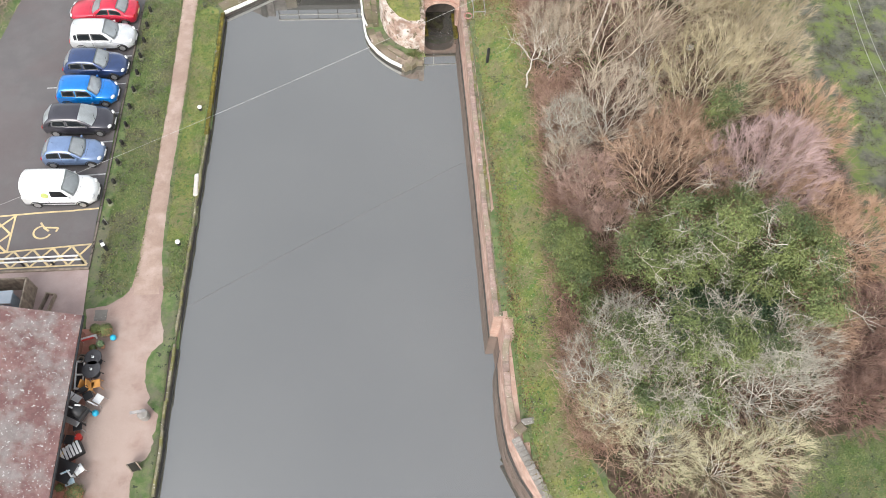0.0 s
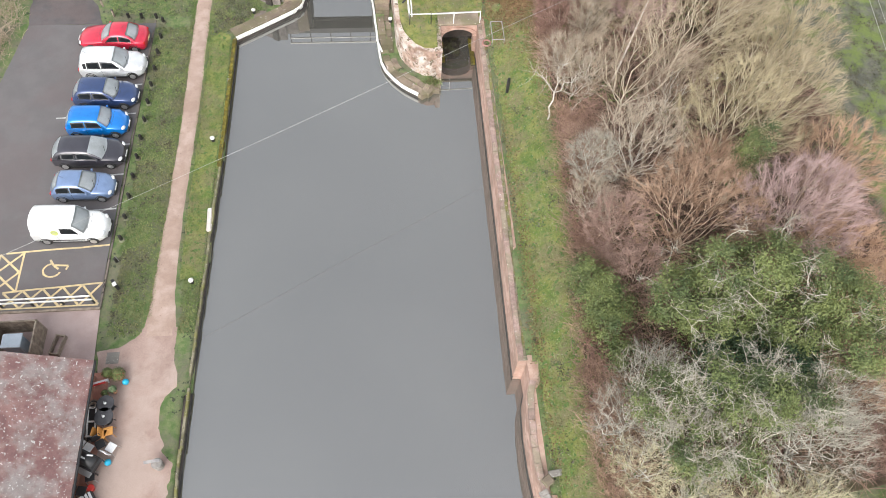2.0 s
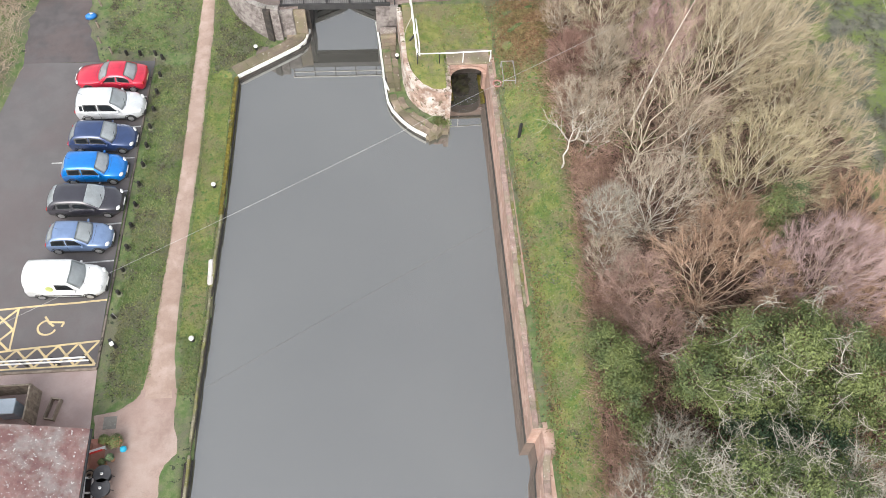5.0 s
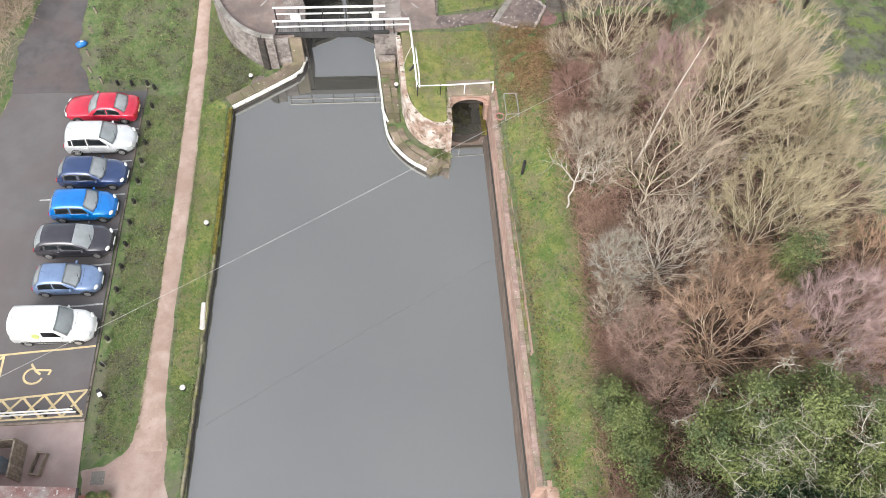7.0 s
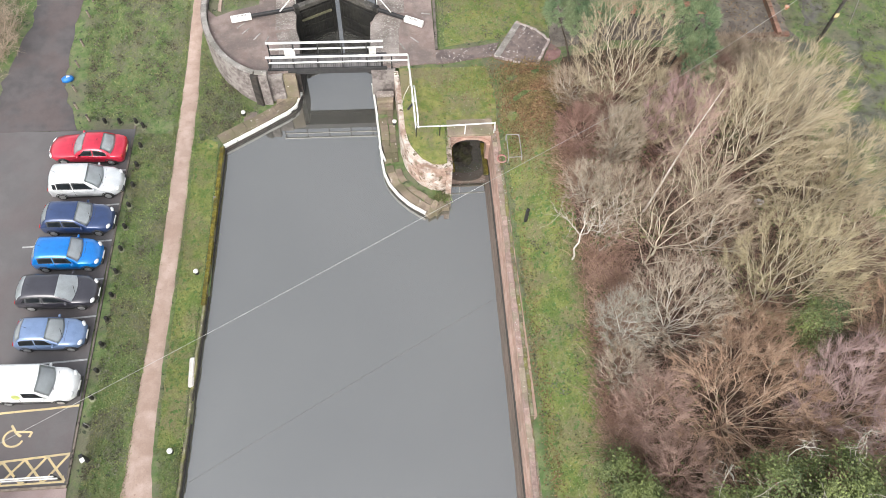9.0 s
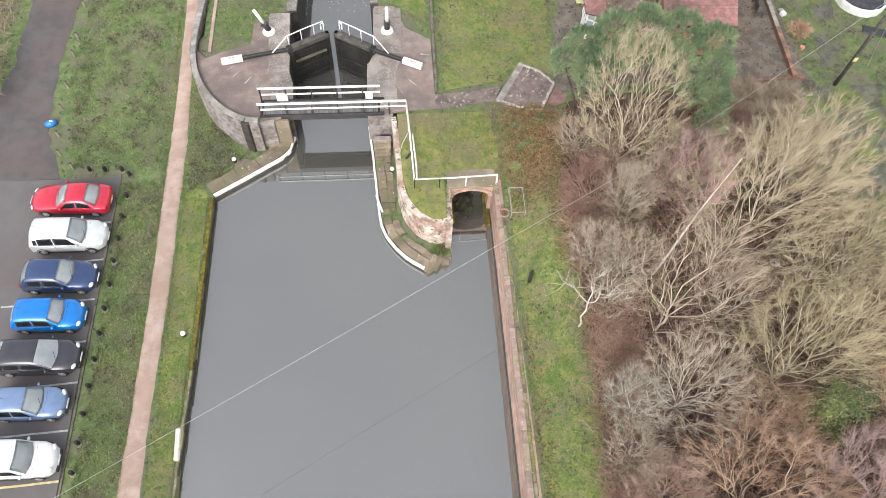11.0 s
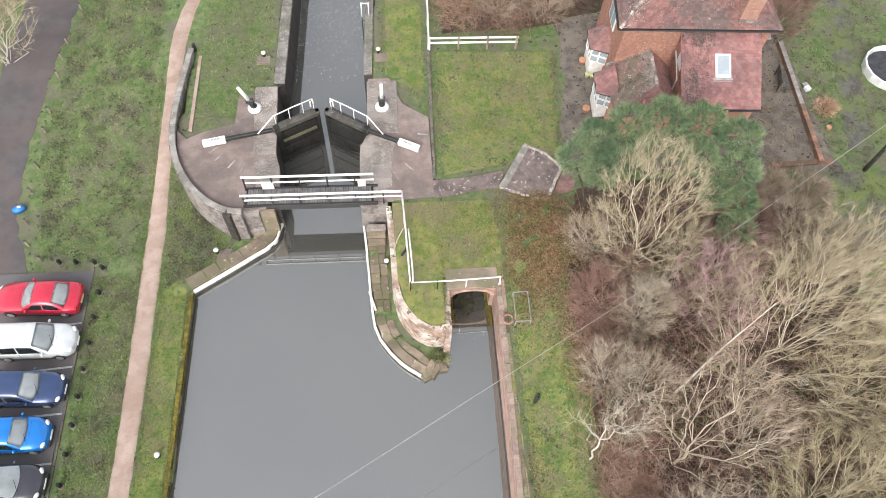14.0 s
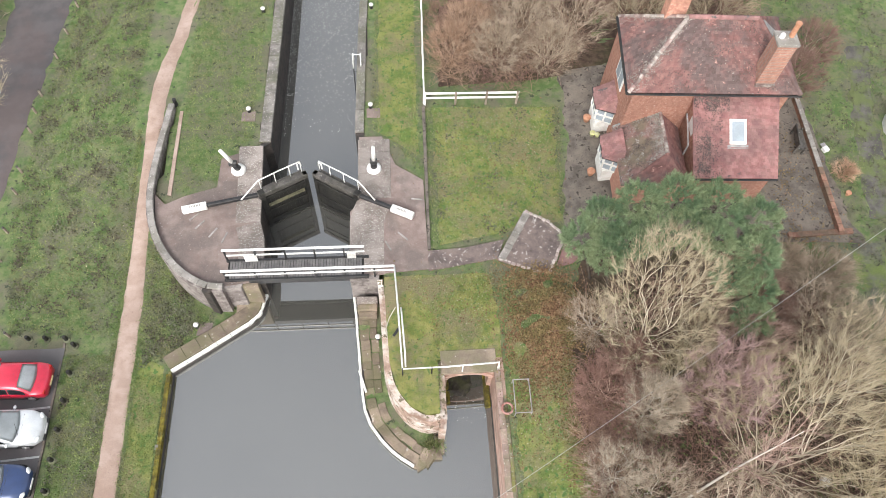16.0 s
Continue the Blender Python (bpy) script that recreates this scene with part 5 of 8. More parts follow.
for x, y, h_, ra, tw, bk, lb, ln, lo, no, fu, th, ck in (
        # beside and below the ivy-clad trees
        (9.2, 11.0, 4.0, 1.9, TWIG_GREY, BARK_GREY, "pale grey tangled shrub with crooked twigs", (-0.1, 0), 0.3, 260, 4, 1.0, 0.3),
        (9.6, 9.0, 3.6, 1.5, TWIG_YELLOW, BARK_GREY, "shrub with yellow lichened crooked twigs", (-0.1, 0), 0.3, 200, 4, 1.0, 0.3),
        (11.4, 7.3, 3.2, 1.8, TWIG_YELLOW, BARK_GREY, "shrub with yellow lichened bare twigs", (0, 0), 0.2, 220, 7, 0.9, 0.2),
        (14.0, 6.4, 3.2, 1.9, TWIG_YELLOW, BARK_GREY, "shrub with yellow lichened bare twigs", (0.05, 0), 0.2, 240, 7, 0.9, 0.2),
        (16.4, 7.0, 3.2, 1.6, TWIG_YELLOW, BARK_GREY, "shrub with yellow lichened bare twigs", (0.1, 0), 0.2, 200, 6, 0.9, 0.2),
        (16.5, 9.4, 5.8, 2.3, TWIG_GREY, BARK_GREY, "pale grey bare tree at the field corner", (0.03, 0), 0.4, 300, 4, 1.1, 0.28),
        (18.0, 11.0, 5.4, 1.9, TWIG_GREY, BARK_GREY, "grey bare tree beside the ivy-clad trees", (0.05, 0), 0.4, 240, 4, 1.1, 0.28),
        (10.4, 13.0, 4.0, 1.7, TWIG_GREY, BARK_GREY, "pale grey tangled shrub with crooked twigs", (0, 0), 0.35, 200, 4, 1.0, 0.3),
        (21.9, 9.3, 1.7, 2.0, TWIG_DARK, BARK_TAN, "dark reddish brown thicket shrub", (0, 0), 0.1, 200, 12, 0.8, 0.14),
        (22.8, 11.6, 2.0, 2.2, TWIG_DARK, BARK_TAN, "dark reddish brown thicket shrub", (0, 0), 0.1, 220, 12, 0.8, 0.14),
        (24.2, 13.6, 2.2, 2.2, TWIG_DARK, BARK_TAN, "dark reddish brown thicket shrub", (0, 0), 0.1, 220, 12, 0.8, 0.14),
        (20.6, 13.0, 3.0, 2.0, TWIG_RED, BARK_TAN, "reddish brown thicket shrub", (0, 0), 0.15, 220, 12, 0.8, 0.14),
        # the wood
        (14.2, 20.6, 6.0, 3.7, TWIG_RED, BARK_TAN, "broad russet bare tree with fine radiating twigs", (0.0, 0.02), 0.3, 420, 12, 1.15, 0.07),
        (10.8, 21.2, 3.6, 1.9, TWIG_PINK, BARK_TAN, "pinkish brown bare thicket tree", (-0.02, 0), 0.2, 260, 12, 0.8, 0.1),
        (11.4, 18.6, 3.2, 1.6, TWIG_PINK, BARK_TAN, "pinkish brown bare thicket tree", (0, 0), 0.2, 200, 12, 0.8, 0.1),
        (17.2, 18.6, 4.4, 2.0, TWIG_RED, BARK_TAN, "russet bare thicket tree", (0, 0), 0.2, 240, 12, 0.8, 0.1),
        (18.5, 20.2, 7.2, 3.2, TWIG_PURPLE, BARK_TAN, "purplish bare tree with a rounded dense crown", (0.1, 0.0), 0.25, 460, 16, 0.9, 0.05),
        (21.2, 18.6, 5.0, 2.6, TWIG_PEACH, BARK_TAN, "peach-coloured bare thicket tree", (0.04, 0), 0.2, 320, 14, 0.8, 0.08),
        (23.4, 17.0, 4.8, 2.6, TWIG_PEACH, BARK_TAN, "peach-coloured bare thicket tree", (0.04, 0), 0.2, 320, 14, 0.8, 0.08),
        (20.4, 16.2, 4.4, 2.1, TWIG_PEACH, BARK_TAN, "peach-coloured bare thicket shrub", (0, 0), 0.2, 260, 13, 0.8, 0.08),
        (12.5, 25.5, 5.2, 2.7, TWIG_ASH, BARK_GREY, "grey-brown bare tree with pale radiating limbs", (0.02, 0.03), 0.3, 380, 9, 1.05, 0.1),
        (10.2, 25.4, 3.6, 1.6, TWIG_GREY, BARK_GREY, "grey tangled shrub with whitish crooked limbs", (0, 0), 0.2, 240, 5, 1.0, 0.24),
        (9.9, 23.2, 2.6, 1.4, TWIG_ASH, BARK_GREY, "grey tangled shrub at the wood's edge", (0, 0), 0.2, 200, 6, 0.9, 0.22),
        (15.4, 23.6, 5.0, 2.3, TWIG_RED, BARK_TAN, "russet bare tree among brambles", (0, 0), 0.25, 300, 12, 0.9, 0.1),
        (17.4, 26.3, 7.0, 3.5, TWIG_OLIVE, BARK, "olive-buff bare tree with yellowish spreading limbs", (0.08, 0.06), 0.25, 440, 11, 1.15, 0.08),
        (21.0, 28.0, 6.4, 3.0, TWIG_BUFF, BARK, "buff bare tree with yellowish spreading limbs", (0.08, 0.03), 0.25, 360, 11, 1.0, 0.08),
        (22.8, 24.2, 5.4, 2.6, TWIG_PEACH, BARK, "buff-orange bare tree at the wood's edge", (0.05, 0), 0.25, 300, 12, 0.9, 0.08),
        (21.2, 22.2, 5.2, 2.0, TWIG_PINK, BARK_TAN, "pinkish brown bare tree", (0.03, 0), 0.25, 260, 12, 0.9, 0.08),
        (12.35, 29.3, 7.2, 3.2, TWIG_BROWN, BARK, "bare tree with a yellowish forked trunk", (0.16, 0.18), 0.35, 240, 6, 1.15, 0.12),
        (15.6, 30.0, 4.6, 2.3, TWIG_BROWN, BARK_GREY, "grey-brown tangled bare tree", (0, 0), 0.25, 280, 7, 0.95, 0.16),
        (10.2, 30.9, 3.9, 1.5, TWIG_ASH, BARK_GREY, "grey-brown tangled shrub with whitish crooked limbs", (0, 0), 0.3, 120, 4, 1.0, 0.28),
        (9.9, 33.4, 2.8, 1.5, TWIG_ASH, BARK_GREY, "grey tangled shrub at the wood's edge", (0, 0), 0.2, 220, 6, 0.9, 0.24),
        (11.4, 32.6, 3.2, 1.8, TWIG_BROWN, BARK_GREY, "grey-brown tangled shrub among brambles", (0, 0), 0.2, 240, 7, 0.9, 0.2),
        (16.6, 33.3, 8.4, 4.3, TWIG_BUFF, BARK, "large buff bare willow with many long pale limbs", (0.2, 0.1), 0.22, 560, 12, 1.0, 0.06),
        (20.4, 36.4, 7.4, 3.4, TWIG_BUFF, BARK, "buff bare willow with many long pale limbs", (0.12, 0.06), 0.22, 420, 11, 1.05, 0.06),
        (20.8, 31.6, 5.8, 3.0, TWIG_OLIVE, BARK, "olive-buff bare willow with long pale limbs", (0.1, 0.04), 0.25, 360, 10, 1.0, 0.08),
        (23.4, 33.0, 5.6, 2.6, TWIG_BUFF, BARK, "buff bare willow at the wood's edge", (0.08, 0), 0.25, 300, 11, 0.9, 0.08),
        (15.0, 36.8, 5.4, 2.1, TWIG_MAUVE, BARK_TAN, "small pinkish mauve bare tree beside the birch", (0, 0), 0.2, 280, 14, 0.8, 0.06),
        (11.8, 36.0, 4.0, 1.4, TWIG_ASH, BARK_GREY, "grey fuzzy bare shrub on the bank", (0, 0.04), 0.15, 260, 13, 0.8, 0.1),
        (10.3, 37.2, 2.3, 1.7, TWIG_CRIMSON, BARK_TAN, "dark crimson arching thicket shrub on the bank", (-0.05, 0), 0.1, 260, 13, 0.8, 0.14),
        (11.4, 38.4, 2.0, 1.5, TWIG_CRIMSON, BARK_TAN, "dark crimson arching thicket shrub on the bank", (0, 0), 0.1, 220, 13, 0.8, 0.14),
        (13.6, 37.6, 2.6, 1.6, TWIG_OLIVE, BARK, "olive-brown crooked shrub behind the bank", (0, 0), 0.15, 200, 7, 0.9, 0.22),
        (16.8, 38.8, 4.0, 2.0, TWIG_PINK, BARK_TAN, "pinkish brown bare thicket tree", (0, 0), 0.2, 280, 12, 0.8, 0.1),
        (12.35, 39.4, 8.8, 2.9, TWIG_BUFF, BARK, "pale many-stemmed bare tree in front of the pine", (-0.03, 0.1), 0.08, 480, 8, 0.75, 0.07),
        (10.2, 40.6, 2.2, 1.4, TWIG_BROWN, BARK_GREY, "brown tangled shrub on the bank", (0, 0), 0.15, 200, 8, 0.8, 0.2),
        (14.9, 39.6, 3.0, 1.4, TWIG_BUFF, BARK, "buff crooked shrub under the pine", (0, 0), 0.2, 180, 7, 0.9, 0.2),
        (18.6, 41.0, 2.4, 1.8, TWIG_DARK, BARK_TAN, "dark reddish brown shrub near the garden wall", (0, 0), 0.1, 240, 12, 0.8, 0.14),
        (21.2, 40.4, 3.0, 1.9, TWIG_BROWN, BARK_TAN, "bare brown shrub at the edge of the clearing", (0, 0), 0.15, 240, 11, 0.8, 0.14)):
    bare_tree(x, y, h_, ra, tw, bk, lb, ln, lo, no, fu, th, ck)
# the whitish crooked limb that hangs over the grass
wl = thing("tree", 8.65, 29.8, land(8.65, 29.8) - 0.05, 0, "leaning shrub with a lichen-white crooked stem over the grass", "tree", "bare trees and shrubs")
wood, fine = Growth(), Growth()
fork = Vector((0.12, 0.42, 1.9))
wood.limb([Vector((0, 0, 0)), Vector((0.03, 0.0, 0.5)), Vector((-0.08, 0.14, 1.0)), Vector((0.1, 0.22, 1.5)), fork], 0.055, 0.038, 6)
for arm in ([fork, Vector((-0.1, 0.6, 2.1)), Vector((-0.35, 0.6, 2.5)), Vector((-0.5, 0.95, 2.5)), Vector((-1.0, 1.1, 2.9))], [fork, Vector((0.45, 0.38, 2.1)), Vector((0.6, 0.55, 2.6)), Vector((1.0, 0.4, 2.7)), Vector((1.25, 0.6, 3.2))], [fork, Vector((0.3, 0.7, 2.4)), Vector((0.2, 1.0, 2.8)), Vector((0.5, 1.1, 3.3))]):
    wood.limb(arm, 0.032, 0.01, 5)
    for _ in range(14):
        i = random.randint(1, len(arm) - 1)
        tw, d = wander(arm[i], Vector((arm[i].x, random.gauss(0.2, 0.8), random.gauss(0.6, 0.6))), random.uniform(0.6, 1.3), 4, 0.35, 0.0)
        wood.limb(tw, 0.012, 0.005, 3)
        for _k in range(5):
            fine.spike(tw[random.randint(1, 4)], heading(d, 0.8) * random.uniform(0.2, 0.6), 0.008)
wood.make("trunk", BARK_GREY, wl)
fine.make("crown", TWIG_BROWN, wl)
# the birch
bi = thing("tree", 12.9, 32.4, land(12.9, 32.4) - 0.1, 0, "tall slender birch with a white trunk", "tree", "bare trees and shrubs")
wood, fine = Growth(), Growth()
stem = [Vector((1.2 * q + 0.05 * math.sin(7 * q), 0.7 * q + 0.05 * math.sin(5 * q), 9.3 * q)) for q in [k / 12 for k in range(13)]]
wood.limb(stem, 0.07, 0.015, 6)
for _ in range(46):
    i = random.randint(4, 12)
    tw, d = wander(stem[i], Vector((random.gauss(0.3, 0.7), random.gauss(0, 0.7), 0.9)), random.uniform(0.7, 1.9) * (1.3 - 0.06 * i), 4, 0.12, 0.02)
    fine.limb(tw, 0.016, 0.005, 3)
    for _k in range(12):
        fine.spike(tw[random.randint(1, 4)], heading(d, 0.5) * random.uniform(0.3, 0.8), 0.007)
wood.make("trunk", BARK_BIRCH, bi)
fine.make("crown", TWIG_PINK, bi)
# the pine beside the cottage
def pine(x, y, mounds, label):
    """Rounded mounds of radiating needle tufts on short limbs."""
    t = thing("pine_tree", x, y, land(x, y) - 0.1, 0, label, "tree")
    crown, wood = Growth(), Growth()
    for bx, by, bz, rx in mounds:
        limb = [Vector((bx * 0.75, by * 0.8, bz * 0.15)), Vector((bx * 0.85, by * 0.9, bz * 0.5)), Vector((bx, by, bz - 0.45))]
        wood.limb(limb, 0.08, 0.03, 5)
        for _ in range(int(165 * rx * rx)):
            d = Vector((random.gauss(0, 1), random.gauss(0, 1), random.gauss(0.45, 0.8))).normalized()
            p = Vector((bx, by, bz)) + Vector((d.x * rx, d.y * rx, d.z * rx * 0.75)) * random.uniform(0.62, 0.95)
            up = (d + Vector((0, 0, 0.5))).normalized()
            for _k in range(46):
                crown.spike(p + up * random.uniform(-0.12, 0.08), heading(up, 0.55) * random.uniform(0.16, 0.3), 0.011)
    wood.make("trunk", BARK_PINE, t)
    crown.make("crown", PINE, t)
    return t


random.seed(17)
pine(14.0, 42.3, [(-4.6, 1.1, 4.4, 1.0), (-3.6, 1.9, 4.9, 1.1), (-3.6, 0.3, 4.3, 0.95), (-2.0, 2.3, 5.5, 1.1), (-0.2, 2.4, 5.7, 1.15), (1.6, 2.0, 5.7, 1.15), (3.2, 1.1, 5.6, 1.1), (3.0, -0.3, 5.0, 1.05), (2.9, -1.7, 4.2, 1.0), (2.7, -2.8, 3.5, 0.95), (1.9, -1.1, 4.2, 0.95), (0.2, 1.3, 4.9, 1.0), (-1.6, 1.1, 4.7, 1.0), (-2.6, 0.6, 4.8, 0.9), (1.2, 0.5, 5.0, 1.0)], "blue-green pine with rounded needle mounds")

# ---- lock gates, footbridge, railings ----
random.seed(21)
DZ = TOP + 0.10


def along_m(a, b, z):
    """A frame with x from a to b and z up, set at a."""
    d = Vector(b) - Vector(a)
    return pose(a[0], a[1], z, 0, 0, math.degrees(math.atan2(d.y, d.x))), d.length


def gate_leaf(heel, mitre, tail, label, flip):
    g = thing("lock_gate", heel[0], heel[1], 0, 0, label, "lock gate", "lock gates")
    m, ln = along_m(heel, mitre, 0)
    m = g.matrix_basis.inverted() @ m
    part("heel_post", boxed(-0.16, -0.17, -1.2, 0.17, 0.17, 3.35, m, 0.02), GATE_DARK, g)
    part("mitre_post", boxed(ln - 0.24, -0.13, -1.2, ln, 0.13, 3.3, m, 0.02), GATE_DARK, g)
    for z in (0.2, 1.1, 2.45):
        part("rail", boxed(0.12, -0.09, z, ln - 0.2, 0.15, z + 0.26, m, 0.015), GATE_DARK, g, "wet black cross rail")
    for k in range(9):
        x0 = 0.14 + (ln - 0.4) * k / 9
        part("plank", boxed(x0, -0.02, -1.2, x0 + (ln - 0.4) / 9 - 0.012, 0.09, 2.95, m), GATE_DARK, g)
    part("walkway", boxed(0.1, -0.5 if flip else 0.14, 2.92, ln - 0.1, -0.14 if flip else 0.5, 2.99, m, 0.01), GATE_WOOD, g, "grey plank footboard")
    part("ledge", boxed(0.2, -0.3, 2.05, ln - 0.35, -0.1, 2.14, m, 0.02), surf("mossy_ledge", (0.075, 0.07, 0.045), (0.13, 0.12, 0.075), 3.0, 0.9, 0.4), g, "moss-grown timber ledge")
    part("top_beam", boxed(-0.2, -0.17, 2.95, ln, 0.17, 3.3, m, 0.03), GATE_WOOD, g)
    # balance beam: black shank and white end
    m2, l2 = along_m(heel, tail, 0)
    m2 = g.matrix_basis.inverted() @ m2
    beam = part("balance_beam", boxed(-0.3, -0.1, 3.0, l2 - 1.3, 0.1, 3.24, m2, 0.03), BLACK, g, "black balance beam")
    end = part("beam_end", boxed(l2 - 1.3, -0.18, 2.94, l2, 0.18, 3.28, m2, 0.03), WHITE, g, "white-painted beam end")
    for k in range(7):
        part("lettering_bar", boxed(l2 - 0.98 + 0.085 * k, -0.07, 3.282, l2 - 0.93 + 0.085 * k, 0.05, 3.286, m2), COPING_GREY, end)
    # handrail
    s = -1 if flip else 1
    off = 0.38 * s
    hr = [(-1.1, off * 0.2, 3.3), (0.1, off, 3.85), (ln * 0.5, off, 3.92), (ln - 0.15, off, 3.92), (ln - 0.1, off, 3.5)]
    bm = bmesh.new()
    tube(bm, [m @ Vector(p) for p in hr], 0.04, 8)
    rail = part("handrail", bm, WHITE, g, "white tubular handrail", True)
    for x in (0.15, ln * 0.38, ln * 0.7, ln - 0.15):
        bm = bmesh.new()
        tube(bm, [m @ Vector((x, off, 3.9)), m @ Vector((x, off, 2.97))], 0.03, 6)
        part("stanchion", bm, WHITE, rail)
    # ratchet gear
    bm = bmesh.new()
    tube(bm, [m @ Vector((ln - 0.32, off, 3.3)), m @ Vector((ln - 0.32, off, 3.75)), m @ Vector((ln - 0.12, off, 3.8))], 0.045, 6)
    part("paddle_rack", bm, WHITE, g)
    return g


gate_leaf((-6.22, 49.75), (-3.8, 50.98), (-10.35, 48.9), "weathered timber lock gate with a white-ended balance beam", False)
gate_leaf((-1.05, 49.5), (-3.42, 51.0), (1.95, 48.0), "weathered timber lock gate with a white-ended balance beam", True)


def paddle_gear(x, y, lean_x, lean_y, label):
    p = thing("paddle_gear", x, y, DZ, 0, label, "paddle gear", "paddle gears")
    part("foot", turned([(0.4, 0), (0.42, 0.05), (0.4, 0.14), (0.27, 0.22), (0.2, 0.25)], 16), WHITE, p, "white round foot", True)
    d = Vector((lean_x, lean_y, 1)).normalized()
    q = [Vector((0, 0, 0.2)) + d * k for k in (0, 0.5, 0.55, 0.7, 0.75)]
    bm = bmesh.new()
    tube(bm, [q[0], q[1]], 0.2, 10, 0.15)
    part("post", bm, BLACK, p, "black cast iron post", True)
    bm = bmesh.new()
    tube(bm, [q[1] - Vector((0.2, 0, 0)), q[1] + Vector((0.2, 0, 0))], 0.17, 10)
    part("gear_box", bm, BLACK, p)
    bm = bmesh.new()
    tube(bm, [q[1], q[1] + d * 1.15], 0.125, 10, 0.105)
    part("rack_cover", bm, WHITE, p, "white rack cover", True)
    bm = bmesh.new()
    tube(bm, [q[1] + Vector((0.1, 0, 0)), q[1] + Vector((0.28, 0, 0))], 0.035, 6)
    part("spindle", bm, IRON, p)
    return p


paddle_gear(-7.6, 51.55, -0.45, 0.12, "black and white paddle gear leaning over brown paving")
paddle_gear(-0.1, 51.35, 0.02, 0.1, "upright black and white paddle gear on brown paving")

# white-topped mooring bollards
bollard_list = [(-12.1, 22.05), (-11.7, 32.0), (-9.75, 43.3), (-7.27, 55.75), (-0.2, 55.8), (-6.85, 63.8), (0.0, 63.9), (-0.2, 42.15)]
first = None
for x, y in bollard_list:
    z = 0.34 if (x, y) == (-0.2, 42.15) else land_z(x, y)
    if first is None:
        b = thing("mooring_bollard", x, y, z, 0, "short mooring bollard with a domed white top", "bollard", "mooring bollards")
        part("base", turned([(0.12, -0.1), (0.1, 0.24), (0.135, 0.26)], 14), BLACK, b, "dark iron stem")
        part("cap", turned([(0.13, 0.26), (0.145, 0.29), (0.14, 0.34), (0.09, 0.38), (0.02, 0.395)], 14), WHITE, b, "white domed cap", True)
        first = b
    else:
        copy_thing(first, pose(x, y, z))
for x, y in ((-7.3, 55.4), (-9.35, 43.15), (-0.05, 55.4)):
    pad_ = part("bollard_pad", boxed(x - 0.4, y - 0.35, land(x, y) - 0.1, x + 0.4, y + 0.35, land(x, y) + 0.03, None, 0.01), PAVING)
    tagged(pad_, "small square stone pad set in the grass", "paving", kind="structure")

# footbridge
br = thing("footbridge", -3.9, 45.25, DZ, -0.6, "white-railed timber footbridge over the lock tail", "footbridge")
X0, X1, Y0, Y1 = -3.85, 3.15, -0.5, 0.5
for k in range(48):
    x = X0 + 0.1 + (X1 - X0 - 0.2) * k / 48
    part("deck_board", boxed(x, Y0, 0.05, x + 0.12, Y1, 0.1), DECK, br)
for y in (Y0 - 0.12, Y1):
    part("beam", boxed(X0 - 0.1, y, -0.32, X1 + 0.25, y + 0.12, 0.14, None, 0.01), BLACK, br, "black painted side beam")
part("soffit", boxed(X0, Y0 + 0.02, -0.06, X1, Y1 - 0.02, 0.04), GATE_DARK, br)
for side, xa, xb in ((-1, X0 - 0.1, 4.7), (1, X0 - 0.15, X1 + 0.05)):
    ya = side * 0.53
    lean_ = -0.05 if side < 0 else 0.07
    rail = part("handrail", boxed(xa, ya + lean_ * 1.0 - 0.05, 1.08, xb, ya + lean_ * 1.0 + 0.05, 1.2, None, 0.012), WHITE, br, "white timber top rail")
    part("mid_rail", boxed(xa + 0.12, ya + lean_ * 0.55 - 0.035, 0.6, xb, ya + lean_ * 0.55 + 0.035, 0.7, None, 0.01), WHITE, br, "white timber middle rail")
    for k in range(6 if side < 0 else 5):
        x = xa + 0.12 + (7.05 - 0.12) * k / 4.6
        if x > xb:
            continue
        bm = bmesh.new()
        v = box(bm, x - 0.04, -0.04, -0.3, x + 0.04, 0.04, 1.1)
        for q in v:
            q.co.y += ya + lean_ * max(0.0, q.co.z) / 1.1 - side * 0.02
        part("post", bm, BLACK, br, "black iron post")
part("notice", boxed(-2.95, 0.42, 0.2, -2.3, 0.48, 0.75), WHITE, br, "plain white board")
part("notice", boxed(2.3, 0.42, 0.2, 2.75, 0.48, 0.8), WHITE, br, "plain white board")

# railing along the island and over the culvert
rl = thing("railing", 0.82, 44.7, TOP, 0, "white tubular railing round the overflow", "railing")
line = [(0.0, 0.05, 1.05), (0.1, -2.3, 1.0), (0.2, -5.45, 0.95), (2.3, -5.45, 0.95), (4.85, -5.36, 0.95), (4.88, -5.5, 0.4)]
bm = bmesh.new()
tube(bm, line, 0.045, 8)
part("top_rail", bm, WHITE, rl, "white top rail", True)
bm = bmesh.new()
tube(bm, [(p[0], p[1], 0.5) for p in line[:3]], 0.03, 6)
part("mid_rail", bm, WHITE, rl)
for x, y in ((0.0, 0.0), (0.05, -1.4), (0.1, -2.8), (0.16, -4.1), (0.2, -5.45), (1.6, -5.45), (3.1, -5.42), (4.85, -5.36)):
    bm = bmesh.new()
    tube(bm, [(x, y, -0.15), (x, y, 1.0)], 0.035, 6)
    part("post", bm, WHITE if y > -5.44 else BLACK, rl)
st = thing("step_rail", 1.15, 41.4, TOP, 0, "second white handrail beside the railing", "railing")
bm = bmesh.new()
tube(bm, [(-0.08, 1.1, 0.8), (-0.06, 0.6, 0.95), (0.02, -1.3, 0.92), (0.02, -1.9, 0.5)], 0.045, 8)
part("top_rail", bm, WHITE, st, smooth=True)
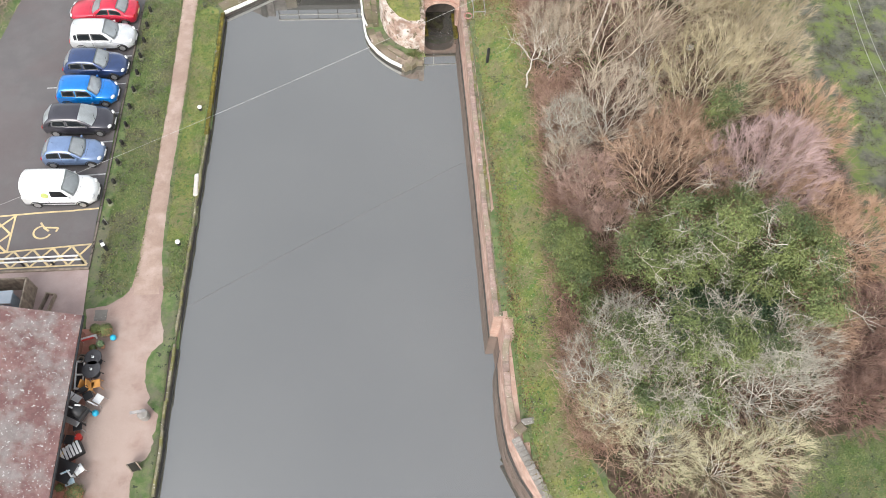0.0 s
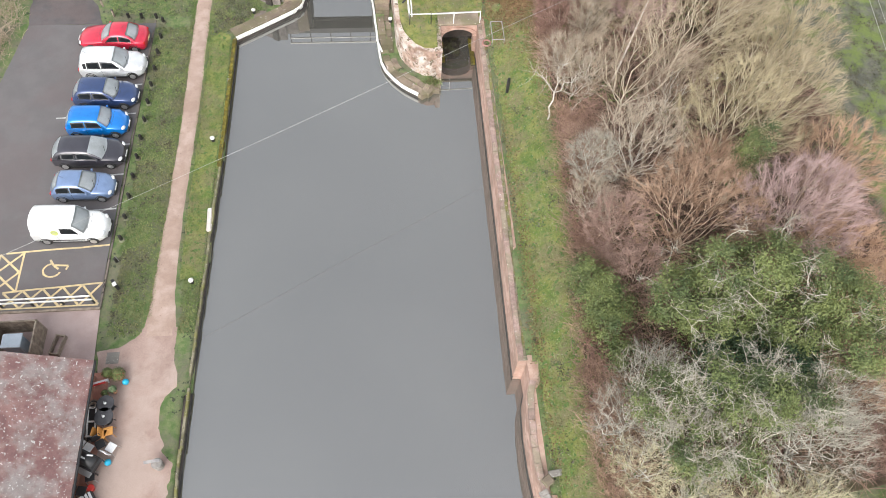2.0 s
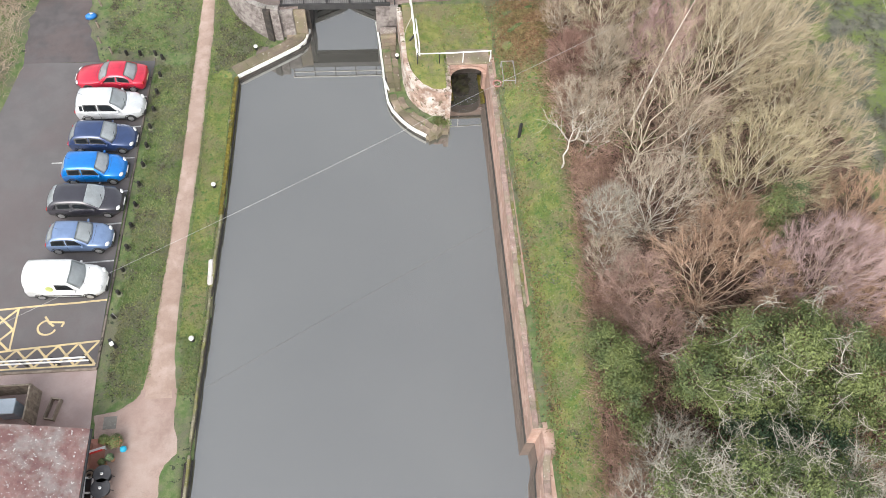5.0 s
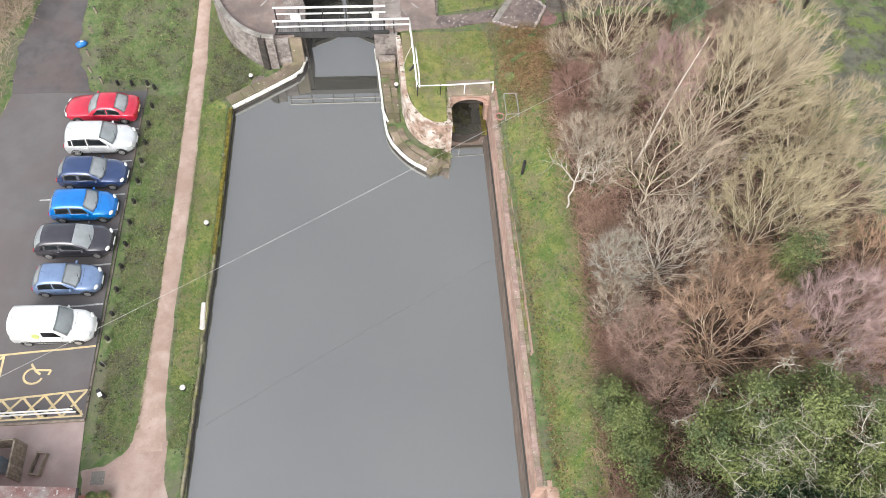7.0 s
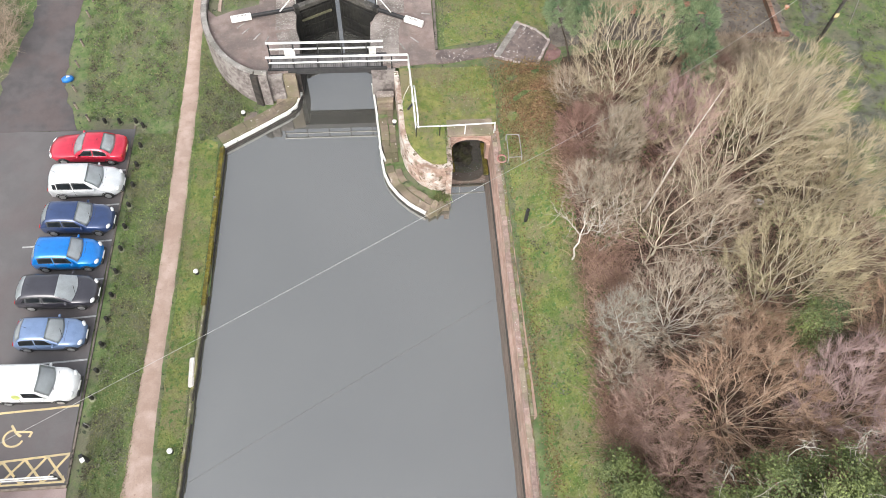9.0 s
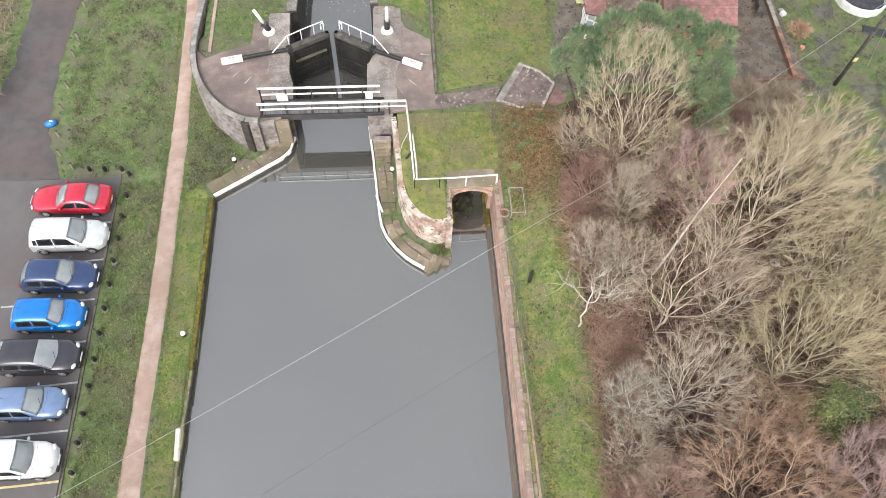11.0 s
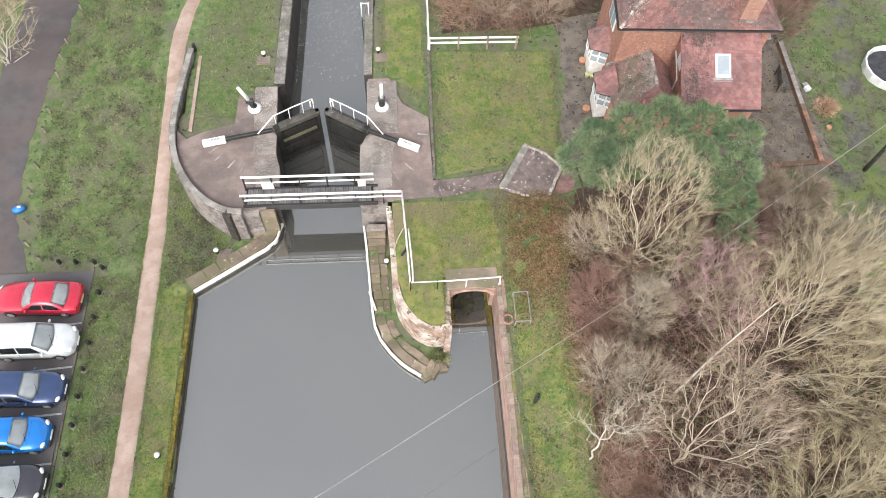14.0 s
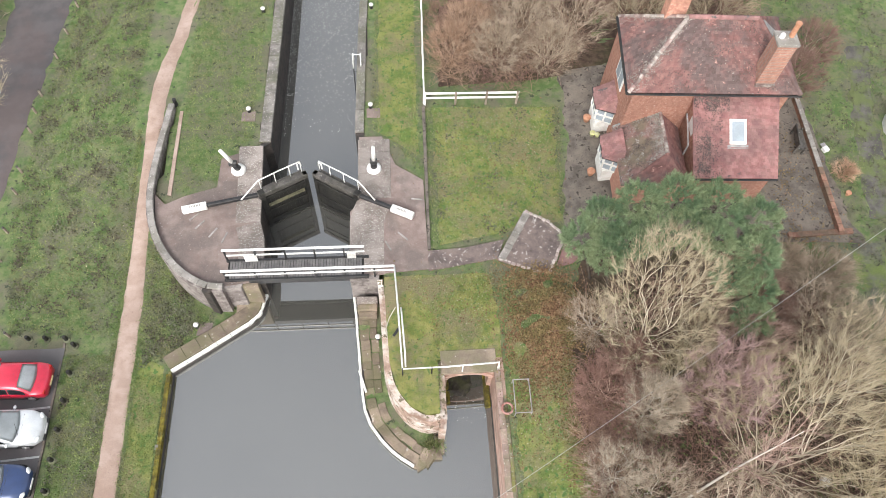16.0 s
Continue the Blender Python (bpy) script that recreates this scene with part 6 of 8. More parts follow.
for y in (0.5, -1.1):
    bm = bmesh.new()
    tube(bm, [(-0.06 if y > 0 else 0.02, y, -0.15), (-0.06 if y > 0 else 0.02, y, 0.93)], 0.03, 6)
    part("post", bm, WHITE, st)
lif = thing("winch_gear", 0.35, 41.6, TOP, 0, "thin pale hose draped down from the railing", "hose")
bm = bmesh.new()
tube(bm, [(0.45, 0.9, 0.9), (0.1, 0.5, 0.4), (-0.1, 0.0, 0.05), (0.05, -0.5, 0.02)], 0.025, 5)
part("hose", bm, TWIG_GREY, lif)
part("clamp", boxed(0.35, -0.1, 0.0, 0.48, 0.5, 0.12, pose(0, 0, 0, 0, 0, -35), 0.02), PLASTIC_BLACK, lif)

lp = thing("loose_pole", -1.05, 39.8, 0.37, 0, "white painted pole lying on the quay", "pole")
part("shaft", boxed(-0.06, -0.62, 0.02, 0.06, 0.62, 0.12, pose(0, 0, 0, 0, 0, 16), 0.02), WHITE, lp)

# steps down from the bridge to the quay
sp = thing("quay_steps", -0.85, 44.3, 0.3, 0, "worn brown stone steps down to the quay", "steps")
for k in range(4):
    bm = boxed(-0.42 + 0.03 * k, -0.34 * k - 0.34, -0.2, 0.7 - 0.04 * k, -0.34 * k, 0.82 - 0.24 * k, None, 0.03)
    for v in bm.verts:
        v.co += Vector((random.gauss(0, 0.012), random.gauss(0, 0.012), random.gauss(0, 0.012)))
    part("step", bm, STONE if k else PAVING_WORN, sp)

# escape ladder hoops on the chamber edge
lad = thing("lock_ladder", -1.0, 58.9, TOP, 0, "white tubular ladder hoops at the chamber edge", "ladder")
for x in (-0.18, 0.28):
    bm = bmesh.new()
    tube(bm, [(x, 0, 0.0), (x, 0, 0.5), (x, 0.06, 0.72), (x, 0.2, 0.85), (x, 0.36, 0.85), (x, 0.5, 0.72), (x, 0.55, 0.5), (x, 0.55, 0.1)], 0.04, 8)
    part("hoop", bm, WHITE, lad, "white tubular hoop", True)
    part("stile", tube(bmesh.new(), [(x, 0, -2.6), (x, 0, 0.0)], 0.03, 6), GATE_DARK, lad, "dark wet stile")
for k in range(8):
    bm = bmesh.new()
    tube(bm, [(-0.18, 0, -2.4 + 0.3 * k), (0.28, 0, -2.4 + 0.3 * k)], 0.02, 5)
    part("rung", bm, GATE_DARK, lad)
bm = bmesh.new()
tube(bm, [(-0.18, 0.3, 0.85), (0.28, 0.3, 0.85)], 0.03, 6)
part("cross_bar", bm, WHITE, lad)

# stop-plank grooves: worn strips in the paving
for (ax, ay), (bx, by) in (((-10.0, 48.45), (-9.5, 48.9)), ((-9.65, 47.9), (-9.2, 48.4)), ((-8.9, 47.35), (-8.5, 47.9)), ((-8.2, 47.0), (-7.95, 47.6)), ((1.1, 47.2), (1.6, 46.7)), ((0.4, 46.7), (0.7, 46.1)), ((1.9, 49.3), (2.5, 49.2))):
    m, ln = along_m((ax, ay), (bx, by), DZ)
    ob = part("foot_brick", boxed(0, -0.045, -0.05, ln, 0.045, 0.035, m, 0.01), COPING_GREY)
    tagged(ob, "raised footing brick in the lock paving", "paving", "footing bricks", "structure")

# dark buttress on the curved wall and post at its end
bt = part("wall_buttress", boxed(-0.24, -0.32, -2.9, 0.24, 0.1, 0.32, pose(-8.62, 44.35, TOP, 0, 0, -24), 0.02), WALL_DARK)
tagged(bt, "dark tarred timber fender against the brick wall", "wall", kind="structure")
ep = thing("end_post", -11.55, 56.45, land(-12.3, 56.4), 0, "short dark post at the wall's end", "post")
part("shaft", boxed(-0.09, -0.09, -0.2, 0.09, 0.09, 0.75, None, 0.02), BLACK, ep)
strip = slab("brick_strip", [(-11.25, 55.9), (-11.06, 55.9), (-11.16, 50.1), (-11.36, 50.15)], TOP + 0.06, PATH, "narrow edging strip of pinkish bricks")

# overflow cage frame
cg = thing("grille_frame", 6.57, 37.65, land(6.57, 37.65) + 0.2, 0, "rusty metal frame guarding a sluice in the grass", "frame")
for (x0, y0), (x1, y1) in (((-0.38, -0.8), (0.38, -0.8)), ((-0.34, 0.8), (0.4, 0.8)), ((-0.38, -0.8), (-0.34, 0.8)), ((0.38, -0.8), (0.4, 0.8))):
    bm = bmesh.new()
    tube(bm, [(x0, y0, 0.32), (x1, y1, 0.32)], 0.025, 6)
    part("bar", bm, LEAD, cg)
for x, y in ((-0.38, -0.8), (0.38, -0.8), (-0.34, 0.8), (0.4, 0.8)):
    bm = bmesh.new()
    tube(bm, [(x, y, -0.2), (x, y, 0.34)], 0.025, 6)
    part("leg", bm, LEAD, cg)
sm_ = thing("stump", 6.69, 32.84, land(6.69, 32.84), 0, "dark weathered timber stump in the grass", "post")
part("shaft", turned([(0.1, -0.2), (0.1, 1.1), (0.08, 1.2), (0.03, 1.22)], 9), BLACK, sm_)
lb_ = thing("life_ring", 5.92, 37.3, TOP + 0.08, 0, "reddish life ring lying on the bank", "life ring")
bm = bmesh.new()
tube(bm, [(0.26 * math.cos(a), 0.26 * math.sin(a), 0.1) for a in [math.tau * k / 16 for k in range(17)]], 0.06, 6)
part("ring", bm, surf("faded_red_plastic", (0.3, 0.12, 0.1), (0.36, 0.22, 0.19), 6.0, 0.6, 0.1), lb_, smooth=True)
# floating scum at the top of the chamber and in the culvert
sc = Growth()
for _ in range(6000):
    y = 78 - abs(random.gauss(0, 9.5))
    f_ = (y - 53) / 25
    if y < 56:
        continue
    x = -5.75 + 0.6 * f_ + (random.random() ** random.choice((1, 1, 5))) * (4.8 + 0.3 * f_)
    sc.leaf(Vector((x, y, 0.008)), Vector((0, 0, 1)), random.uniform(0.015, 0.05))
for _ in range(90):
    sc.leaf(Vector((random.uniform(3.3, 5.3), random.gauss(38.3, 0.5), 0.008)), Vector((0, 0, 1)), random.uniform(0.01, 0.03))
for v in sc.v:
    v.z = 0.006
tagged(sc.make("scum", FROTH), "pale flecks of scum floating on the water", "scum", kind="stuff")

# ---- cottage ----
random.seed(31)


def tiled(name, parent, quad, material, tw=0.2, th=0.15, lift=0.04, label=""):
    """Rows of overlapping tiles on a roof plane; quad: eave left, eave right, top right, top left."""
    a, b, c, d = [Vector(p) for p in quad]
    n_ = (b - a).cross(d - a).normalized()
    rows = max(2, int(((d + c) / 2 - (a + b) / 2).length / th))
    v, f = [], []
    for r in range(rows):
        s0, s1 = r / rows, (r + 1.25) / rows
        l0, r0 = a.lerp(d, s0), b.lerp(c, s0)
        l1, r1 = a.lerp(d, min(1, s1)), b.lerp(c, min(1, s1))
        cols = max(1, round((r0 - l0).length / tw))
        sh = 0.5 * (r % 2) / cols
        for k in range(cols + (r % 2)):
            u0, u1 = max(0.0, k / cols - sh), min(1.0, (k + 0.95) / cols - sh)
            if u1 <= u0:
                continue
            jig = random.uniform(-0.006, 0.006)
            q = [l0.lerp(r0, u0) + n_ * (lift + jig), l0.lerp(r0, u1) + n_ * (lift + jig), l1.lerp(r1, u1) + n_ * 0.004, l1.lerp(r1, u0) + n_ * 0.004]
            i = len(v)
            v += q + [q[0] - n_ * 0.03, q[1] - n_ * 0.03]
            f += [(i, i + 1, i + 2, i + 3), (i + 4, i + 5, i + 1, i)]
    return raw(name, v, f, material, parent, label)


def plane_slab(name, parent, pts, material, thick=0.06):
    p = [Vector(q) for q in pts]
    n_ = (p[1] - p[0]).cross(p[2] - p[0]).normalized()
    m_ = len(p)
    v = p + [q - n_ * thick for q in p]
    f = [tuple(range(m_)), tuple(reversed(range(m_, 2 * m_)))] + [(m_ + k, m_ + (k + 1) % m_, (k + 1) % m_, k) for k in range(m_)]
    return raw(name, v, f, material, parent)


def ridge_tiles(parent, a, b, material, r=0.13, step=0.32, label=""):
    a, b = Vector(a), Vector(b)
    n_ = max(2, int((b - a).length / step))
    for k in range(n_):
        bm = bmesh.new()
        tube(bm, [a.lerp(b, k / n_), a.lerp(b, (k + 0.97) / n_)], r, 8, r * 0.94)
        part("ridge_tile", bm, material, parent, label if k == 0 else "")


GZ = 3.45
hs = thing("cottage", 12.98, 51.5, GZ, -3.0, "red brick lock cottage with hipped clay tile roofs", "house")
E_, R_ = 5.15, 7.5
U1, V1 = 8.87, 5.3
bm = bmesh.new()
box(bm, 0.3, 0.3, -0.4, U1 - 0.3, V1 - 0.3, E_ - 0.05)
box(bm, 0.32, 0.12, -0.4, 3.5, 0.32, E_ - 0.07)
wall_main = part("wall", bm, BRICK, hs)
A, B, C, D = (0, 0, E_), (U1, 0, E_), (U1, V1, E_), (0.2, V1, E_)
P, Q = (2.8, 2.9, R_), (6.36, 2.87, R_)
roof = part("roof", boxed(0.05, 0.05, E_ - 0.12, U1 - 0.05, V1 - 0.05, E_ - 0.03), BLACK, hs, "dark eaves board")
for pts in ((A, B, Q, P), (B, C, Q), (C, D, P, Q), (D, A, P)):
    plane_slab("roof_slope", roof, pts, TILE)
tiled("tiles", roof, (A, B, Q, P), TILE, 0.2, 0.16, 0.052)
tiled("tiles", roof, (D, A, P, P), TILE, 0.2, 0.16, 0.052)
tiled("tiles", roof, (B, C, Q, Q), TILE)
tiled("tiles", roof, (C, D, P, Q), TILE, 0.3, 0.25)
ridge_tiles(hs, P, Q, TILE_BRIGHT)
LICH = surf("lichened_ridge_tile", (0.24, 0.19, 0.17), (0.46, 0.42, 0.38), 5.0, 0.9, 0.4, c=(0.2, 0.12, 0.11), scale_c=2.0, amount=0.8, per_piece=0.4)
for a, b in ((A, P), (D, P)):
    ridge_tiles(hs, a, b, LICH, 0.11, 0.22, "pale lichen-crusted hip tile")
for a, b in ((B, Q), (C, Q)):
    ridge_tiles(hs, a, b, TILE, 0.13, 0.3)
part("gutter", tube(bmesh.new(), [(-0.05, -0.08, E_ - 0.05), (U1 + 0.05, -0.08, E_ - 0.05)], 0.05, 6), BLACK, hs, "black cast gutter")
part("gutter", tube(bmesh.new(), [(-0.08, -0.05, E_ - 0.05), (0.12, V1, E_ - 0.05)], 0.07, 6), BLACK, hs)
# lead patch on the far hip
plane_slab("lead_patch", roof, ((6.75, 2.5, R_ - 0.2), (8.5, 2.0, E_ + 0.55), (8.55, 3.3, E_ + 0.52), (6.75, 3.0, R_ - 0.2)), LEAD)
# chimney on the front slope
ch = part("chimney", boxed(6.45, 0.35, E_ + 0.1, 7.4, 1.2, E_ + 3.0, None, 0.01), BRICK, hs, "tall orange brick chimney")
part("chimney_cap", boxed(6.38, 0.28, E_ + 3.0, 7.47, 1.27, E_ + 3.16, None, 0.03), COPING_GREY, ch)
part("chimney_pot", turned([(0.13, 0), (0.12, 0.7), (0.15, 0.75), (0.15, 0.85), (0.11, 0.86)], 12, pose(7.15, 0.9, E_ + 3.15)), TERRACOTTA, ch, "terracotta pot")
part("chimney_pot", turned([(0.12, 0), (0.13, 0.2), (0.05, 0.28)], 10, pose(6.65, 0.8, E_ + 3.15)), PLASTIC_WHITE, ch, "white cowl")
part("flashing", boxed(6.42, 0.24, E_ + 0.2, 7.43, 0.36, E_ + 0.42, None, 0.01), LICH, ch, "pale mortar flashing")
for k in range(24):
    z = E_ + 0.3 + k * 0.11
    part("mortar_course", boxed(6.443, 0.343, z, 7.407, 1.207, z + 0.014), COPING_GREY, ch)
ch2 = part("chimney", boxed(1.9, 3.5, E_ + 0.6, 2.9, 4.2, E_ + 2.9, None, 0.01), BRICK, hs, "orange brick chimney")
part("chimney_cap", boxed(1.83, 3.43, E_ + 2.9, 2.97, 4.27, E_ + 3.05, None, 0.03), COPING_GREY, ch2)
# outshut with a roof light
ox0, ox1, oy, oz1, oz0 = 3.52, 7.93, -3.53, 4.72, 2.75
bm = bmesh.new()
box(bm, ox0 + 0.2, oy + 0.25, -0.4, ox1 - 0.2, 0.32, oz0 - 0.02)
box(bm, ox0 + 0.2, -1.2, oz0 - 0.1, ox1 - 0.2, 0.32, oz0 + 1.1)
out = part("outshut_wall", bm, BRICK, hs, "brick walls of the rear extension")
oA, oB, oC, oD = (ox0, oy, oz0), (ox1, oy, oz0), (ox1 + 0.1, 0.28, oz1), (ox0, 0.28, oz1)
plane_slab("outshut_roof", hs, (oA, oB, oC, oD), TILE_BRIGHT, 0.1)
tiled("outshut_tiles", hs, (oA, oB, oC, oD), TILE_BRIGHT, 0.2, 0.17, 0.055, label="bright red clay tiles")
slope = math.degrees(math.atan2(oz1 - oz0, 0.28 - oy))
mS = pose(5.83, -1.4, oz0 + (oz1 - oz0) * (-1.4 - oy) / (0.28 - oy), slope, 0, 0) @ Matrix.Scale(0.88, 4)
sk = part("roof_light", boxed(-0.5, -0.75, -0.05, 0.5, 0.75, 0.09, mS, 0.015), WHITE, hs, "white framed roof light")
part("pane", boxed(-0.36, -0.56, 0.07, 0.36, 0.6, 0.1, mS), GLASS, sk, "pale sky-blue pane")
part("flashing", boxed(-0.62, -1.0, 0.02, 0.62, -0.76, 0.05, mS), LEAD, sk, "grey lead apron")
part("gutter", tube(bmesh.new(), [(ox0, oy - 0.06, oz0 - 0.05), (ox1, oy - 0.06, oz0 - 0.05)], 0.06, 6), BLACK, hs)
part("downpipe", tube(bmesh.new(), [(3.5, -0.05, 3.6), (3.5, -0.5, 3.5), (3.45, -1.7, 3.1), (3.45, -1.7, 0)], 0.05, 6), LEAD, hs, "grey drain pipe")
ow = part("window", boxed(3.7, -1.1, 3.05, 3.76, -0.3, 3.9), WHITE, hs, "small white side window")
# wing with its own hipped roof
wx0, wx1, wy, wz, wr = -0.05, 3.45, -3.55, 2.0, 3.45
bm = bmesh.new()
box(bm, wx0 + 0.15, wy + 0.2, -0.4, wx1 - 0.1, 0.3, wz)
part("wing_wall", bm, BRICK, hs, "brick walls of the side wing")
xm = (wx0 + wx1) / 2 + 0.45
wa, wb_, wc, wd = (wx0, wy, wz), (wx1, wy, wz + 0.2), (wx1, 0.3, wz + 0.2), (wx0, 0.3, wz)
wp, wq = (xm, wy + 1.1, wr), (xm, 0.3, wr)
TILE_MOSSY = surf("mossy_roof_tile", (0.2, 0.115, 0.105), (0.27, 0.16, 0.145), 1.6, 0.9, 0.4, c=(0.17, 0.15, 0.105), scale_c=0.9, amount=0.8, fine=30.0, per_piece=0.18, spots=(0.42, 0.37, 0.33), spot_scale=5.0, spot_at=0.63)
wing_roof = plane_slab("wing_roof", hs, (wd, wa, wp, wq), TILE)
for pts in ((wb_, wc, wq, wp), (wa, wb_, wp)):
    plane_slab("roof_slope", wing_roof, pts, TILE)
tiled("tiles", wing_roof, (wd, wa, wp, wq), TILE_MOSSY)
tiled("tiles", wing_roof, (wb_, wc, wq, wp), TILE)
tiled("tiles", wing_roof, (wa, wb_, wp, wp), TILE)
ridge_tiles(hs, wp, wq, LICH, 0.1, 0.3)
part("lead_valley", tube(bmesh.new(), [(wx0 + 0.05, 0.26, wz + 0.06), (xm, 0.26, wr + 0.08)], 0.06, 5), LEAD, hs)


def crust(name, parent, quad, material, count, size, where, label=""):
    """Small flakes lying on a roof plane; where(u, v) gives the chance of one."""
    a, b, c, d = [Vector(p) for p in quad]
    n_ = (b - a).cross(d - a).normalized()
    g = Growth()
    for _ in range(count):
        u, v = random.random(), random.random()
        if random.random() > where(u, v):
            continue
        g.leaf(a.lerp(b, u).lerp(d.lerp(c, u), v) + n_ * 0.06, n_, random.uniform(0.4, 1.0) * size)
    return g.make(name, material, parent, label)


def clumps(u, v, k=9.0, s=0.0):
    return 0.5 + 0.5 * noise.noise(Vector((u * k + s, v * k, s)))


LICHEN = surf("grey_lichen", (0.25, 0.235, 0.21), (0.38, 0.36, 0.325), 4.0, 0.95, 0.3, per_piece=0.3, spec=0.1)
SOOT = surf("dark_roof_moss", (0.085, 0.07, 0.065), (0.15, 0.12, 0.11), 4.0, 0.95, 0.3, per_piece=0.3, spec=0.1)
crust("lichen", roof, (A, B, Q, P), LICHEN, 26000, 0.036, lambda u, v: max(0.012, 0.9 - 10 * u) * clumps(u, v, 14), "pale lichen along the hip")
crust("lichen", roof, (D, A, P, P), LICHEN, 13000, 0.036, lambda u, v: (max(0.0, 3.2 * u - 2.3) + max(0.0, 0.9 - 5 * u)) * clumps(u, v, 9, 3.0))
crust("moss", roof, (A, B, Q, P), SOOT, 9000, 0.042, lambda u, v: max(0.0, clumps(u, v, 6, 5.0) - 0.42) * 1.6)
crust("moss", roof, (D, A, P, P), SOOT, 4500, 0.042, lambda u, v: max(0.0, clumps(u, v, 5, 8.0) - 0.45) * 1.6)
crust("lichen", wing_roof, (wd, wa, wp, wq), LICHEN, 22000, 0.036, lambda u, v: min(1.0, max(0.0, 3 * v - 2.1) + max(0.0, 0.5 - 4 * u) + 1.4 * max(0.0, clumps(u, v, 7, 2.0) - 0.5)) * clumps(u, v, 16, 4.0))
crust("moss", wing_roof, (wd, wa, wp, wq), SOOT, 8000, 0.042, lambda u, v: max(0.0, clumps(u, v, 6, 11.0) - 0.42) * 1.8)
crust("moss", hs, (oA, oB, oC, oD), SOOT, 22000, 0.042, lambda u, v: min(1.0, (1.5 if 0.04 < u < 0.2 and 0.06 < v < 0.5 else 1.3 if u < 0.42 and v > 0.8 else 0.35 if u < 0.34 else 0.0) * max(0.0, clumps(u, v, 7, 14.0) - 0.3) * 2.0), "dark moss stains")


def bay(v0, label):
    b = part("bay_window", boxed(-0.55, v0 - 0.75, -0.4, 0.35, v0 + 0.75, 0.75, None, 0.02), WHITE, hs, label)
    fr = [(0.32, v0 - 0.95), (-0.6, v0 - 0.6), (-0.6, v0 + 0.6), (0.32, v0 + 0.95)]
    for (x0, y0), (x1, y1) in zip(fr, fr[1:]):
        m, ln = along_m((x0, y0), (x1, y1), 0.75)
        for k in range(3 if ln > 1.1 else 2):
            n_ = 3 if ln > 1.1 else 2
            part("pane", boxed(ln * k / n_ + 0.05, -0.03, 0.1, ln * (k + 1) / n_ - 0.05, 0.0, 1.05, m), GLASS, b)
        for z in (0.0, 0.52, 1.08):
            part("window_frame", boxed(0, -0.05, z, ln, 0.05, z + 0.09, m), WHITE, b)
        for k in range(4 if ln > 1.1 else 3):
            n_ = 3 if ln > 1.1 else 2
            part("mullion", boxed(ln * k / n_ - 0.035, -0.05, 0, ln * k / n_ + 0.035, 0.05, 1.15, m), WHITE, b)
    e = [(0.3, v0 - 1.1, 1.9), (-0.78, v0 - 0.72, 1.9), (-0.78, v0 + 0.72, 1.9), (0.3, v0 + 1.1, 1.9)]
    t = [(0.3, v0 - 0.8, 2.6), (0.3, v0 - 0.5, 2.62), (0.3, v0 + 0.5, 2.62), (0.3, v0 + 0.8, 2.6)]
    for k in range(3):
        plane_slab("bay_roof", b, (e[k + 1], e[k], t[k], t[k + 1]), TILE_BRIGHT, 0.05)
        tiled("bay_tiles", b, (e[k + 1], e[k], t[k], t[k + 1]), TILE_BRIGHT, 0.2, 0.14)
    part("gutter", tube(bmesh.new(), e, 0.05, 5), BLACK, b)


bay(2.35, "white bay window with a red tiled roof")
bay(-1.0, "white bay window with a red tiled roof")
uw = part("upper_window", boxed(0.24, 1.7, 3.2, 0.3, 3.2, 4.6), WHITE, hs, "white sash window")
part("pane", boxed(0.22, 1.82, 3.3, 0.26, 2.4, 4.5), GLASS, uw)
part("pane", boxed(0.22, 2.5, 3.3, 0.26, 3.08, 4.5), GLASS, uw)
# lean-to behind
part("porch_roof", boxed(U1 - 0.3, 2.2, 2.2, U1 + 1.2, 4.2, 2.35, None, 0.02), LEAD, hs)
part("porch_wall", boxed(U1 - 0.3, 2.4, -0.3, U1 + 1.0, 4.0, 2.2), BRICK, hs)

# cottage garden
random.seed(5)
for x, y, s, mat_, lb in ((12.35, 54.0, 0.24, TERRACOTTA, "round terracotta pot against the cottage wall"), (12.5, 52.9, 0.18, surf("pale_glazed_pot", (0.45, 0.45, 0.2), (0.5, 0.5, 0.3), 5.0, 0.4, 0.0), "pale green glazed pot"), (12.75, 52.75, 0.16, surf("pale_glazed_pot", (0.45, 0.45, 0.2), (0.5, 0.5, 0.3), 5.0, 0.4, 0.0), "pale green glazed pot"), (12.0, 50.3, 0.24, TERRACOTTA, "round terracotta pot by the bay window")):
    p = thing("plant_pot", x, y, land_z(x, y) + 0.05, 0, lb, "plant pot", "plant pots")
    part("pot", turned([(s * 0.6, 0), (s * 0.85, s), (s, s * 1.5), (s * 0.9, s * 1.55)], 12), mat_, p, smooth=True)
    part("soil", turned([(s * 0.85, s * 1.4), (s * 0.8, s * 1.5)], 10), SOIL, p)
BRICK_OLD = surf("old_red_brick", (0.2, 0.1, 0.07), (0.3, 0.165, 0.12), 5.0, 0.9, 0.5, c=(0.12, 0.1, 0.07), scale_c=1.0, amount=0.7, per_piece=0.2)
gw = tagged(part("garden_wall", boxed(-0.11, 0, -0.4, 0.11, 9.2, 0.4, pose(24.75, 45.6, GZ, 0, 0, -1.6)), BRICK_OLD), "low red brick garden wall", "wall", kind="structure")
for k in range(20):
    part("coping_stone", boxed(-0.14, 0.46 * k + 0.01, 0.4, 0.14, 0.46 * k + 0.45, 0.46, pose(24.75, 45.6, GZ, 0, 0, -1.6), 0.01), COPING_GREY if k > 8 else BRICK_OLD, gw)
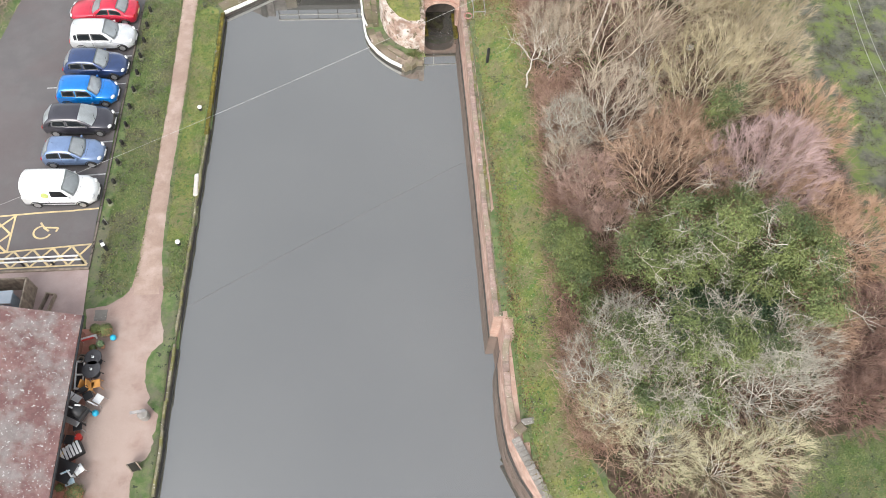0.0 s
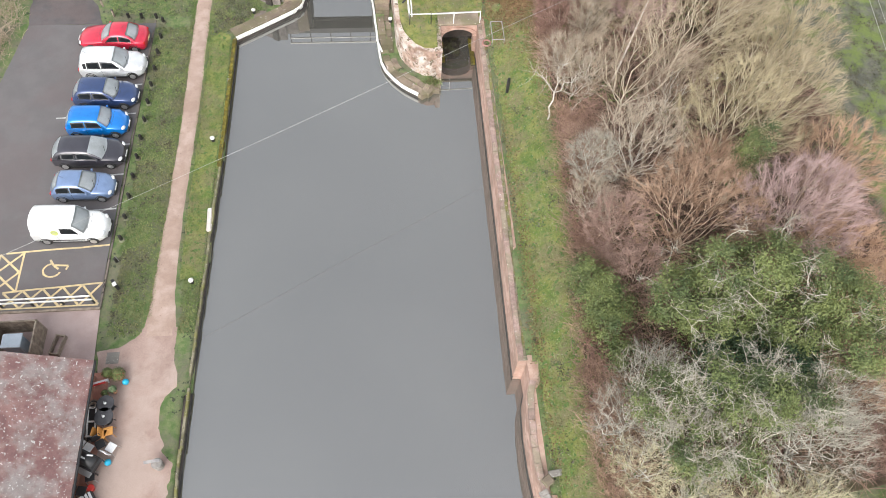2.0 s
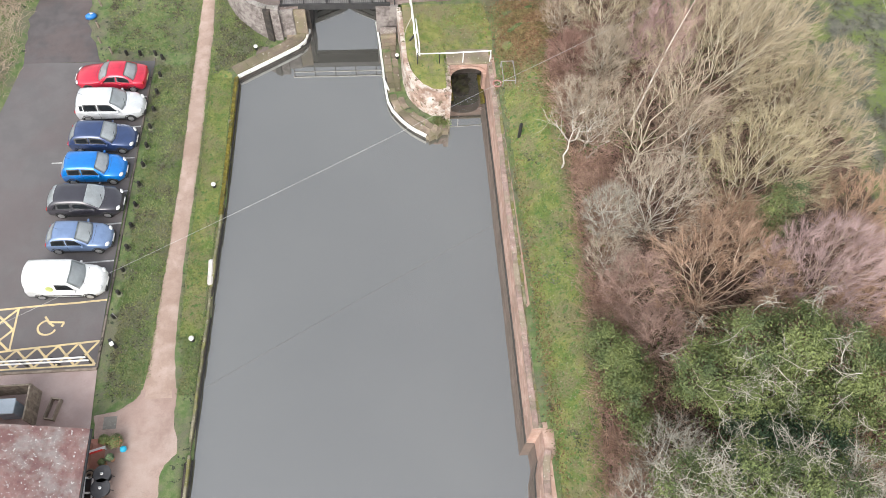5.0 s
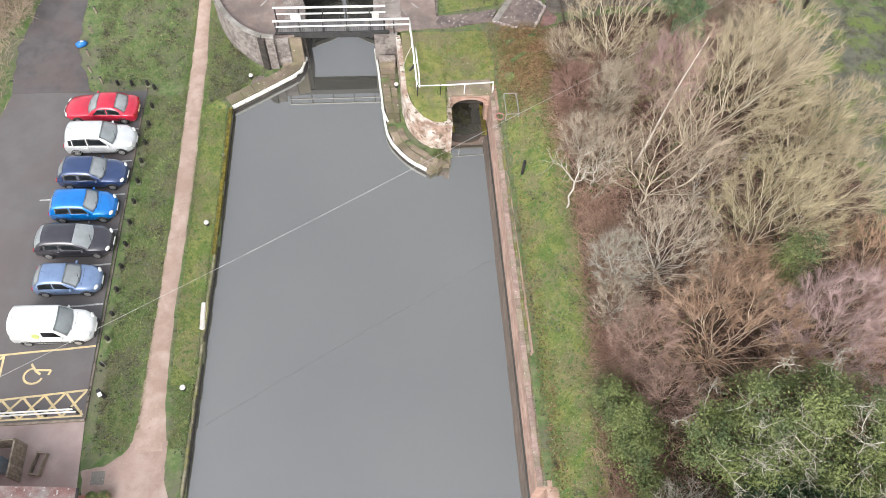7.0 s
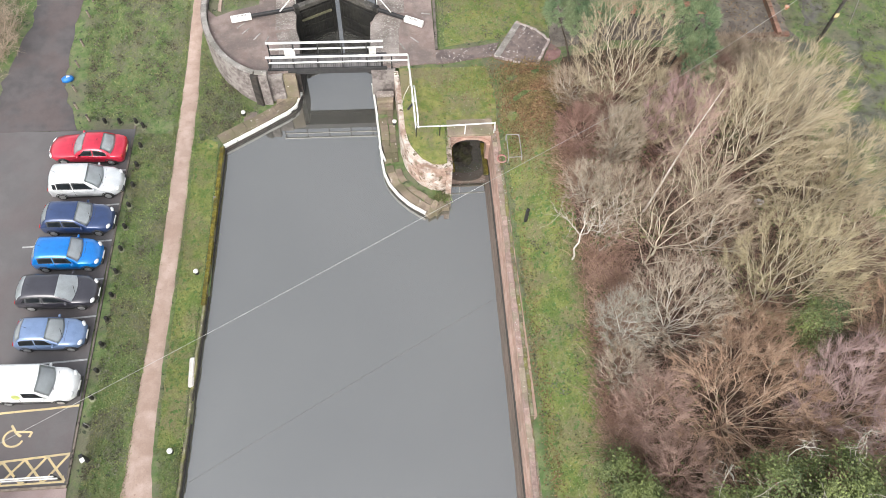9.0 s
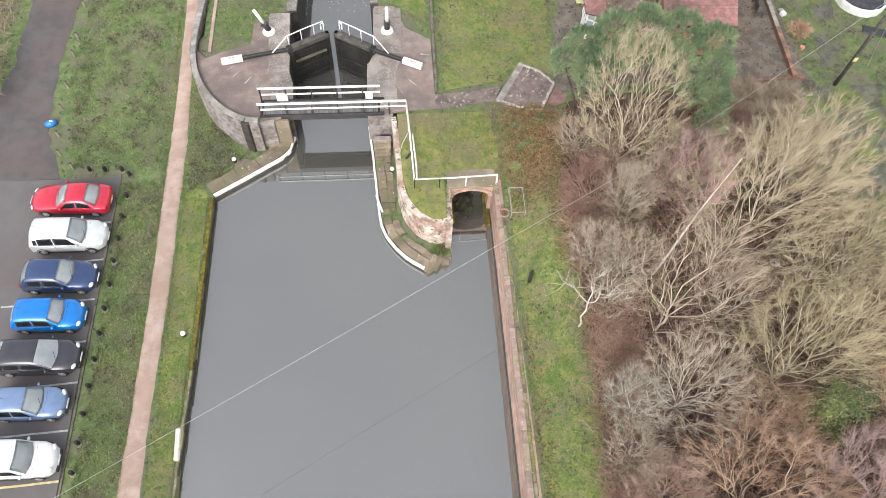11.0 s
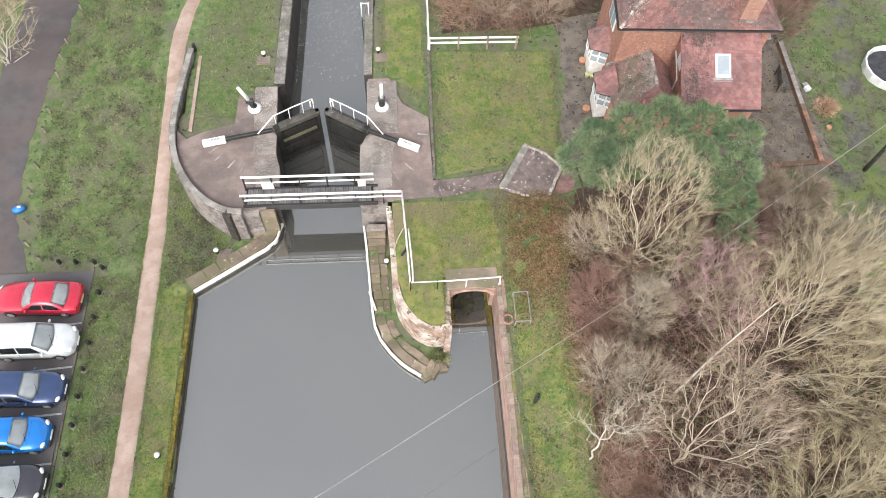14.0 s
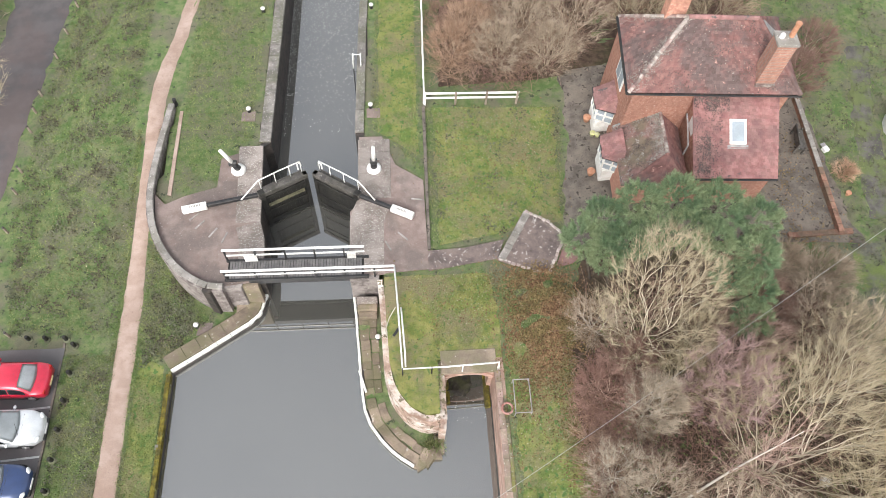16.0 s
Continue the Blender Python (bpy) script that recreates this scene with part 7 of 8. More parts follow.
gw2 = tagged(part("garden_wall_low", boxed(0, -0.15, -0.4, 3.6, 0.15, 0.25, pose(21.9, 45.6, GZ, 0, 0, 2)), BRICK_OLD), "low brick garden edging wall", "wall", kind="structure")
bs = thing("garden_bench", 24.15, 51.6, land_z(24.15, 51.6) + 0.06, 80, "weathered dark timber garden bench", "bench")
part("seat", boxed(-0.75, -0.28, 0.42, 0.75, 0.25, 0.47, None, 0.01), GATE_WOOD, bs)
part("backrest", boxed(-0.75, 0.22, 0.5, 0.75, 0.28, 0.92, None, 0.01), GATE_WOOD, bs)
for x in (-0.68, 0.68):
    part("leg", boxed(x - 0.04, -0.26, 0, x + 0.04, -0.18, 0.62), GATE_WOOD, bs)
    part("leg", boxed(x - 0.04, 0.18, 0, x + 0.04, 0.26, 0.9), GATE_WOOD, bs)
ct = thing("white_box", 25.75, 51.1, land_z(25.75, 51.1) + 0.02, 20, "small white open box on the lawn", "box")
part("body", boxed(-0.17, -0.16, 0, 0.17, 0.16, 0.22, None, 0.02), PLASTIC_WHITE, ct)
part("lid", boxed(-0.16, 0.16, 0.19, 0.16, 0.4, 0.22, None, 0.01), LEAD, ct)
pl = thing("round_pool", 31.4, 52.3, GZ, 0, "round white-walled pool with dark water", "pool")
part("wall", turned([(1.65, -0.2), (1.7, 0.6), (1.6, 0.62), (1.57, 0.2)], 16), PLASTIC_WHITE, pl, "white ribbed wall")
part("water", turned([(1.56, 0.25), (1.5, 0.32)], 16), surf("dark_pool_water", (0.03, 0.03, 0.04), (0.05, 0.05, 0.05), 2.0, 0.1, 0.0), pl, "dark still water")
sl = thing("garden_sheet", 31.5, 49.3, land_z(31.5, 49.3) + 0.03, -20, "dark plastic sheet lying on the grass", "sheet")
part("sheet", boxed(-0.9, -0.35, 0, 0.9, 0.35, 0.1, None, 0.04), PLASTIC_BLACK, sl)

# garden fences by the lock
gf = thing("garden_fence", 2.95, 55.9, TOP, 0, "white two-rail fence along the garden end", "fence", "fences")
for z in (0.55, 0.95):
    part("rail", boxed(-0.05, -0.04, z, 5.6, 0.04, z + 0.13, pose(0, 0, 0, 0, 0, -1), 0.01), WHITE, gf, "white timber rail")
for k in range(4):
    x = 0.05 + 1.82 * k
    part("post", boxed(x - 0.06, -0.06, -0.2, x + 0.06, 0.06, 1.1, pose(0, 0, 0, 0, 0, -1), 0.01), WHITE if k == 0 else TIMBER, gf)
nf = thing("lockside_fence", 2.95, 56.0, TOP, 0, "white rail fence along the lock garden", "fence", "fences")
for z in (0.55, 0.95):
    part("rail", boxed(-0.04, 0, z, 0.04, 24, z + 0.12, pose(0, 0, 0, 0, 0, -1.8), 0.01), WHITE, nf, "white timber rail")
for k in range(13):
    part("post", boxed(-0.055, 1.95 * k - 0.055, -0.2, 0.055, 1.95 * k + 0.055, 1.1, pose(0, 0, 0, 0, 0, -1.8), 0.01), WHITE, nf)
hb = slab("garden_edging", [(2.62, 46.1), (2.78, 46.1), (3.0, 55.8), (2.82, 55.8)], TOP + 0.14, SOIL, "dark earth edging between grass and paving")

# utility pole and lines
up = thing("utility_pole", 27.3, 45.1, land(27.3, 45.1), 0, "dark timber utility pole carrying overhead lines", "utility pole")
part("shaft", tube(bmesh.new(), [(0, 0, -0.3), (0.05, 0.03, 8.3)], 0.12, 10, 0.09), GATE_WOOD, up, smooth=True)
part("sign_plate", boxed(-0.12, -0.17, 2.2, 0.12, -0.14, 2.5), LINE_YELLOW, up, "small yellow plate")
part("crossarm", boxed(-0.6, -0.06, 7.7, 0.6, 0.06, 7.85), GATE_WOOD, up)
part("stay", tube(bmesh.new(), [(0, 0, 7.4), (2.6, 1.4, 0)], 0.015, 4), LEAD, up)


WIRE = surf("pale_cable", (0.5, 0.5, 0.48), (0.42, 0.42, 0.4), 3.0, 0.6, 0.0)
w = part("overhead_line", tube(bmesh.new(), smooth_line([(27.3, 45.1, 11.0), (15.0, 38.3, 8.3), (4.0, 32.2, 8.0), (-9.1, 24.9, 8.0), (-25.0, 16.0, 8.6), (-45, 5.0, 9.6)], 8), 0.008, 4), WIRE)
tagged(w, "thin pale overhead line crossing the basin", "cable", "overhead lines")
for dx in (0, 0.55):
    w = part("overhead_line", tube(bmesh.new(), smooth_line([(27.3 + dx, 45.1, 10.9), (28.5 + dx, 33.5, 7.4), (28.3 + dx * 1.3, 26, 6.9), (28.2 + dx * 1.6, 8, 7.2), (28 + dx * 2, -14, 9)], 6), 0.010, 4), WIRE)
    tagged(w, "thin pale overhead line above the rough field", "cable", "overhead lines")

# ---- waterside building and its terrace ----
random.seed(41)
pub = thing("waterside_building", -16.5, 2.5, 0.45, 0, "low building with a lichen-covered clay tile roof", "house")
part("wall", boxed(-10.0, -14.5, -0.3, 0.0, 14.25, 1.7), BRICK, pub, "brick walls")
e0, ez, rz_, rx_ = 0.45, 1.78, 4.75, -5.6
pr_ = plane_slab("roof", pub, ((e0, -15, ez), (e0, 14.5, ez), (rx_, 14.5, rz_), (rx_, -15, rz_)), TILE_OLD, 0.1)
plane_slab("roof_slope", pr_, ((2 * rx_ - e0, 14.5, ez), (2 * rx_ - e0, -15, ez), (rx_, -15, rz_), (rx_, 14.5, rz_)), TILE_OLD, 0.1)
tiled("tiles", pr_, ((e0, 2.0, ez), (e0, 14.5, ez), (rx_, 14.5, rz_), (rx_, 2.0, rz_)), TILE_OLD, 0.2, 0.15, 0.016)
part("gutter", tube(bmesh.new(), [(e0 + 0.06, -15, ez - 0.06), (e0 + 0.06, 14.5, ez - 0.06)], 0.065, 6), BLACK, pub, "black plastic gutter")
part("verge_board", boxed(0, 0, 0, 6.4, 0.05, 0.16, pose(e0, 14.5, ez - 0.14, 0, 26.15, 180)), TIMBER, pub)
gabl = bmesh.new()
vs = [gabl.verts.new(p) for p in ((0, 14.2, 1.6), (rx_, 14.2, rz_ - 0.15), (2 * rx_, 14.2, 1.6))]
gabl.faces.new(vs)
part("gable", gabl, BRICK, pub)


def parasol(x, y, r, label):
    t = thing("parasol", x, y, 0.5, 0, label, "parasol", "folded parasols")
    part("base", turned([(0.22, 0), (0.22, 0.06), (0.05, 0.1)], 12), PLASTIC_BLACK, t)
    part("pole", turned([(0.025, 0.05), (0.025, 0.95)], 6), ALLOY, t)
    part("table_top", turned([(r, 0.70), (r * 1.02, 0.715), (r, 0.73)], 18), surf("black_table", (0.04, 0.04, 0.045), (0.06, 0.06, 0.065), 3.0, 0.5, 0.1), t, "round black tabletop")
    for a in range(3):
        c, s = math.cos(a * 2.1), math.sin(a * 2.1)
        part("leg", tube(bmesh.new(), [(c * 0.1, s * 0.1, 0.7), (c * r * 0.8, s * r * 0.8, 0)], 0.018, 5), PLASTIC_BLACK, t)
    part("cap", turned([(0.07, 0.73), (0.07, 0.77), (0.03, 0.8)], 8), PLASTIC_WHITE, t)
    return t


def garden_chair(x, y, rz, mat_, label):
    c = thing("garden_chair", x, y, 0.5, rz, label, "chair", "terrace chairs")
    part("seat", boxed(-0.22, -0.22, 0.42, 0.22, 0.22, 0.46, None, 0.015), mat_, c)
    bm = bmesh.new()
    box(bm, -0.22, 0.2, 0.44, 0.22, 0.25, 0.88, pose(0, 0, 0, -10, 0, 0), 0.015)
    part("backrest", bm, mat_, c)
    for sx in (-0.19, 0.19):
        for sy in (-0.19, 0.2):
            part("leg", tube(bmesh.new(), [(sx, sy, 0.43), (sx * 1.25, sy * 1.3, 0)], 0.016, 5), ALLOY if mat_ is not ORANGE else ORANGE, c)
    return c


parasol(-15.56, 15.07, 0.42, "round black terrace table with a closed parasol base")
parasol(-15.55, 14.4, 0.46, "round black terrace table with a pale hub")
garden_chair(-15.32, 13.72, 100, ORANGE, "orange wooden garden chair on the terrace")
garden_chair(-15.62, 13.6, 80, ORANGE, "orange wooden garden chair on the terrace")
garden_chair(-15.07, 12.9, 150, PLASTIC_WHITE, "white garden chair with thin metal legs")
garden_chair(-16.17, 12.95, 60, PLASTIC_WHITE, "white garden chair against the building")
garden_chair(-15.47, 9.4, 130, PLASTIC_WHITE, "white garden chair on the terrace")
garden_chair(-15.82, 8.9, 20, surf("pale_blue_cloth", (0.35, 0.5, 0.6), (0.6, 0.65, 0.68), 4.0, 0.8, 0.1), "pale blue cloth chair on the terrace")
garden_chair(-15.62, 13.1, 30, PLASTIC_BLACK, "black metal garden chair on the terrace")
garden_chair(-15.87, 11.55, 10, PLASTIC_BLACK, "black metal garden chair on the terrace")
garden_chair(-16.17, 10.9, 80, PLASTIC_BLACK, "black metal garden chair on the terrace")
gr = thing("barbecue", -15.97, 12.2, 0.5, -28, "large black barbecue with a pale steel front shelf", "barbecue")
part("body", boxed(-0.55, -0.35, 0.55, 0.55, 0.4, 0.9, None, 0.04), PLASTIC_BLACK, gr)
bm = bmesh.new()
tube(bm, [(-0.5, 0.05, 0.95), (0.5, 0.05, 0.95)], 0.3, 12)
part("hood", bm, PLASTIC_BLACK, gr, "rounded black hood", True)
part("shelf", boxed(-0.6, -0.62, 0.82, 0.6, -0.36, 0.86, None, 0.01), ALLOY, gr, "pale steel shelf")
for sx in (-0.5, 0.5):
    for sy in (-0.3, 0.35):
        part("leg", boxed(sx - 0.03, sy - 0.03, 0, sx + 0.03, sy + 0.03, 0.56), PLASTIC_BLACK, gr)
for k, (x, y) in enumerate(((-0.25, 0.0), (0.1, 0.15))):
    part("handle", boxed(x, y, 1.235, x + 0.3, y + 0.08, 1.27, pose(0, 0, 0, 0, 0, 20 * k), 0.01), PLASTIC_WHITE, gr)
cp = thing("coal_planter", -16.37, 14.25, 0.5, 5, "black framed white window leaning on the terrace", "window frame")
for y in (-0.75, 0.0, 0.72):
    part("bar", boxed(-0.2, y, 0.3, 0.2, y + 0.08, 0.38, pose(0, 0, 0, 0, 20, 0)), PLASTIC_WHITE, cp)
for x in (-0.22, 0.14):
    part("bar", boxed(x, -0.75, 0.3, x + 0.08, 0.8, 0.38, pose(0, 0, 0, 0, 20, 0)), PLASTIC_WHITE, cp)
part("backing", boxed(-0.3, -0.9, 0.0, 0.3, 0.95, 0.28, None, 0.02), PLASTIC_BLACK, cp)
for x, y in ((-16.32, 15.15), (-16.5, 13.4)):
    w = thing("round_rack", x, y, 0.5, 0, "round wicker basket stacked against the wall", "basket", "baskets")
    for k in range(3):
        bm = bmesh.new()
        r = 0.3 - 0.08 * k
        tube(bm, [(r * math.cos(a), r * math.sin(a), 0.25 + 0.05 * k) for a in [math.tau * j / 14 for j in range(15)]], 0.03, 5)
        part("hoop", bm, TIMBER if k != 1 else PLASTIC_BLACK, w)
    part("body", turned([(0.26, 0), (0.3, 0.22), (0.27, 0.23)], 12), TIMBER, w)
bc = thing("crate_stack", -16.02, 10.35, 0.5, 30, "stacked white plastic crates on the terrace", "crate")
part("crate", boxed(-0.5, -0.35, 0, 0.5, 0.35, 0.35, None, 0.02), PLASTIC_BLACK, bc)
for k in range(6):
    part("slat", boxed(-0.48 + 0.165 * k, -0.33, 0.36, -0.37 + 0.165 * k, 0.33, 0.42, None, 0.008), PLASTIC_WHITE, bc)
rp = thing("red_bucket", -15.82, 11.05, 0.5, 0, "small red bucket on the terrace", "bucket")
part("body", turned([(0.13, 0), (0.18, 0.3), (0.16, 0.31)], 12), RED_PAINT, rp)
pk = thing("parasol_roll", -16.47, 10.1, 0.55, 60, "rolled parasol with a yellow band", "parasol")
part("cloth", tube(bmesh.new(), [(-0.7, 0, 0.3), (0.7, 0, 0.3)], 0.06, 8), PLASTIC_WHITE, pk)
part("band", tube(bmesh.new(), [(-0.1, 0, 0.3), (0.25, 0, 0.3)], 0.075, 8), LINE_YELLOW, pk)
part("stand", boxed(-0.6, -0.1, -0.05, 0.6, 0.1, 0.25, None, 0.01), PLASTIC_BLACK, pk)
bx = thing("storage_box", -16.12, 9.35, 0.5, -25, "low black table with papers on it", "table")
part("top", boxed(-0.55, -0.5, 0.66, 0.55, 0.5, 0.72, None, 0.01), PLASTIC_BLACK, bx)
for sx in (-0.5, 0.5):
    for sy in (-0.45, 0.45):
        part("leg", boxed(sx - 0.03, sy - 0.03, 0, sx + 0.03, sy + 0.03, 0.67), PLASTIC_BLACK, bx)
bb = thing("blue_float", -14.92, 16.35, 0.66, 0, "small cyan plastic float on the gravel", "float", "cyan floats")
part("ball", turned([(0.03, -0.16), (0.13, -0.12), (0.17, 0), (0.13, 0.12), (0.03, 0.16)], 12), CYAN, bb, smooth=True)
copy_thing(bb, pose(-15.22, 12.25, 0.66))
ab = thing("pavement_sign", -12.9, 9.45, 0.5, 15, "small dark A-board sign on the grass", "sign")
for s in (-1, 1):
    bm = bmesh.new()
    box(bm, -0.25, -0.02, 0, 0.25, 0.02, 0.75, pose(0, s * 0.17, 0, 14 * s, 0, 0), 0.008)
    pn = part("board", bm, GATE_DARK, ab)
    for k in range(2):
        bm = bmesh.new()
        box(bm, -0.25 + 0.44 * k, -0.03, 0, -0.19 + 0.44 * k, 0.03, 0.78, pose(0, s * 0.17, 0, 14 * s, 0, 0))
        part("frame", bm, TIMBER, ab)
lt = thing("litter_bin", -12.75, 11.95, 0.48, 0, "grey round bin with a pale plank across", "bin")
part("body", turned([(0.24, 0), (0.27, 0.55), (0.24, 0.58)], 14), COPING_GREY, lt)
part("plank", boxed(-0.6, 0.05, 0.58, 0.15, 0.2, 0.62, pose(0, 0, 0, 0, 0, 6)), LEAD, lt)


def shrub_pot(x, y, r, label, mat_=None, n_=500):
    t = thing("potted_plant", x, y, 0.5, 0, label, "plant", "potted plants")
    part("pot", turned([(r * 0.5, 0), (r * 0.7, 0.3), (r * 0.66, 0.32)], 12), TERRACOTTA, t)
    g = Growth()
    for _ in range(n_):
        d = Vector((random.gauss(0, 1), random.gauss(0, 1), random.gauss(0.4, 1))).normalized()
        g.leaf(Vector((0, 0, 0.42)) + d * r * random.uniform(0.6, 1.0), d, 0.05)
    g.make("foliage", mat_ or IVY, t)


shrub_pot(-15.27, 16.7, 0.42, "leafy green shrub in a terracotta pot")
shrub_pot(-15.82, 16.8, 0.3, "low green plant in a terracotta pot", IVY)
shrub_pot(-15.42, 15.9, 0.22, "small pale plant in a pot", PINE, 250)
shrub_pot(-15.77, 15.7, 0.2, "small green plant in a pot", IVY, 250)
shrub_pot(-15.47, 8.3, 0.5, "large leafy shrub in a terracotta pot")
shrub_pot(-16.22, 8.6, 0.22, "small green plant in a pot", IVY, 250)
ws = thing("white_trestle", -16.17, 16.35, 0.5, 15, "folded white wooden trestle", "trestle")
part("bar", boxed(-0.45, -0.06, 0.3, 0.45, 0.06, 0.36), PLASTIC_WHITE, ws)
part("bar", boxed(-0.3, -0.16, 0.36, 0.3, -0.08, 0.42), RED_PAINT, ws)
part("leg", boxed(-0.4, -0.04, 0, -0.34, 0.04, 0.32), PLASTIC_WHITE, ws)
part("leg", boxed(0.34, -0.04, 0, 0.4, 0.04, 0.32), PLASTIC_WHITE, ws)

# manhole, kerb, yard fence, bin store
mh = part("manhole_cover", boxed(-16.15, 17.45, 0.4, -15.5, 18.1, 0.515, None, 0.01), COPING_GREY)
tagged(mh, "square grey manhole cover in the yard", "manhole cover", kind="structure")
kb = tagged(part("kerb", boxed(0, -0.06, -0.2, 5.6, 0.06, 0.16, pose(-22.5, 20.72, 0.45, 0, 0, -0.2)), TIMBER), "low timber kerb at the end of the car park", "kerb", kind="structure")
kb2 = tagged(part("kerb_side", boxed(-0.05, 0, -0.2, 0.05, 22.0, 0.1, pose(-16.93, 20.7, 0.42, 0, 0, -1.3)), SOIL), "thin concrete kerb between asphalt and grass", "kerb", kind="structure")
yf = thing("car_park_fence", -17.2, 21.0, 0.48, 180, "white two-rail fence on dark posts", "fence", "fences")
for z in (0.55, 0.98):
    part("rail", boxed(-0.05, -0.03, z, 7.0, 0.03, z + 0.12, None, 0.01), WHITE, yf, "white timber rail")
for k in range(5):
    part("post", boxed(0.05 + 1.62 * k - 0.05, -0.1, -0.1, 0.05 + 1.62 * k + 0.05, -0.02, 1.12, None, 0.01), BLACK, yf)
    part("foot", boxed(0.05 + 1.62 * k - 0.13, -0.25, -0.04, 0.05 + 1.62 * k + 0.13, 0.05, 0.03), LINE_YELLOW, yf)
bs_ = thing("bin_store", -20.1, 18.7, 0.48, 0, "grey timber bin store with open top", "bin store")
for x0, y0, x1, y1 in ((-1.6, -0.9, -1.5, 0.95), (0.55, -0.9, 0.65, 0.95), (-1.6, 0.85, 0.65, 0.95)):
    nb = int(max(x1 - x0, y1 - y0) / 0.16)
    for k in range(nb):
        fx, fy = (x1 - x0) / nb if x1 - x0 > 1 else 0, (y1 - y0) / nb if y1 - y0 > 1 else 0
        part("board", boxed(x0 + fx * k, y0 + fy * k, 0, x0 + fx * k + (fx - 0.015 if fx else 0.08), y0 + fy * k + (fy - 0.015 if fy else 0.08), 1.35), surf("grey_fence_board", (0.17, 0.16, 0.145), (0.25, 0.235, 0.21), 3.0, 0.85, 0.3, per_piece=0.2) if k == 0 and x0 == -1.6 and y0 == -0.9 else TIMBER, bs_)
wb2 = thing("wheeled_bin", -20.6, 18.6, 0.48, 0, "pale blue wheeled bin inside the timber store", "bin")
part("body", boxed(-0.5, -0.35, 0.05, 0.4, 0.35, 1.05, None, 0.05), surf("pale_blue_plastic", (0.3, 0.4, 0.5), (0.4, 0.5, 0.58), 3.0, 0.5, 0.05), wb2)
part("lid", boxed(-0.55, -0.4, 1.05, 0.45, 0.4, 1.14, None, 0.03), surf("pale_lid_plastic", (0.45, 0.52, 0.58), (0.5, 0.56, 0.62), 3.0, 0.5, 0.05), wb2)
lp2 = thing("log_frame", -18.7, 18.6, 0.48, -12, "small timber frame lying by the bin store", "frame")
for x in (-0.25, 0.2):
    part("bar", boxed(x, -0.55, 0, x + 0.06, 0.55, 0.35), TIMBER, lp2)
for y in (-0.55, 0.5):
    part("bar", boxed(-0.25, y, 0.1, 0.26, y + 0.06, 0.36), TIMBER, lp2)

# ---- bollards and posts round the car park ----
first = None
for k in range(13):
    y = 41.0 - 1.45 * k
    x = -15.85 - 0.031 * (41.0 - y)
    if first is None:
        first = thing("timber_bollard", x, y, land_z(x, y), 0, "short dark timber bollard in the verge", "bollard", "verge bollards")
        part("post", turned([(0.11, -0.15), (0.11, 0.42), (0.08, 0.48), (0.02, 0.49)], 8), GATE_DARK, first)
        part("weed_ring", turned([(0.2, -0.03), (0.18, 0.06), (0.13, 0.1)], 8), WEED, first)
    else:
        copy_thing(first, pose(x, y, land_z(x, y), 0, 0, 40 * k))
for x, y in ((-18.26, 42.97), (-17.36, 42.93), (-16.36, 42.88), (-15.87, 42.5)):
    copy_thing(first, pose(x, y, land_z(x, y)))
stake = None
for x, y in ((-19.1, 65.8), (-19.4, 63.5), (-19.7, 61.5), (-20.1, 58.5), (-20.2, 57.2), (-20.25, 55.8), (-20.35, 53.1), (-20.4, 51.7), (-20.5, 49.3), (-20.6, 47.6), (-20.5, 45.6), (-20.2, 44.2), (-19.3, 43.2)):
    if stake is None:
        stake = thing("verge_stake", x, y, land_z(x, y), 0, "short weathered wooden stake at the roadside", "post", "roadside stakes")
        part("post", boxed(-0.06, -0.06, -0.15, 0.06, 0.06, 0.62, None, 0.015), TIMBER, stake)
        part("cap", boxed(-0.062, -0.062, 0.56, 0.062, 0.062, 0.63, None, 0.01), GATE_WOOD, stake)
    else:
        copy_thing(stake, pose(x, y, land_z(x, y), 0, 0, 17 * len(str(x)) + 31 * y))
ip = thing("information_post", -16.1, 21.9, land_z(-16.1, 21.9), 30, "black post with a slanted white notice plate", "sign post")
part("post", boxed(-0.09, -0.09, -0.2, 0.09, 0.09, 1.0, None, 0.01), BLACK, ip)
part("plate", boxed(-0.1, -0.13, 0.98, 0.1, 0.09, 1.01, pose(0, 0, 0, 12, 0, 0), 0.01), PLASTIC_WHITE, ip, "pale notice plate")
ip2 = thing("marker_post", -16.3, 23.6, land_z(-16.3, 23.6), 0, "slim grey marker post beside a bollard", "post")
part("post", turned([(0.035, -0.1), (0.03, 0.7), (0.01, 0.72)], 6), LEAD, ip2)
bg = thing("blue_sack", -21.1, 46.5, land_z(-21.1, 46.5) + 0.04, 20, "crumpled blue plastic sack at the roadside", "sack")
part("sack", turned([(0.1, 0), (0.32, 0.05), (0.3, 0.22), (0.15, 0.34), (0.03, 0.36)], 9, Matrix.Diagonal((1.25, 0.8, 1, 1))), BLUE, bg, smooth=True)
part("label", boxed(-0.1, -0.08, 0.33, 0.1, 0.05, 0.37, pose(0, 0, 0, 0, 15, 0)), PLASTIC_WHITE, bg)
# white stone at the water's edge, slabs on the far bank
wp_ = thing("white_edge_stone", -11.5, 26.2, 0.42, 1.5, "long white-painted edging stone at the water", "stone", "edging stones")
part("stone", boxed(-0.13, -0.85, -0.2, 0.17, 0.8, 0.12, None, 0.07), surf("dull_white_stone", (0.5, 0.46, 0.43), (0.62, 0.59, 0.56), 3.0, 0.9, 0.4, c=(0.33, 0.29, 0.24), scale_c=1.5), wp_)
wp2 = thing("white_edge_block", -11.1, 37.0, 0.42, 0, "small pale block on the mossy coping", "stone", "edging stones")
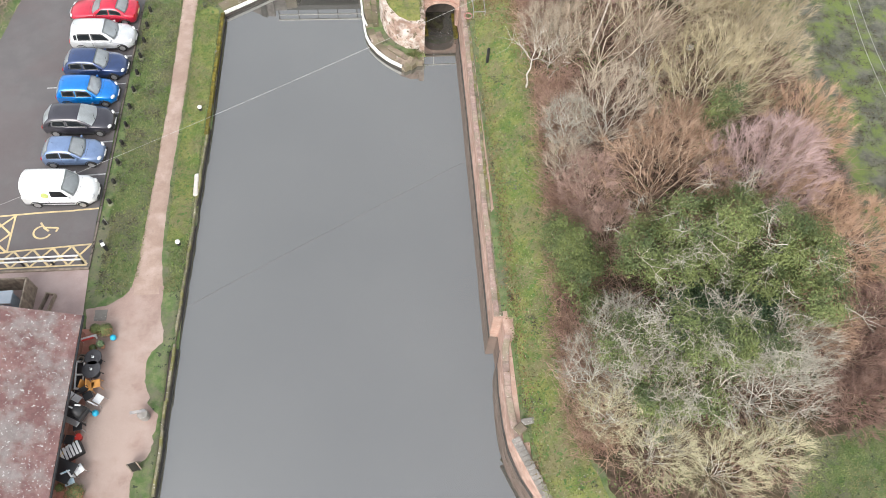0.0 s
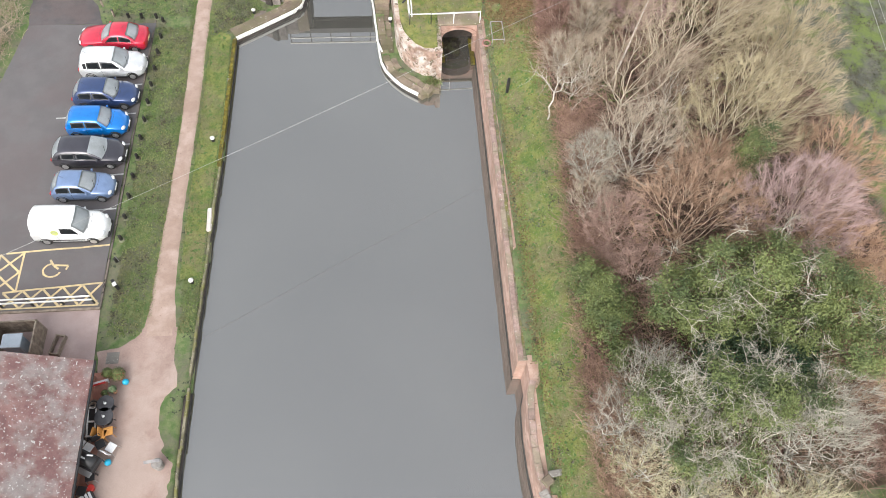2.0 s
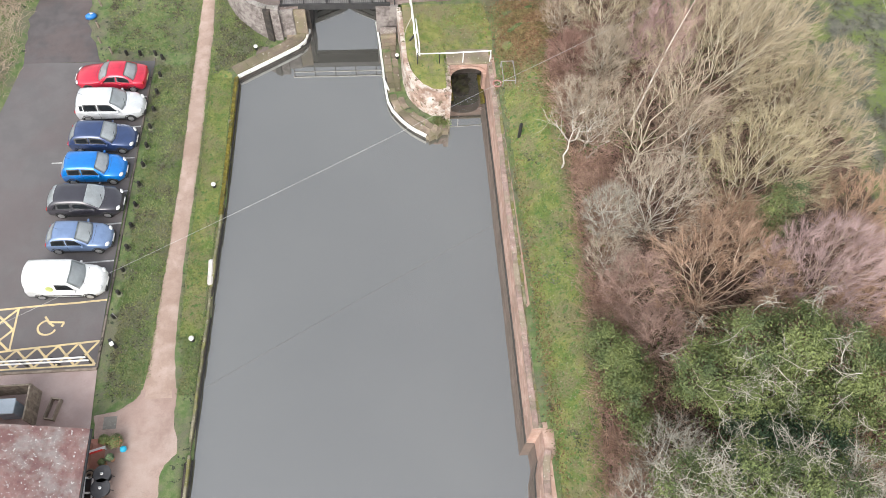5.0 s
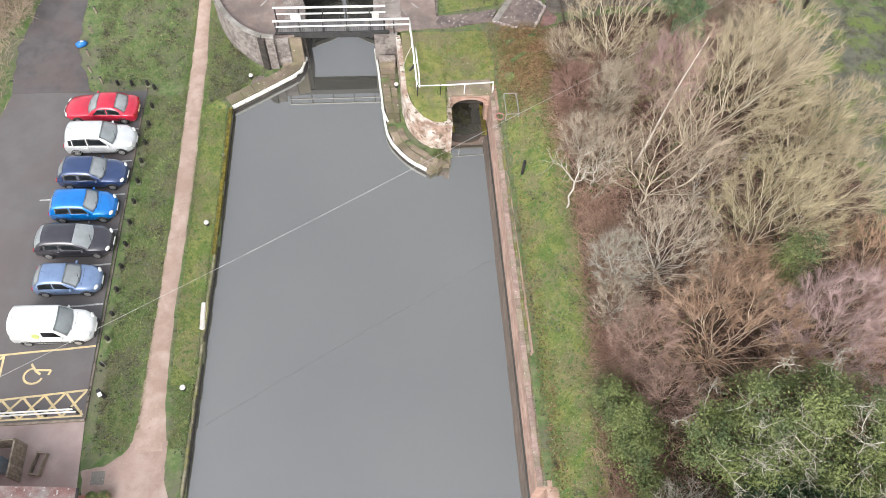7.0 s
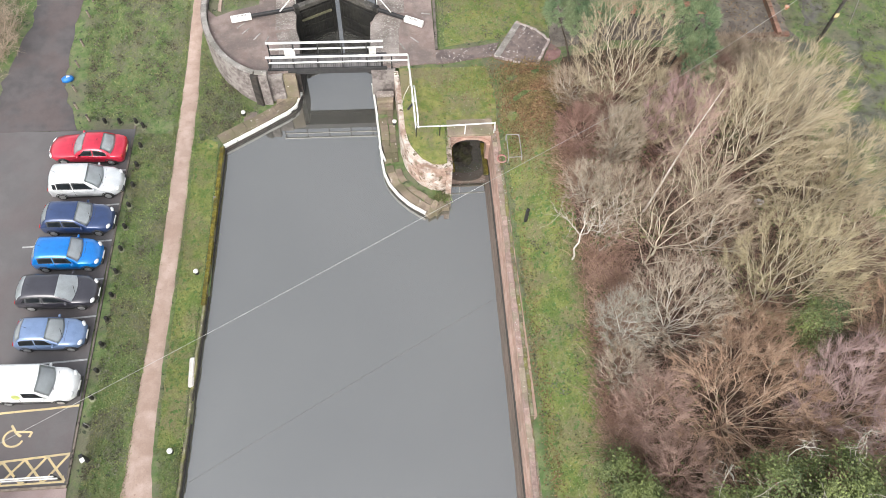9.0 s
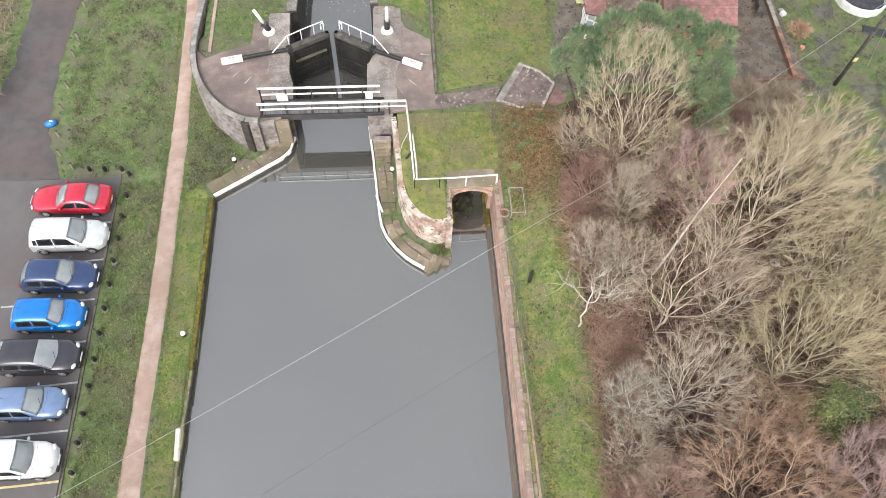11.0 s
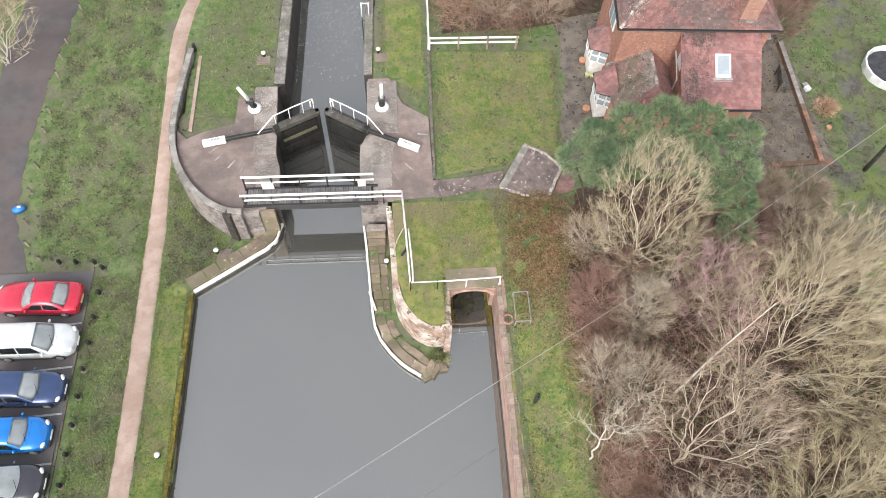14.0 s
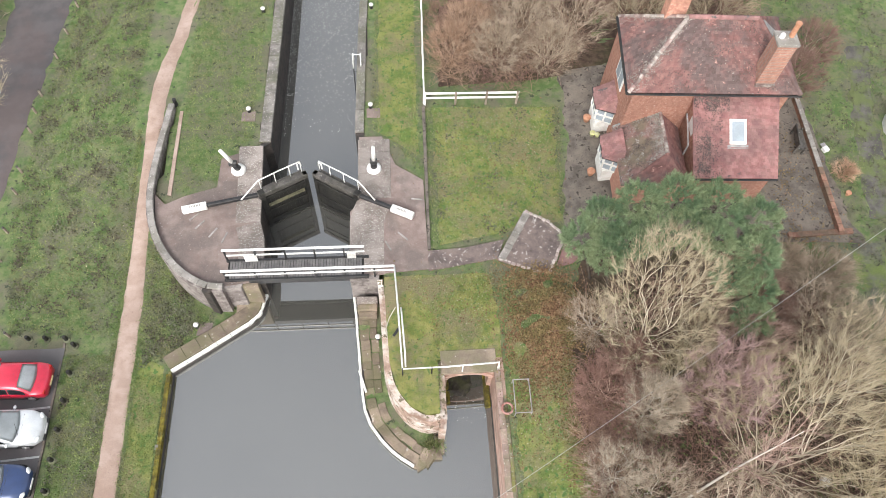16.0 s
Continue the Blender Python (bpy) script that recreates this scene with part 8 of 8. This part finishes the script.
part("stone", boxed(-0.1, -0.15, -0.2, 0.1, 0.15, 0.13, None, 0.04), COPING_GREY, wp2)
bl = thing("fallen_slab", 6.2, 9.75, land(6.3, 9.75) - 0.02, 6, "fallen grey slabs beside the broken wall", "slab", "loose slabs")
part("slab", boxed(-0.3, -0.16, 0, 0.85, 0.16, 0.16, None, 0.03), COPING_GREY, bl)
part("block", boxed(-0.75, -0.25, 0, -0.25, 0.2, 0.2, pose(0, 0, 0, 0, 0, 30), 0.04), STONE, bl)
br_ = thing("brick_ramp", 6.12, 7.75, TOP - 0.12, 22, "narrow strip of grey paving bricks by the wall", "paving strip")
for k in range(14):
    part("brick", boxed(-0.22, 0.24 * k - 1.9, 0, 0.22, 0.24 * k - 1.68, 0.1, None, 0.01), COPING_GREY, br_)

# ---- undergrowth, weeds and grass ----
random.seed(51)
SCRUB = [(9.4, 5.5), (8.1, 10.5), (8.1, 14.7), (8.7, 21), (9.1, 26), (9.3, 31), (9.0, 37), (9.6, 42.5), (13, 43.0), (19, 42.8), (22.5, 42), (24.0, 38), (25.8, 32), (26.3, 23), (25.8, 16), (25.0, 8.8), (19.2, 8.0), (17.6, 5.5)]
NORTH = [(3.6, 57.5), (8.6, 56.9), (9.6, 57.8), (12.5, 58.5), (13.0, 62), (24, 60), (26, 70), (3.8, 70)]


def scatter_in(poly, n_):
    xs, ys = [p[0] for p in poly], [p[1] for p in poly]
    out = []
    while len(out) < n_:
        x, y = random.uniform(min(xs), max(xs)), random.uniform(min(ys), max(ys))
        if inside(x, y, poly):
            out.append((x, y))
    return out


def brambles(poly, n_, material, label, tall=1.0, patch=0.0, seed=0.0):
    g = Growth()
    for x, y in scatter_in(poly, n_):
        if noise.noise(Vector((x * 0.35, y * 0.35, seed))) < patch:
            continue
        x, y = x + random.gauss(0, 0.3), y + random.gauss(0, 0.3)
        z = land(x, y)
        a = random.uniform(0, math.tau)
        L = random.uniform(0.5, 1.5) * tall
        d = Vector((math.cos(a), math.sin(a), random.uniform(0.5, 1.6)))
        p0 = Vector((x, y, z))
        p1 = p0 + d.normalized() * L * 0.55
        p2 = p1 + Vector((d.x, d.y, d.z * 0.25 - 0.1)).normalized() * L * 0.5
        g.limb([p0, p1, p2], 0.014, 0.006, 3)
        if random.random() < 0.5:
            o = Vector((random.gauss(0, 1), random.gauss(0, 1), random.uniform(0, 0.8))).normalized()
            g.limb([p1, p1 + o * L * 0.4], 0.008, 0.004, 3)
    return tagged(g.make("brambles", material), label, "undergrowth", kind="stuff")


brambles(SCRUB, 13000, TWIG_DARK, "tangled reddish bramble stems under the trees", 1.0, -0.12, 1.0)
brambles(SCRUB, 10000, TWIG_CRIMSON, "tangled brown dead stems under the trees", 1.15, -0.12, 7.0)
brambles(SCRUB, 4000, TWIG_RED, "pale dry grass stems among the brambles", 1.2, 0.0, 12.0)
EDGE_L = [(8.2, 8), (8.1, 12), (8.3, 16), (8.8, 21), (9.1, 26), (9.3, 31), (9.0, 37)]
brambles(EDGE_L + [(x + 2.0, y) for x, y in EDGE_L[::-1]], 9000, TWIG_RED, "arching russet brambles along the grass edge", 0.8, -0.25, 15.0)
brambles(EDGE_L + [(x + 2.4, y) for x, y in EDGE_L[::-1]], 5000, TWIG_CRIMSON, "dark crimson bramble stems along the grass edge", 0.9, -0.1, 17.0)
brambles(NORTH, 9000, TWIG_DARK, "brown dead scrub behind the garden", 1.3, -0.3, 4.0)
brambles(NORTH, 6000, TWIG_RED, "russet dead scrub behind the garden", 1.2, -0.1, 9.0)
brambles([(-29, 33), (-26.3, 37), (-25.6, 42.5), (-26, 46.5), (-25, 50.5), (-24.6, 61), (-24, 68), (-29, 68)], 5000, TWIG_BROWN, "brown hedge-bottom scrub beside the road", 0.9, -0.3, 3.0)
bare_tree(-23.4, 57.0, 5.2, 2.4, TWIG_BUFF, BARK_GREY, "pale bare tree leaning over the access road", (0.22, 0.05), 0.3, 220, 6, 1.1, 0.16)
for x, y, h_, tw in ((-25.6, 49.0, 3.2, TWIG_BROWN), (-25.8, 64.0, 3.6, TWIG_BUFF), (9.2, 61.0, 3.4, TWIG_BROWN), (12.3, 60.6, 4.0, TWIG_BROWN), (6.0, 61.0, 2.8, TWIG_RED), (16.5, 60.5, 4.2, TWIG_BUFF), (24.8, 55.8, 2.8, TWIG_DARK), (20.8, 60.8, 4.2, TWIG_BUFF), (7.6, 59.0, 3.0, TWIG_BROWN), (10.8, 58.6, 3.0, TWIG_BROWN), (4.8, 59.4, 2.6, TWIG_RED), (8.0, 64.0, 3.6, TWIG_BROWN), (11.5, 64.5, 3.8, TWIG_BUFF), (22.8, 38.6, 3.4, TWIG_BROWN), (22.4, 42.6, 2.4, TWIG_BROWN), (19.4, 43.4, 2.0, TWIG_BROWN), (17.8, 42.6, 2.0, TWIG_RED), (20.8, 43.6, 1.8, TWIG_BROWN), (26.5, 58.0, 2.8, TWIG_DARK)):
    bare_tree(x, y, h_, h_ * 0.6, tw, BARK_TAN, "bare brown shrub at the edge of the clearing", (0, 0), 0.12, 240, 11, 0.8, 0.12, category="shrub", name="shrub")

# leafy ground cover under the trees
g = Growth()
for x, y in scatter_in(SCRUB, 5200):
    if noise.noise(Vector((x * 0.3, y * 0.3, 21.0))) < 0.08:
        continue
    for _ in range(3):
        g.leaf(Vector((x + random.gauss(0, 0.15), y + random.gauss(0, 0.15), land(x, y) + random.uniform(0.1, 0.7))), Vector((random.gauss(0, 0.4), random.gauss(0, 0.4), 1)).normalized(), random.uniform(0.05, 0.11))
tagged(g.make("ground_ivy", IVY), "patches of dark green ground ivy under the trees", "ivy", kind="stuff")

LAWNS = [
    ([(-16.3, 19), (-14.6, 19), (-14.1, 30), (-14.0, 42), (-16.2, 42)], 9000),
    ([(-12.6, 19), (-11.62, 19), (-11.1, 31), (-10.88, 40.5), (-12.6, 41)], 6500),
    ([(-19.5, 43.4), (-14, 43), (-13.7, 67), (-19.2, 67), (-20.4, 50)], 12000),
    ([(-12.4, 41), (-11.2, 41.6), (-9, 43.8), (-11, 46), (-12.2, 48)], 2500),
    ([(6.6, 6), (8.9, 6), (8.2, 10.6), (8.3, 15), (9.0, 25.5), (9.3, 31.5), (6.1, 31.5), (6.1, 10)], 15000),
    ([(6.1, 31.5), (9.3, 31.5), (9.0, 37), (9.6, 43), (6.4, 44.5), (6.1, 39)], 5500),
    ([(0.5, 40), (2.9, 38.2), (3.0, 40.6), (5.4, 40.8), (6.0, 44.6), (1.0, 44.6)], 4500),
    ([(2.9, 46.4), (6.8, 46.9), (8.1, 48.6), (10.2, 47.2), (11, 55.5), (3.0, 55.7)], 10000),
    ([(-11.0, 50.2), (-8.7, 51), (-8.5, 52.6), (-6.9, 53.8), (-6.4, 67), (-11.0, 67)], 6000),
    ([(-0.2, 54.2), (0.6, 53.8), (2.5, 51), (2.8, 67), (0.4, 67)], 4500),
    ([(25.6, 46), (33, 46), (33, 66), (25.4, 66)], 4500),
    ([(0.5, 40.2), (0.8, 38.75), (1.4, 37.85), (2.1, 37.4), (2.7, 37.4), (2.7, 40.2)], 1500),
    ([(-14.4, 20), (-14.1, 20), (-13.8, 33.8), (-13.75, 41.9), (-13.4, 55), (-13.7, 55), (-14.05, 41.9), (-14.1, 33.8)], 2600),
    ([(-12.9, 22), (-12.6, 22), (-12.45, 33.8), (-12.4, 41.9), (-12.1, 55), (-12.4, 55), (-12.8, 41.9), (-12.85, 33.8)], 2600),
    ([(19.4, 7.6), (25, 8.4), (25, 3), (17.2, 3), (17.8, 5.3)], 5000),
]
g, w = Growth(), Growth()
for poly, n_ in LAWNS:
    for x, y in scatter_in(poly, n_):
        z = land_z(x, y)
        for _ in range(2):
            a = random.uniform(0, math.tau)
            u = Vector((math.cos(a), math.sin(a), 0))
            hgt = random.uniform(0.05, 0.15)
            lean_ = Vector((random.gauss(0, 0.08), random.gauss(0, 0.08), hgt))
            p = Vector((x + random.gauss(0, 0.06), y + random.gauss(0, 0.06), z - 0.01))
            b = len(g.v)
            wd_ = random.uniform(0.012, 0.03)
            g.v += [p - u * wd_, p + u * wd_, p + lean_]
            g.f.append((b, b + 1, b + 2))
tagged(g.make("grass_tufts", TUFT), "short uneven tufts of winter grass", "grass", kind="stuff")
for poly, n_, lim in ((LAWNS[0][0], 1000, 0.08), (LAWNS[2][0], 3800, 0.03), (LAWNS[3][0], 700, -0.1), (LAWNS[7][0], 700, 0.15), (LAWNS[4][0], 900, 0.2), (LAWNS[10][0], 1500, -0.1), ([(26.0, 16), (33, 16), (33, 46), (25, 46)], 4200, -0.1)):
    for x, y in scatter_in(poly, n_):
        if noise.noise(Vector((x * 0.9, y * 0.9, 33.0))) < lim:
            continue
        z = land_z(x, y)
        for _ in range(5):
            w.leaf(Vector((x + random.gauss(0, 0.08), y + random.gauss(0, 0.08), z + random.uniform(0.02, 0.12))), Vector((random.gauss(0, 0.6), random.gauss(0, 0.6), 1)).normalized(), random.uniform(0.03, 0.085))
tagged(w.make("weeds", WEED), "clumps of dark broad-leaved weeds in the grass", "weeds", kind="stuff")
# grass on the broken end of the quay
g = Growth()
for _ in range(420):
    x, y = random.gauss(2.35, 0.32), random.gauss(36.35, 0.22)
    p = Vector((x, y, 0.34))
    a = random.uniform(0, math.tau)
    u = Vector((math.cos(a), math.sin(a), 0)) * 0.02
    b = len(g.v)
    g.v += [p - u, p + u, p + Vector((random.gauss(0, 0.14), random.gauss(0, 0.14), random.uniform(0.12, 0.32)))]
    g.f.append((b, b + 1, b + 2))
tagged(g.make("quay_tussock", TUFT), "long green grass tussock on the quay's end", "grass", kind="stuff")
# dead leaves and litter on the grass
g = Growth()
for poly, n_ in ((LAWNS[4][0], 2200), (LAWNS[7][0], 2200), (LAWNS[6][0], 700), (LAWNS[0][0], 250), (LAWNS[2][0], 300), (LAWNS[5][0], 900)):
    for x, y in scatter_in(poly, n_):
        g.leaf(Vector((x, y, land_z(x, y) + 0.05)), Vector((random.gauss(0, 0.3), random.gauss(0, 0.3), 1)).normalized(), random.uniform(0.012, 0.034))
tagged(g.make("fallen_leaves", surf("pale_dead_leaves", (0.42, 0.36, 0.26), (0.5, 0.45, 0.38), 6.0, 0.9, 0.0, per_piece=0.3)), "pale fallen leaves scattered over the grass", "leaves", kind="stuff")

# russet dead bracken and leaf litter on the bank and in the cottage yard
g = Growth()
for cx, cy, sx_, sy_, n_ in ((8.3, 41.6, 1.0, 1.7, 14000), (7.2, 39.6, 0.6, 1.6, 2600), (8.7, 36.0, 0.6, 2.0, 1800), (7.4, 44.2, 1.0, 0.8, 900), (8.6, 46.0, 0.8, 0.7, 260), (23.0, 48.5, 0.8, 3.0, 900), (21.5, 45.2, 2.0, 0.8, 900), (6.35, 20.0, 0.25, 8.0, 1800), (3.5, 42.5, 1.6, 1.4, 500), (6.5, 52.0, 2.0, 2.2, 700)):
    for _ in range(n_):
        x, y = random.gauss(cx, sx_), random.gauss(cy, sy_)
        if inside(x, y, BASIN) or noise.noise(Vector((x * 1.1, y * 1.1, 5.0))) < -0.32:
            continue
        g.leaf(Vector((x, y, land_z(x, y) + random.uniform(0.03, 0.14))), Vector((random.gauss(0, 0.5), random.gauss(0, 0.5), 1)).normalized(), random.uniform(0.03, 0.075))
tagged(g.make("dead_bracken", surf("russet_dead_leaves", (0.17, 0.1, 0.06), (0.27, 0.18, 0.1), 3.0, 0.9, 0.0, c=(0.13, 0.13, 0.05), scale_c=0.8, per_piece=0.4, spec=0.1)), "russet dead bracken and leaf litter on the bank", "leaf litter", kind="stuff")
bare_tree(26.3, 49.5, 0.7, 0.75, TWIG_PEACH, BARK_TAN, "low orange-brown dead garden shrub on the lawn", (0, 0), 0.1, 120, 12, 0.5, 0.1, category="shrub", name="shrub", long=0.3)
gp = thing("flower_pot", 26.1, 48.1, land_z(26.1, 48.1), 0, "small orange terracotta pot on the lawn", "plant pot", "plant pots")
part("pot", turned([(0.09, 0), (0.14, 0.22), (0.15, 0.23), (0.12, 0.24)], 12), TERRACOTTA, gp)
part("rim", turned([(0.15, 0.2), (0.165, 0.22), (0.15, 0.25)], 12), TERRACOTTA, gp)

pb = thing("plastic_bag", 19.66, 32.9, land(19.66, 32.9) + 0.12, 0, "crumpled white plastic bag lying among the brambles", "bag")
bm = turned([(0.06, -0.15), (0.2, -0.09), (0.26, 0.0), (0.17, 0.09), (0.05, 0.15)], 9)
for v in bm.verts:
    v.co += Vector((random.gauss(0, 0.04), random.gauss(0, 0.04), random.gauss(0, 0.03)))
part("bag", bm, PLASTIC_WHITE, pb)

# ---- separate stones of the walls and pavings ----
random.seed(61)
coping(wall_wing, smooth_line(WING, 4), 0.13, 0.03, 0.47, 0.22, 0.9, WHITE, "coping_stone")
coping(wall_wing, smooth_line(WING, 4), 0.9, -0.14, 0.56, 0.24, 0.8, STONE, "paving_stone", jitter=0.015)
coping(wall_island, smooth_line(RIM, 3), 0.1, 0.03, 0.44, 0.24, 0.8, WHITE, "coping_stone")
coping(wall_island, smooth_line(RIM[1:], 3), 0.66, -0.17, 0.40, 0.2, 0.55, STONE, "paving_stone", 0.012, 0.04)
coping(wall_island, smooth_line(RIM[1:], 3), 1.1, -0.71, 0.39, 0.2, 0.7, STONE, "paving_stone", 0.03, 0.05)
WEST_EDGE = surf("mossy_grey_coping", (0.12, 0.11, 0.075), (0.22, 0.2, 0.14), 3.0, 0.9, 0.7, c=(0.17, 0.165, 0.05), scale_c=1.3, amount=0.85, fine=22.0, per_piece=0.15, spots=(0.42, 0.4, 0.35), spot_scale=8.0, spot_at=0.62)
coping(wall_west, WATER_L[1:], 0.12, 0.02, 0.49, 0.2, 0.75, WEST_EDGE, "coping_stone", 0.004, 0.03)
EDGE = surf("rough_pinkish_coping", (0.27, 0.185, 0.16), (0.36, 0.26, 0.23), 3.0, 0.9, 0.6, c=(0.2, 0.19, 0.12), scale_c=1.2, amount=0.6, fine=22.0, per_piece=0.18, spots=(0.45, 0.42, 0.39), spot_scale=7.0, spot_at=0.62)
EAST = [(5.55, 39.3), *CUL_R[1:]]
coping(wall_east, EAST, 0.26, 0.03, lambda p: bank_top(p) + 0.08, 0.16, 0.7, EDGE, "coping_stone", 0.006, 0.02)
coping(wall_east, CUL_R[1:], 0.46, -0.27, lambda p: bank_top(p) + 0.05, 0.16, 0.5, WEST_EDGE, "backing_stone", 0.012, 0.03)
coping(wall_east_low, STEP_R[2:], 0.3, 0.03, TOP - 0.12, 0.16, 0.7, EDGE, "coping_stone", 0.012, 0.03)
coping(wall_curve, smooth_line(CURVE, 5), 0.03, 0.3, TOP + 0.40, 0.14, 0.6, COPING_GREY, "coping_stone", 0.003, 0.006)
coping(wall_lock_west, CHAMBER_L[4:], 0.62, 0.02, TOP + 0.11, 0.22, 1.1, CHAMBER_COPING, "coping_stone", 0.01, 0.01)
coping(wall_lock_east, CHAMBER_R[:3], 0.5, 0.02, TOP + 0.11, 0.22, 1.1, CHAMBER_COPING, "coping_stone", 0.01, 0.01)
coping(wall_lock_west, CHAMBER_L[:4], 1.3, 0.02, TOP + 0.125, 0.2, 1.0, PAVING_WORN, "coping_stone", 0.005, 0.006)
coping(wall_lock_east, CHAMBER_R[3:], 1.8, 0.02, TOP + 0.125, 0.2, 0.8, PAVING_WORN, "coping_stone", 0.008, 0.008)
coping(wall_culvert, CUL_L[1:2] + [(3.04, 39.3)], 0.36, 0.03, 2.58, 0.12, 0.7, STONE_WALL, "coping_stone", 0.01, 0.02)
pale = surf("pale_edging_stone", (0.34, 0.29, 0.26), (0.48, 0.44, 0.41), 3.0, 0.9, 0.4, c=(0.3, 0.2, 0.19), scale_c=2.0, per_piece=0.15)
coping(landing, [(8.85, 44.2), (10.0, 46.5), (9.3, 47.4), (8.05, 48.2)], 0.07, 0.09, TOP + 0.25, 0.16, 0.26, pale, "edging_stone", 0.025, 0.03)
coping(landing, [(6.3, 45.35), (8.85, 44.2)], 0.06, 0.07, TOP + 0.23, 0.14, 0.26, pale, "edging_stone", 0.03, 0.03)
coping(landing, [(8.0, 48.15), (6.3, 45.35)], 0.4, 0.0, TOP + 0.24, 0.14, 0.35, COPING_GREY, "edging_stone", 0.012, 0.01)
# courses of facing stone on the curved brick wall and the retaining wall
def facing(parent, line, right, z0, z1, rows, length, material, name, wet=False):
    pts = along(line, 0.3)
    for r in range(rows):
        z = z0 + (z1 - z0) * (r + 1) / rows
        # wet darkens the lowest course; this also stands for the wall's dark reflection
        coping(parent, pts, -right, right + 0.035, z - 0.01, (z1 - z0) / rows - 0.02, length, WALL_DARK if wet and r == 0 else material, name, 0.012, 0.004)


facing(wall_retaining, smooth_line(RETAIN[2:], 4), 0.0, 0.4, 2.4, 6, 0.55, STONE_WALL, "facing_stone")
facing(wall_east, [(5.55, 38.6), *CUL_R[2:]], 0.0, -0.1, 2.62, 6, 1.1, STONE_PINK, "facing_stone", True)
facing(wall_east_low, STEP_R[2:9], 0.0, -0.1, 2.42, 6, 0.9, STONE_PINK, "facing_stone", True)
# rubble at the broken quay end
for x, y, s in ((1.75, 35.5, 0.3), (2.1, 35.6, 0.24), (2.5, 35.85, 0.28), (2.8, 36.2, 0.22), (1.95, 35.95, 0.26), (2.35, 36.1, 0.2)):
    r = thing("rubble_stone", x, y, 0.26, random.uniform(0, 90), "broken brown stone at the quay's end", "stone", "rubble stones")
    bm = bmesh.new()
    box(bm, -s, -s * 0.7, -0.35, s, s * 0.7, 0.12)
    for v in bm.verts:
        v.co += Vector((random.gauss(0, 0.04), random.gauss(0, 0.04), random.gauss(0, 0.03)))
    part("stone", bm, STONE, r)
